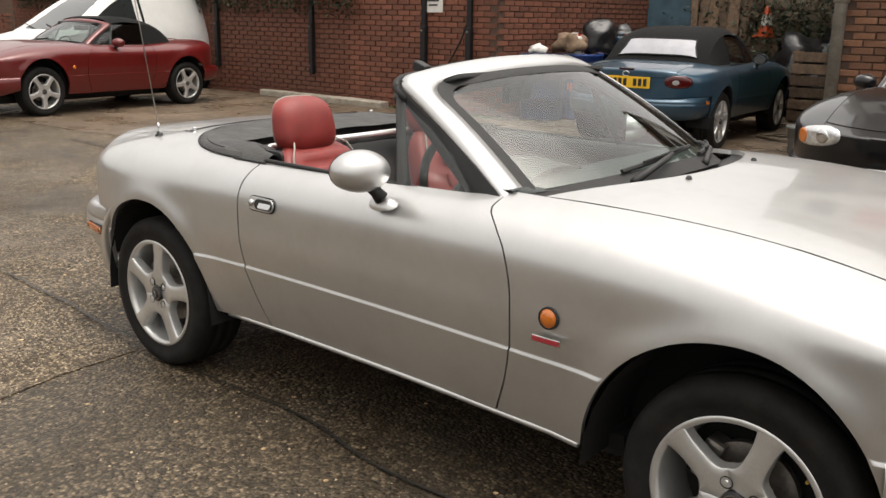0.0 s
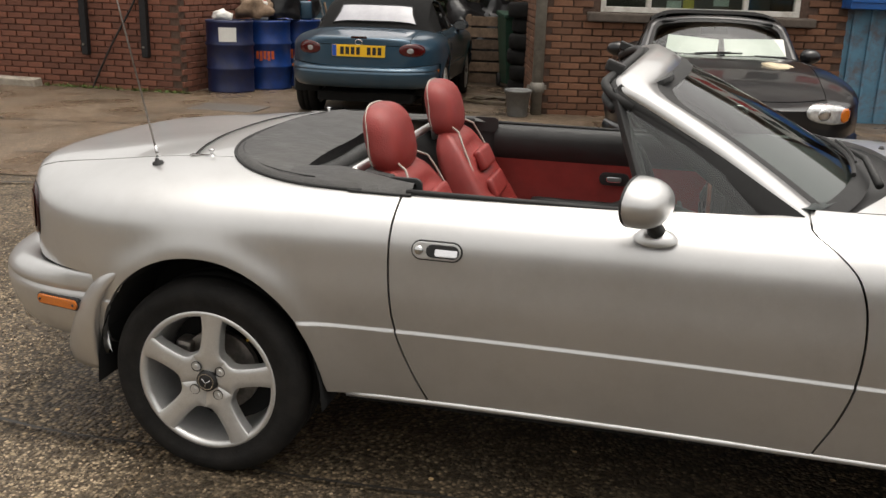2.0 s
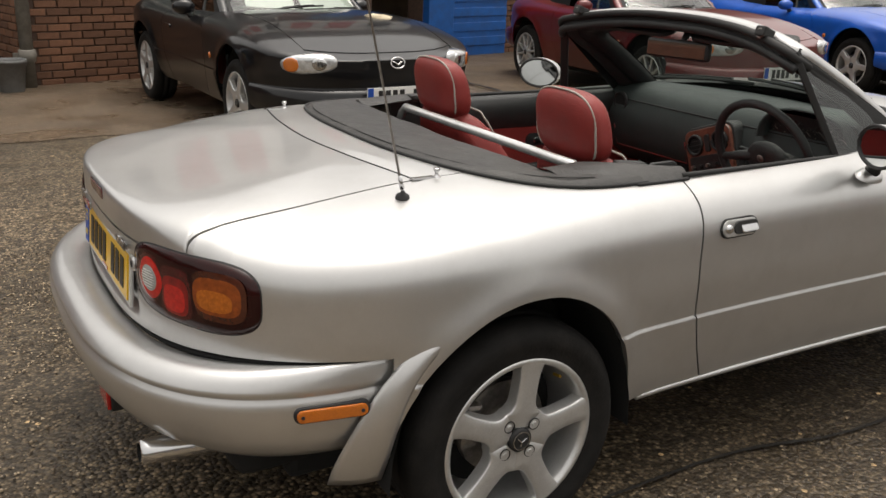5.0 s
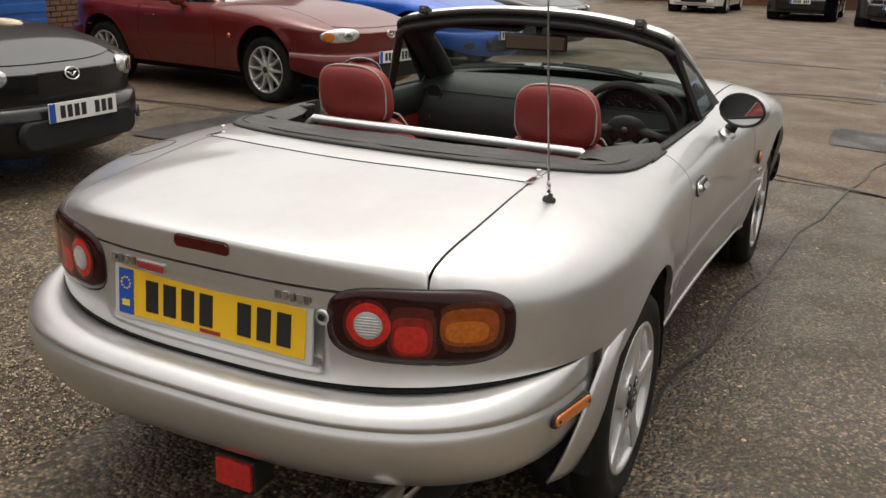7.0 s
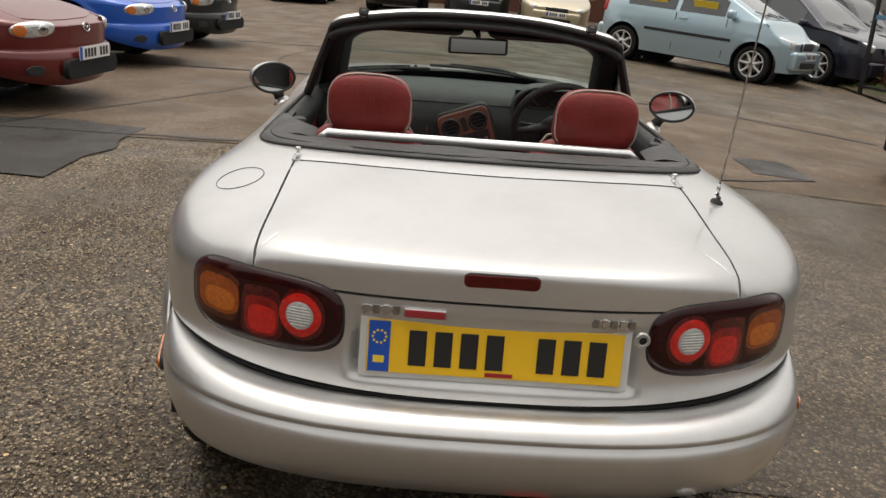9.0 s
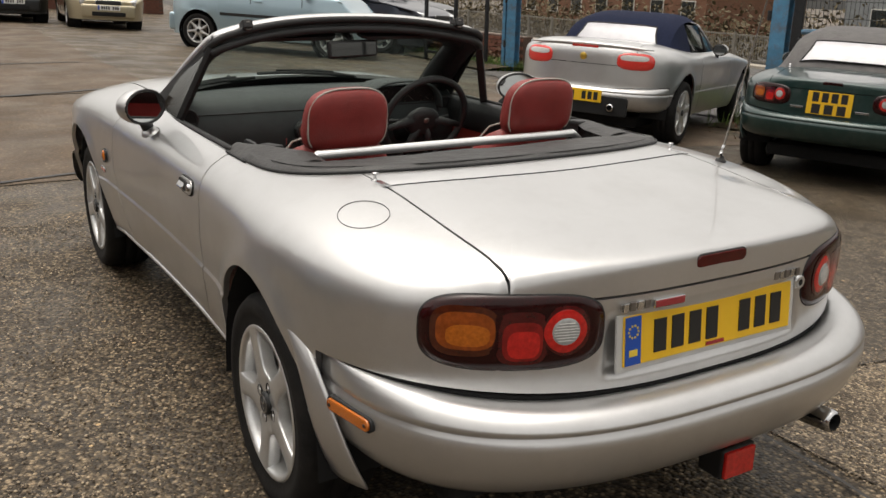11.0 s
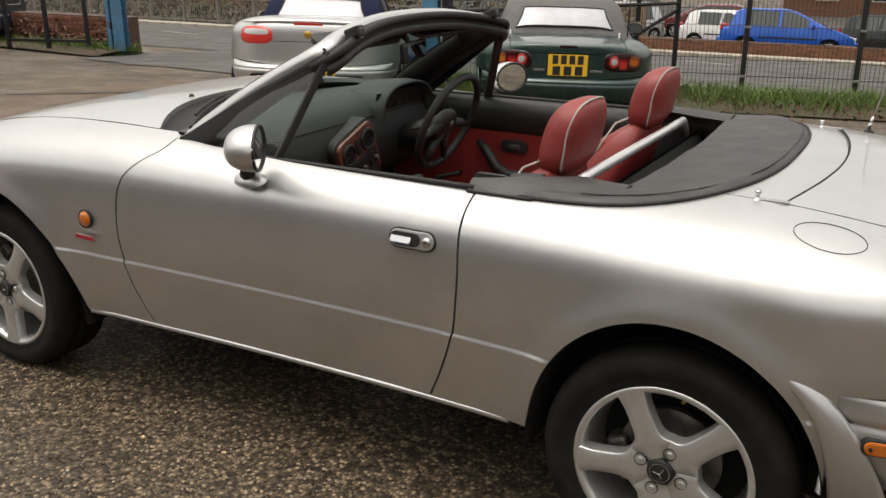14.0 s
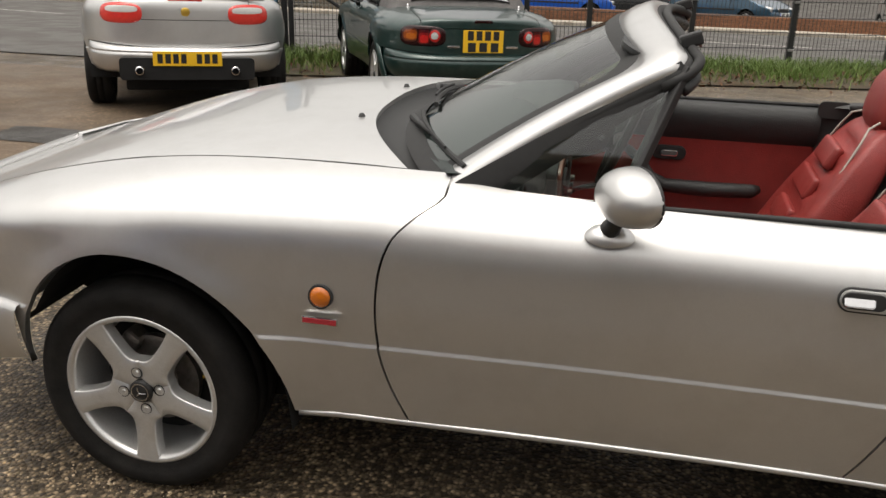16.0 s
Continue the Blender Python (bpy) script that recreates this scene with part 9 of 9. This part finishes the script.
part("top_rail", turn(box_bm(1.5, 0.05, 0.08, 0.005), pose(0.75, 0, 1.42)), POST_FADED, lf2, "faded blue rail")
part("bottom_rail", turn(box_bm(1.5, 0.05, 0.05, 0.005), pose(0.75, 0, 0.2)), IRON, lf2)
brick_wall("wall_gate", pose(11.2, -8.85, ground_z(0, -9), 0, 0, 180 + 4) @ pose(-9.0, 0, 0), 9.0, 0.62, 0.6, BRICK, "low red brick wall beside the gateway", 0.23, near=(6.5, 9.0))


def verge_spots(r):
    for _ in range(24000):
        x = r.uniform(-14, 4.4)
        t = abs(r.gauss(0, 0.55)) + 0.3 * noise.noise((x * 0.9, 3, 0))
        yield (x, fence_y(x) + 0.05 + t, ground_z(x, fence_y(x) + t) + 0.04)
    for _ in range(3000):
        x = r.uniform(10.7, 14.5)
        yield (x, -8.65 + abs(r.gauss(0, 0.25)), ground_z(0, -8.5) + 0.02)


def grass_blades(name, label, material, spots, h, seed):
    rnd = random.Random(seed)
    verts, faces = [], []
    for p in spots(rnd):
        a = rnd.uniform(0, 6.28)
        s = h * rnd.uniform(0.4, 1.3)
        lean = Vector((rnd.gauss(0, 0.35), rnd.gauss(0, 0.35), 1)) * s
        w = Vector((math.cos(a), math.sin(a), 0)) * 0.006
        p = Vector(p)
        k = len(verts)
        verts += [p - w, p + w, p + lean * 0.6 + w * 0.6, p + lean + Vector((lean.x * 0.5, lean.y * 0.5, -s * 0.1)), p + lean * 0.6 - w * 0.6]
        faces += [(k, k + 1, k + 2, k + 4), (k + 4, k + 2, k + 3)]
    tagged(mesh_object(name, verts, faces, material, smooth=False), label, "grass", kind="stuff")


VERGE = grit_mat("leaf_strewn_soil", (0.030, 0.022, 0.012), (0.13, 0.068, 0.030), 34, 0.6, 0.9, 1.5, (0.045, 0.05, 0.02), 0.8)
rows = []
for k in range(81):
    x = -16 + 20.3 * k / 80
    row = []
    for j in range(11):
        t = j / 10
        y = fence_y(x) - 0.35 + 2.0 * t
        row.append((x, y, ground_z(x, y) + 0.02 + 0.05 * math.sin(math.pi * min(1, t * 1.05)) + 0.03 * noise.noise((x * 2, y * 2, 4)) * math.sin(math.pi * t)))
    rows.append(row)
tagged(part("verge", grid_bm(rows), VERGE, None, "", True), "soil verge strewn with brown leaves", "verge", kind="structure")
rows = [[(10.7 + 6.0 * k / 20, -8.75 + 1.1 * t * (1 - 0.02 * k), ground_z(0, -8.75 + 1.1 * t) + 0.03 + 0.06 * math.sin(math.pi * t)) for t in [j / 6 for j in range(7)]] for k in range(21)]
tagged(part("verge", grid_bm(rows), VERGE, None, "", True), "soil strip with dead plants by the wall", "verge", kind="structure")
grass_blades("grass", "rough green grass along the fence", GRASS, verge_spots, 0.20, 21)
leaf_stuff("fallen_leaves", "brown fallen leaves on the verge", DEAD, lambda r: ((x, fence_y(x) + 0.15 + abs(r.gauss(0.4, 0.55)), ground_z(x, fence_y(x) + 0.5) + 0.06 + r.uniform(0, 0.04)) for x in (r.uniform(-14, 4.2) for _ in range(12000))), 0.06, 22, "leaves")
leaf_stuff("dead_plants", "dead brown plants against the low wall", DEAD, lambda r: ((r.uniform(11, 15.5), -8.7 + abs(r.gauss(0, 0.12)), ground_z(0, -8.7) + 0.05 + abs(r.gauss(0, 0.15))) for _ in range(2500)), 0.08, 23, "plants", 0.6)

# ---- across the road ----
fb = brick_wall("wall_far", pose(8.0, -26.2, ground_z(0, -26.2), 0, 0, 180), 34.0, 0.45, 0.45, BROWN_BRICK, "low brown brick wall before a car park", 0.25, near=(2, 10))
outline_sheet("pavement", -45, 60, -60, -26.5, ROAD, 0.02, "grey tarmac of a car park across the road", "car park", 0.05, 2.0)
PARK = "cars in the far car park"
PAINTS = (VIVID_BLUE, GREY_PAINT, BLUE_PAINT, WHITE_PAINT, SILVER, RED_PAINT, SILVER, GREY_PAINT, WHITE_PAINT)
NAMES = ("blue rounded hatchback", "dark grey hatchback", "mid blue hatchback", "white hatchback", "silver hatchback", "red hatchback", "silver people carrier", "grey hatchback", "white hatchback")
for k, (x, y, rz, h) in enumerate(((3.4, -28.6, 188, 1.5), (0.4, -33.0, 150, 1.5), (-2.4, -29.5, 140, 1.55), (6.2, -34.0, 170, 1.5), (11.0, -34.5, 60, 1.65), (8.5, -39.0, 10, 1.45), (-8.5, -30.5, 95, 1.6), (-12.0, -31.0, 95, 1.5), (14.0, -40.0, 75, 1.5))):
    hatchback(place(x, y, rz), NAMES[k] + " in the car park", PAINTS[k], 4.05, 1.72, h, 2.5, 0.95, 0.93, 0.72, group=PARK, style="five")


def rail_run(x0, y0, x1, y1, h, material, name, label, step, post_every, bar_w=0.02):
    d = math.hypot(x1 - x0, y1 - y0)
    f = thing(name, pose(x0, y0, ground_z(x0, y0), 0, 0, math.degrees(math.atan2(y1 - y0, x1 - x0))), label, "railing", kind="structure")
    n = int(d / step)
    bars = bmesh.new()
    for k in range(n):
        x = k * step
        if k % post_every == 0:
            part("post", turn(box_bm(0.09, 0.09, h + 0.08, 0.01), pose(x, 0, h / 2)), material, f)
        vs = [bars.verts.new((x + sx * bar_w / 2, sy * bar_w / 2, z)) for z in (0.1, h) for sx, sy in ((-1, -1), (1, -1), (1, 1), (-1, 1))]
        for j in range(4):
            bars.faces.new((vs[j], vs[(j + 1) % 4], vs[4 + (j + 1) % 4], vs[4 + j]))
    tagged(part("bars", bars, material, f), kind="stuff")
    for z in (0.2, h - 0.05):
        part("rail", turn(box_bm(d, 0.05, 0.05, 0.005), pose(d / 2, 0, z)), material, f)


OLIVE_STEEL = mat("weathered_rail_paint", (0.15, 0.14, 0.12), 0.7, noise_scale=4, amount=0.3)
rail_run(10.0, -26.2, 60.0, -26.2, 1.15, OLIVE_STEEL, "railing", "weathered grey steel railing across the road", 0.12, 16)
STONE_FAR = mat("tan_coursed_stone", (0.25, 0.18, 0.11), 0.9, noise_scale=6, amount=0.3, bump=0.5, bump_scale=20)
fs = thing("wall_stone", pose(9.8, -28.0, ground_z(0, -28)), "tan coursed stone wall across the road", "wall", kind="structure")
part("core", turn(box_bm(3.4, 0.4, 1.5), pose(-0.2, 0, 0.75)), STONE_FAR, fs)
rnd = random.Random(31)
for r in range(8):
    x = -1.8
    while x < 1.4:
        w = rnd.uniform(0.25, 0.5)
        ob = new("stone", stones[rnd.randrange(6)])
        ob.parent = fs
        ob.location, ob.scale = (x + w / 2, 0.2, 0.1 + 0.18 * r), (w * 0.96, 0.14, 0.17)
        x += w
SCRUB = mat("winter_scrub", (0.085, 0.065, 0.03), 0.85, noise_scale=0.8, amount=0.5)
leaf_stuff("scrub", "brown winter scrub behind the railing", SCRUB, lambda r: ((r.uniform(12, 70), -29.5 - abs(r.gauss(0, 2.0)), ground_z(0, -30) + abs(r.gauss(0, 1.1))) for _ in range(16000)), 0.28, 33)
SHED = mat("grey_cladding", (0.22, 0.23, 0.23), 0.6, 0.2, noise_scale=1.5, amount=0.15)
for nm, x, y, w, h, d, m_, lab in (("warehouse", 24, -52, 16, 6.5, 10, SHED, "grey clad warehouse across the road"), ("brick_building", 52, -50, 22, 8, 10, BROWN_BRICK, "brown brick works building across the road"), ("brick_building", -12, -60, 40, 7, 10, BROWN_BRICK, "long brick building behind the car park")):
    b = thing(nm, pose(x, y, ground_z(x, y)), lab, "building")
    part("wall", turn(box_bm(w, d, h), pose(0, 0, h / 2)), m_, b)
    part("roof", turn(box_bm(w + 0.5, d + 0.5, 0.3, 0.05), pose(0, 0, h + 0.15)), SHED, b)
    for k in range(int(w / 3)):
        for z in (1.6, 4.4):
            wd = part("window", turn(box_bm(1.3, 0.08, 1.4), pose(-w / 2 + 1.6 + 3 * k, d / 2 + 0.02, z)), FRAME_WHITE, b)
            part("pane", turn(box_bm(1.16, 0.03, 1.26), pose(-w / 2 + 1.6 + 3 * k, d / 2 + 0.065, z)), WINDOW_DARK, wd)
# the yard's far ends
brick_wall("wall_east", pose(31.0, 9.0, GZ - 0.3, 0, 0, -90), 16.0, 2.6, 1.8, BRICK, "red brick wall closing the yard", 0.25, near=(5, 8))
brick_wall("wall_west", pose(-22.0, -8.0, GZ - 0.3, 0, 0, 90), 16.5, 2.6, 1.5, BRICK, "red brick wall closing the yard's other end", 0.25, near=(5, 8))
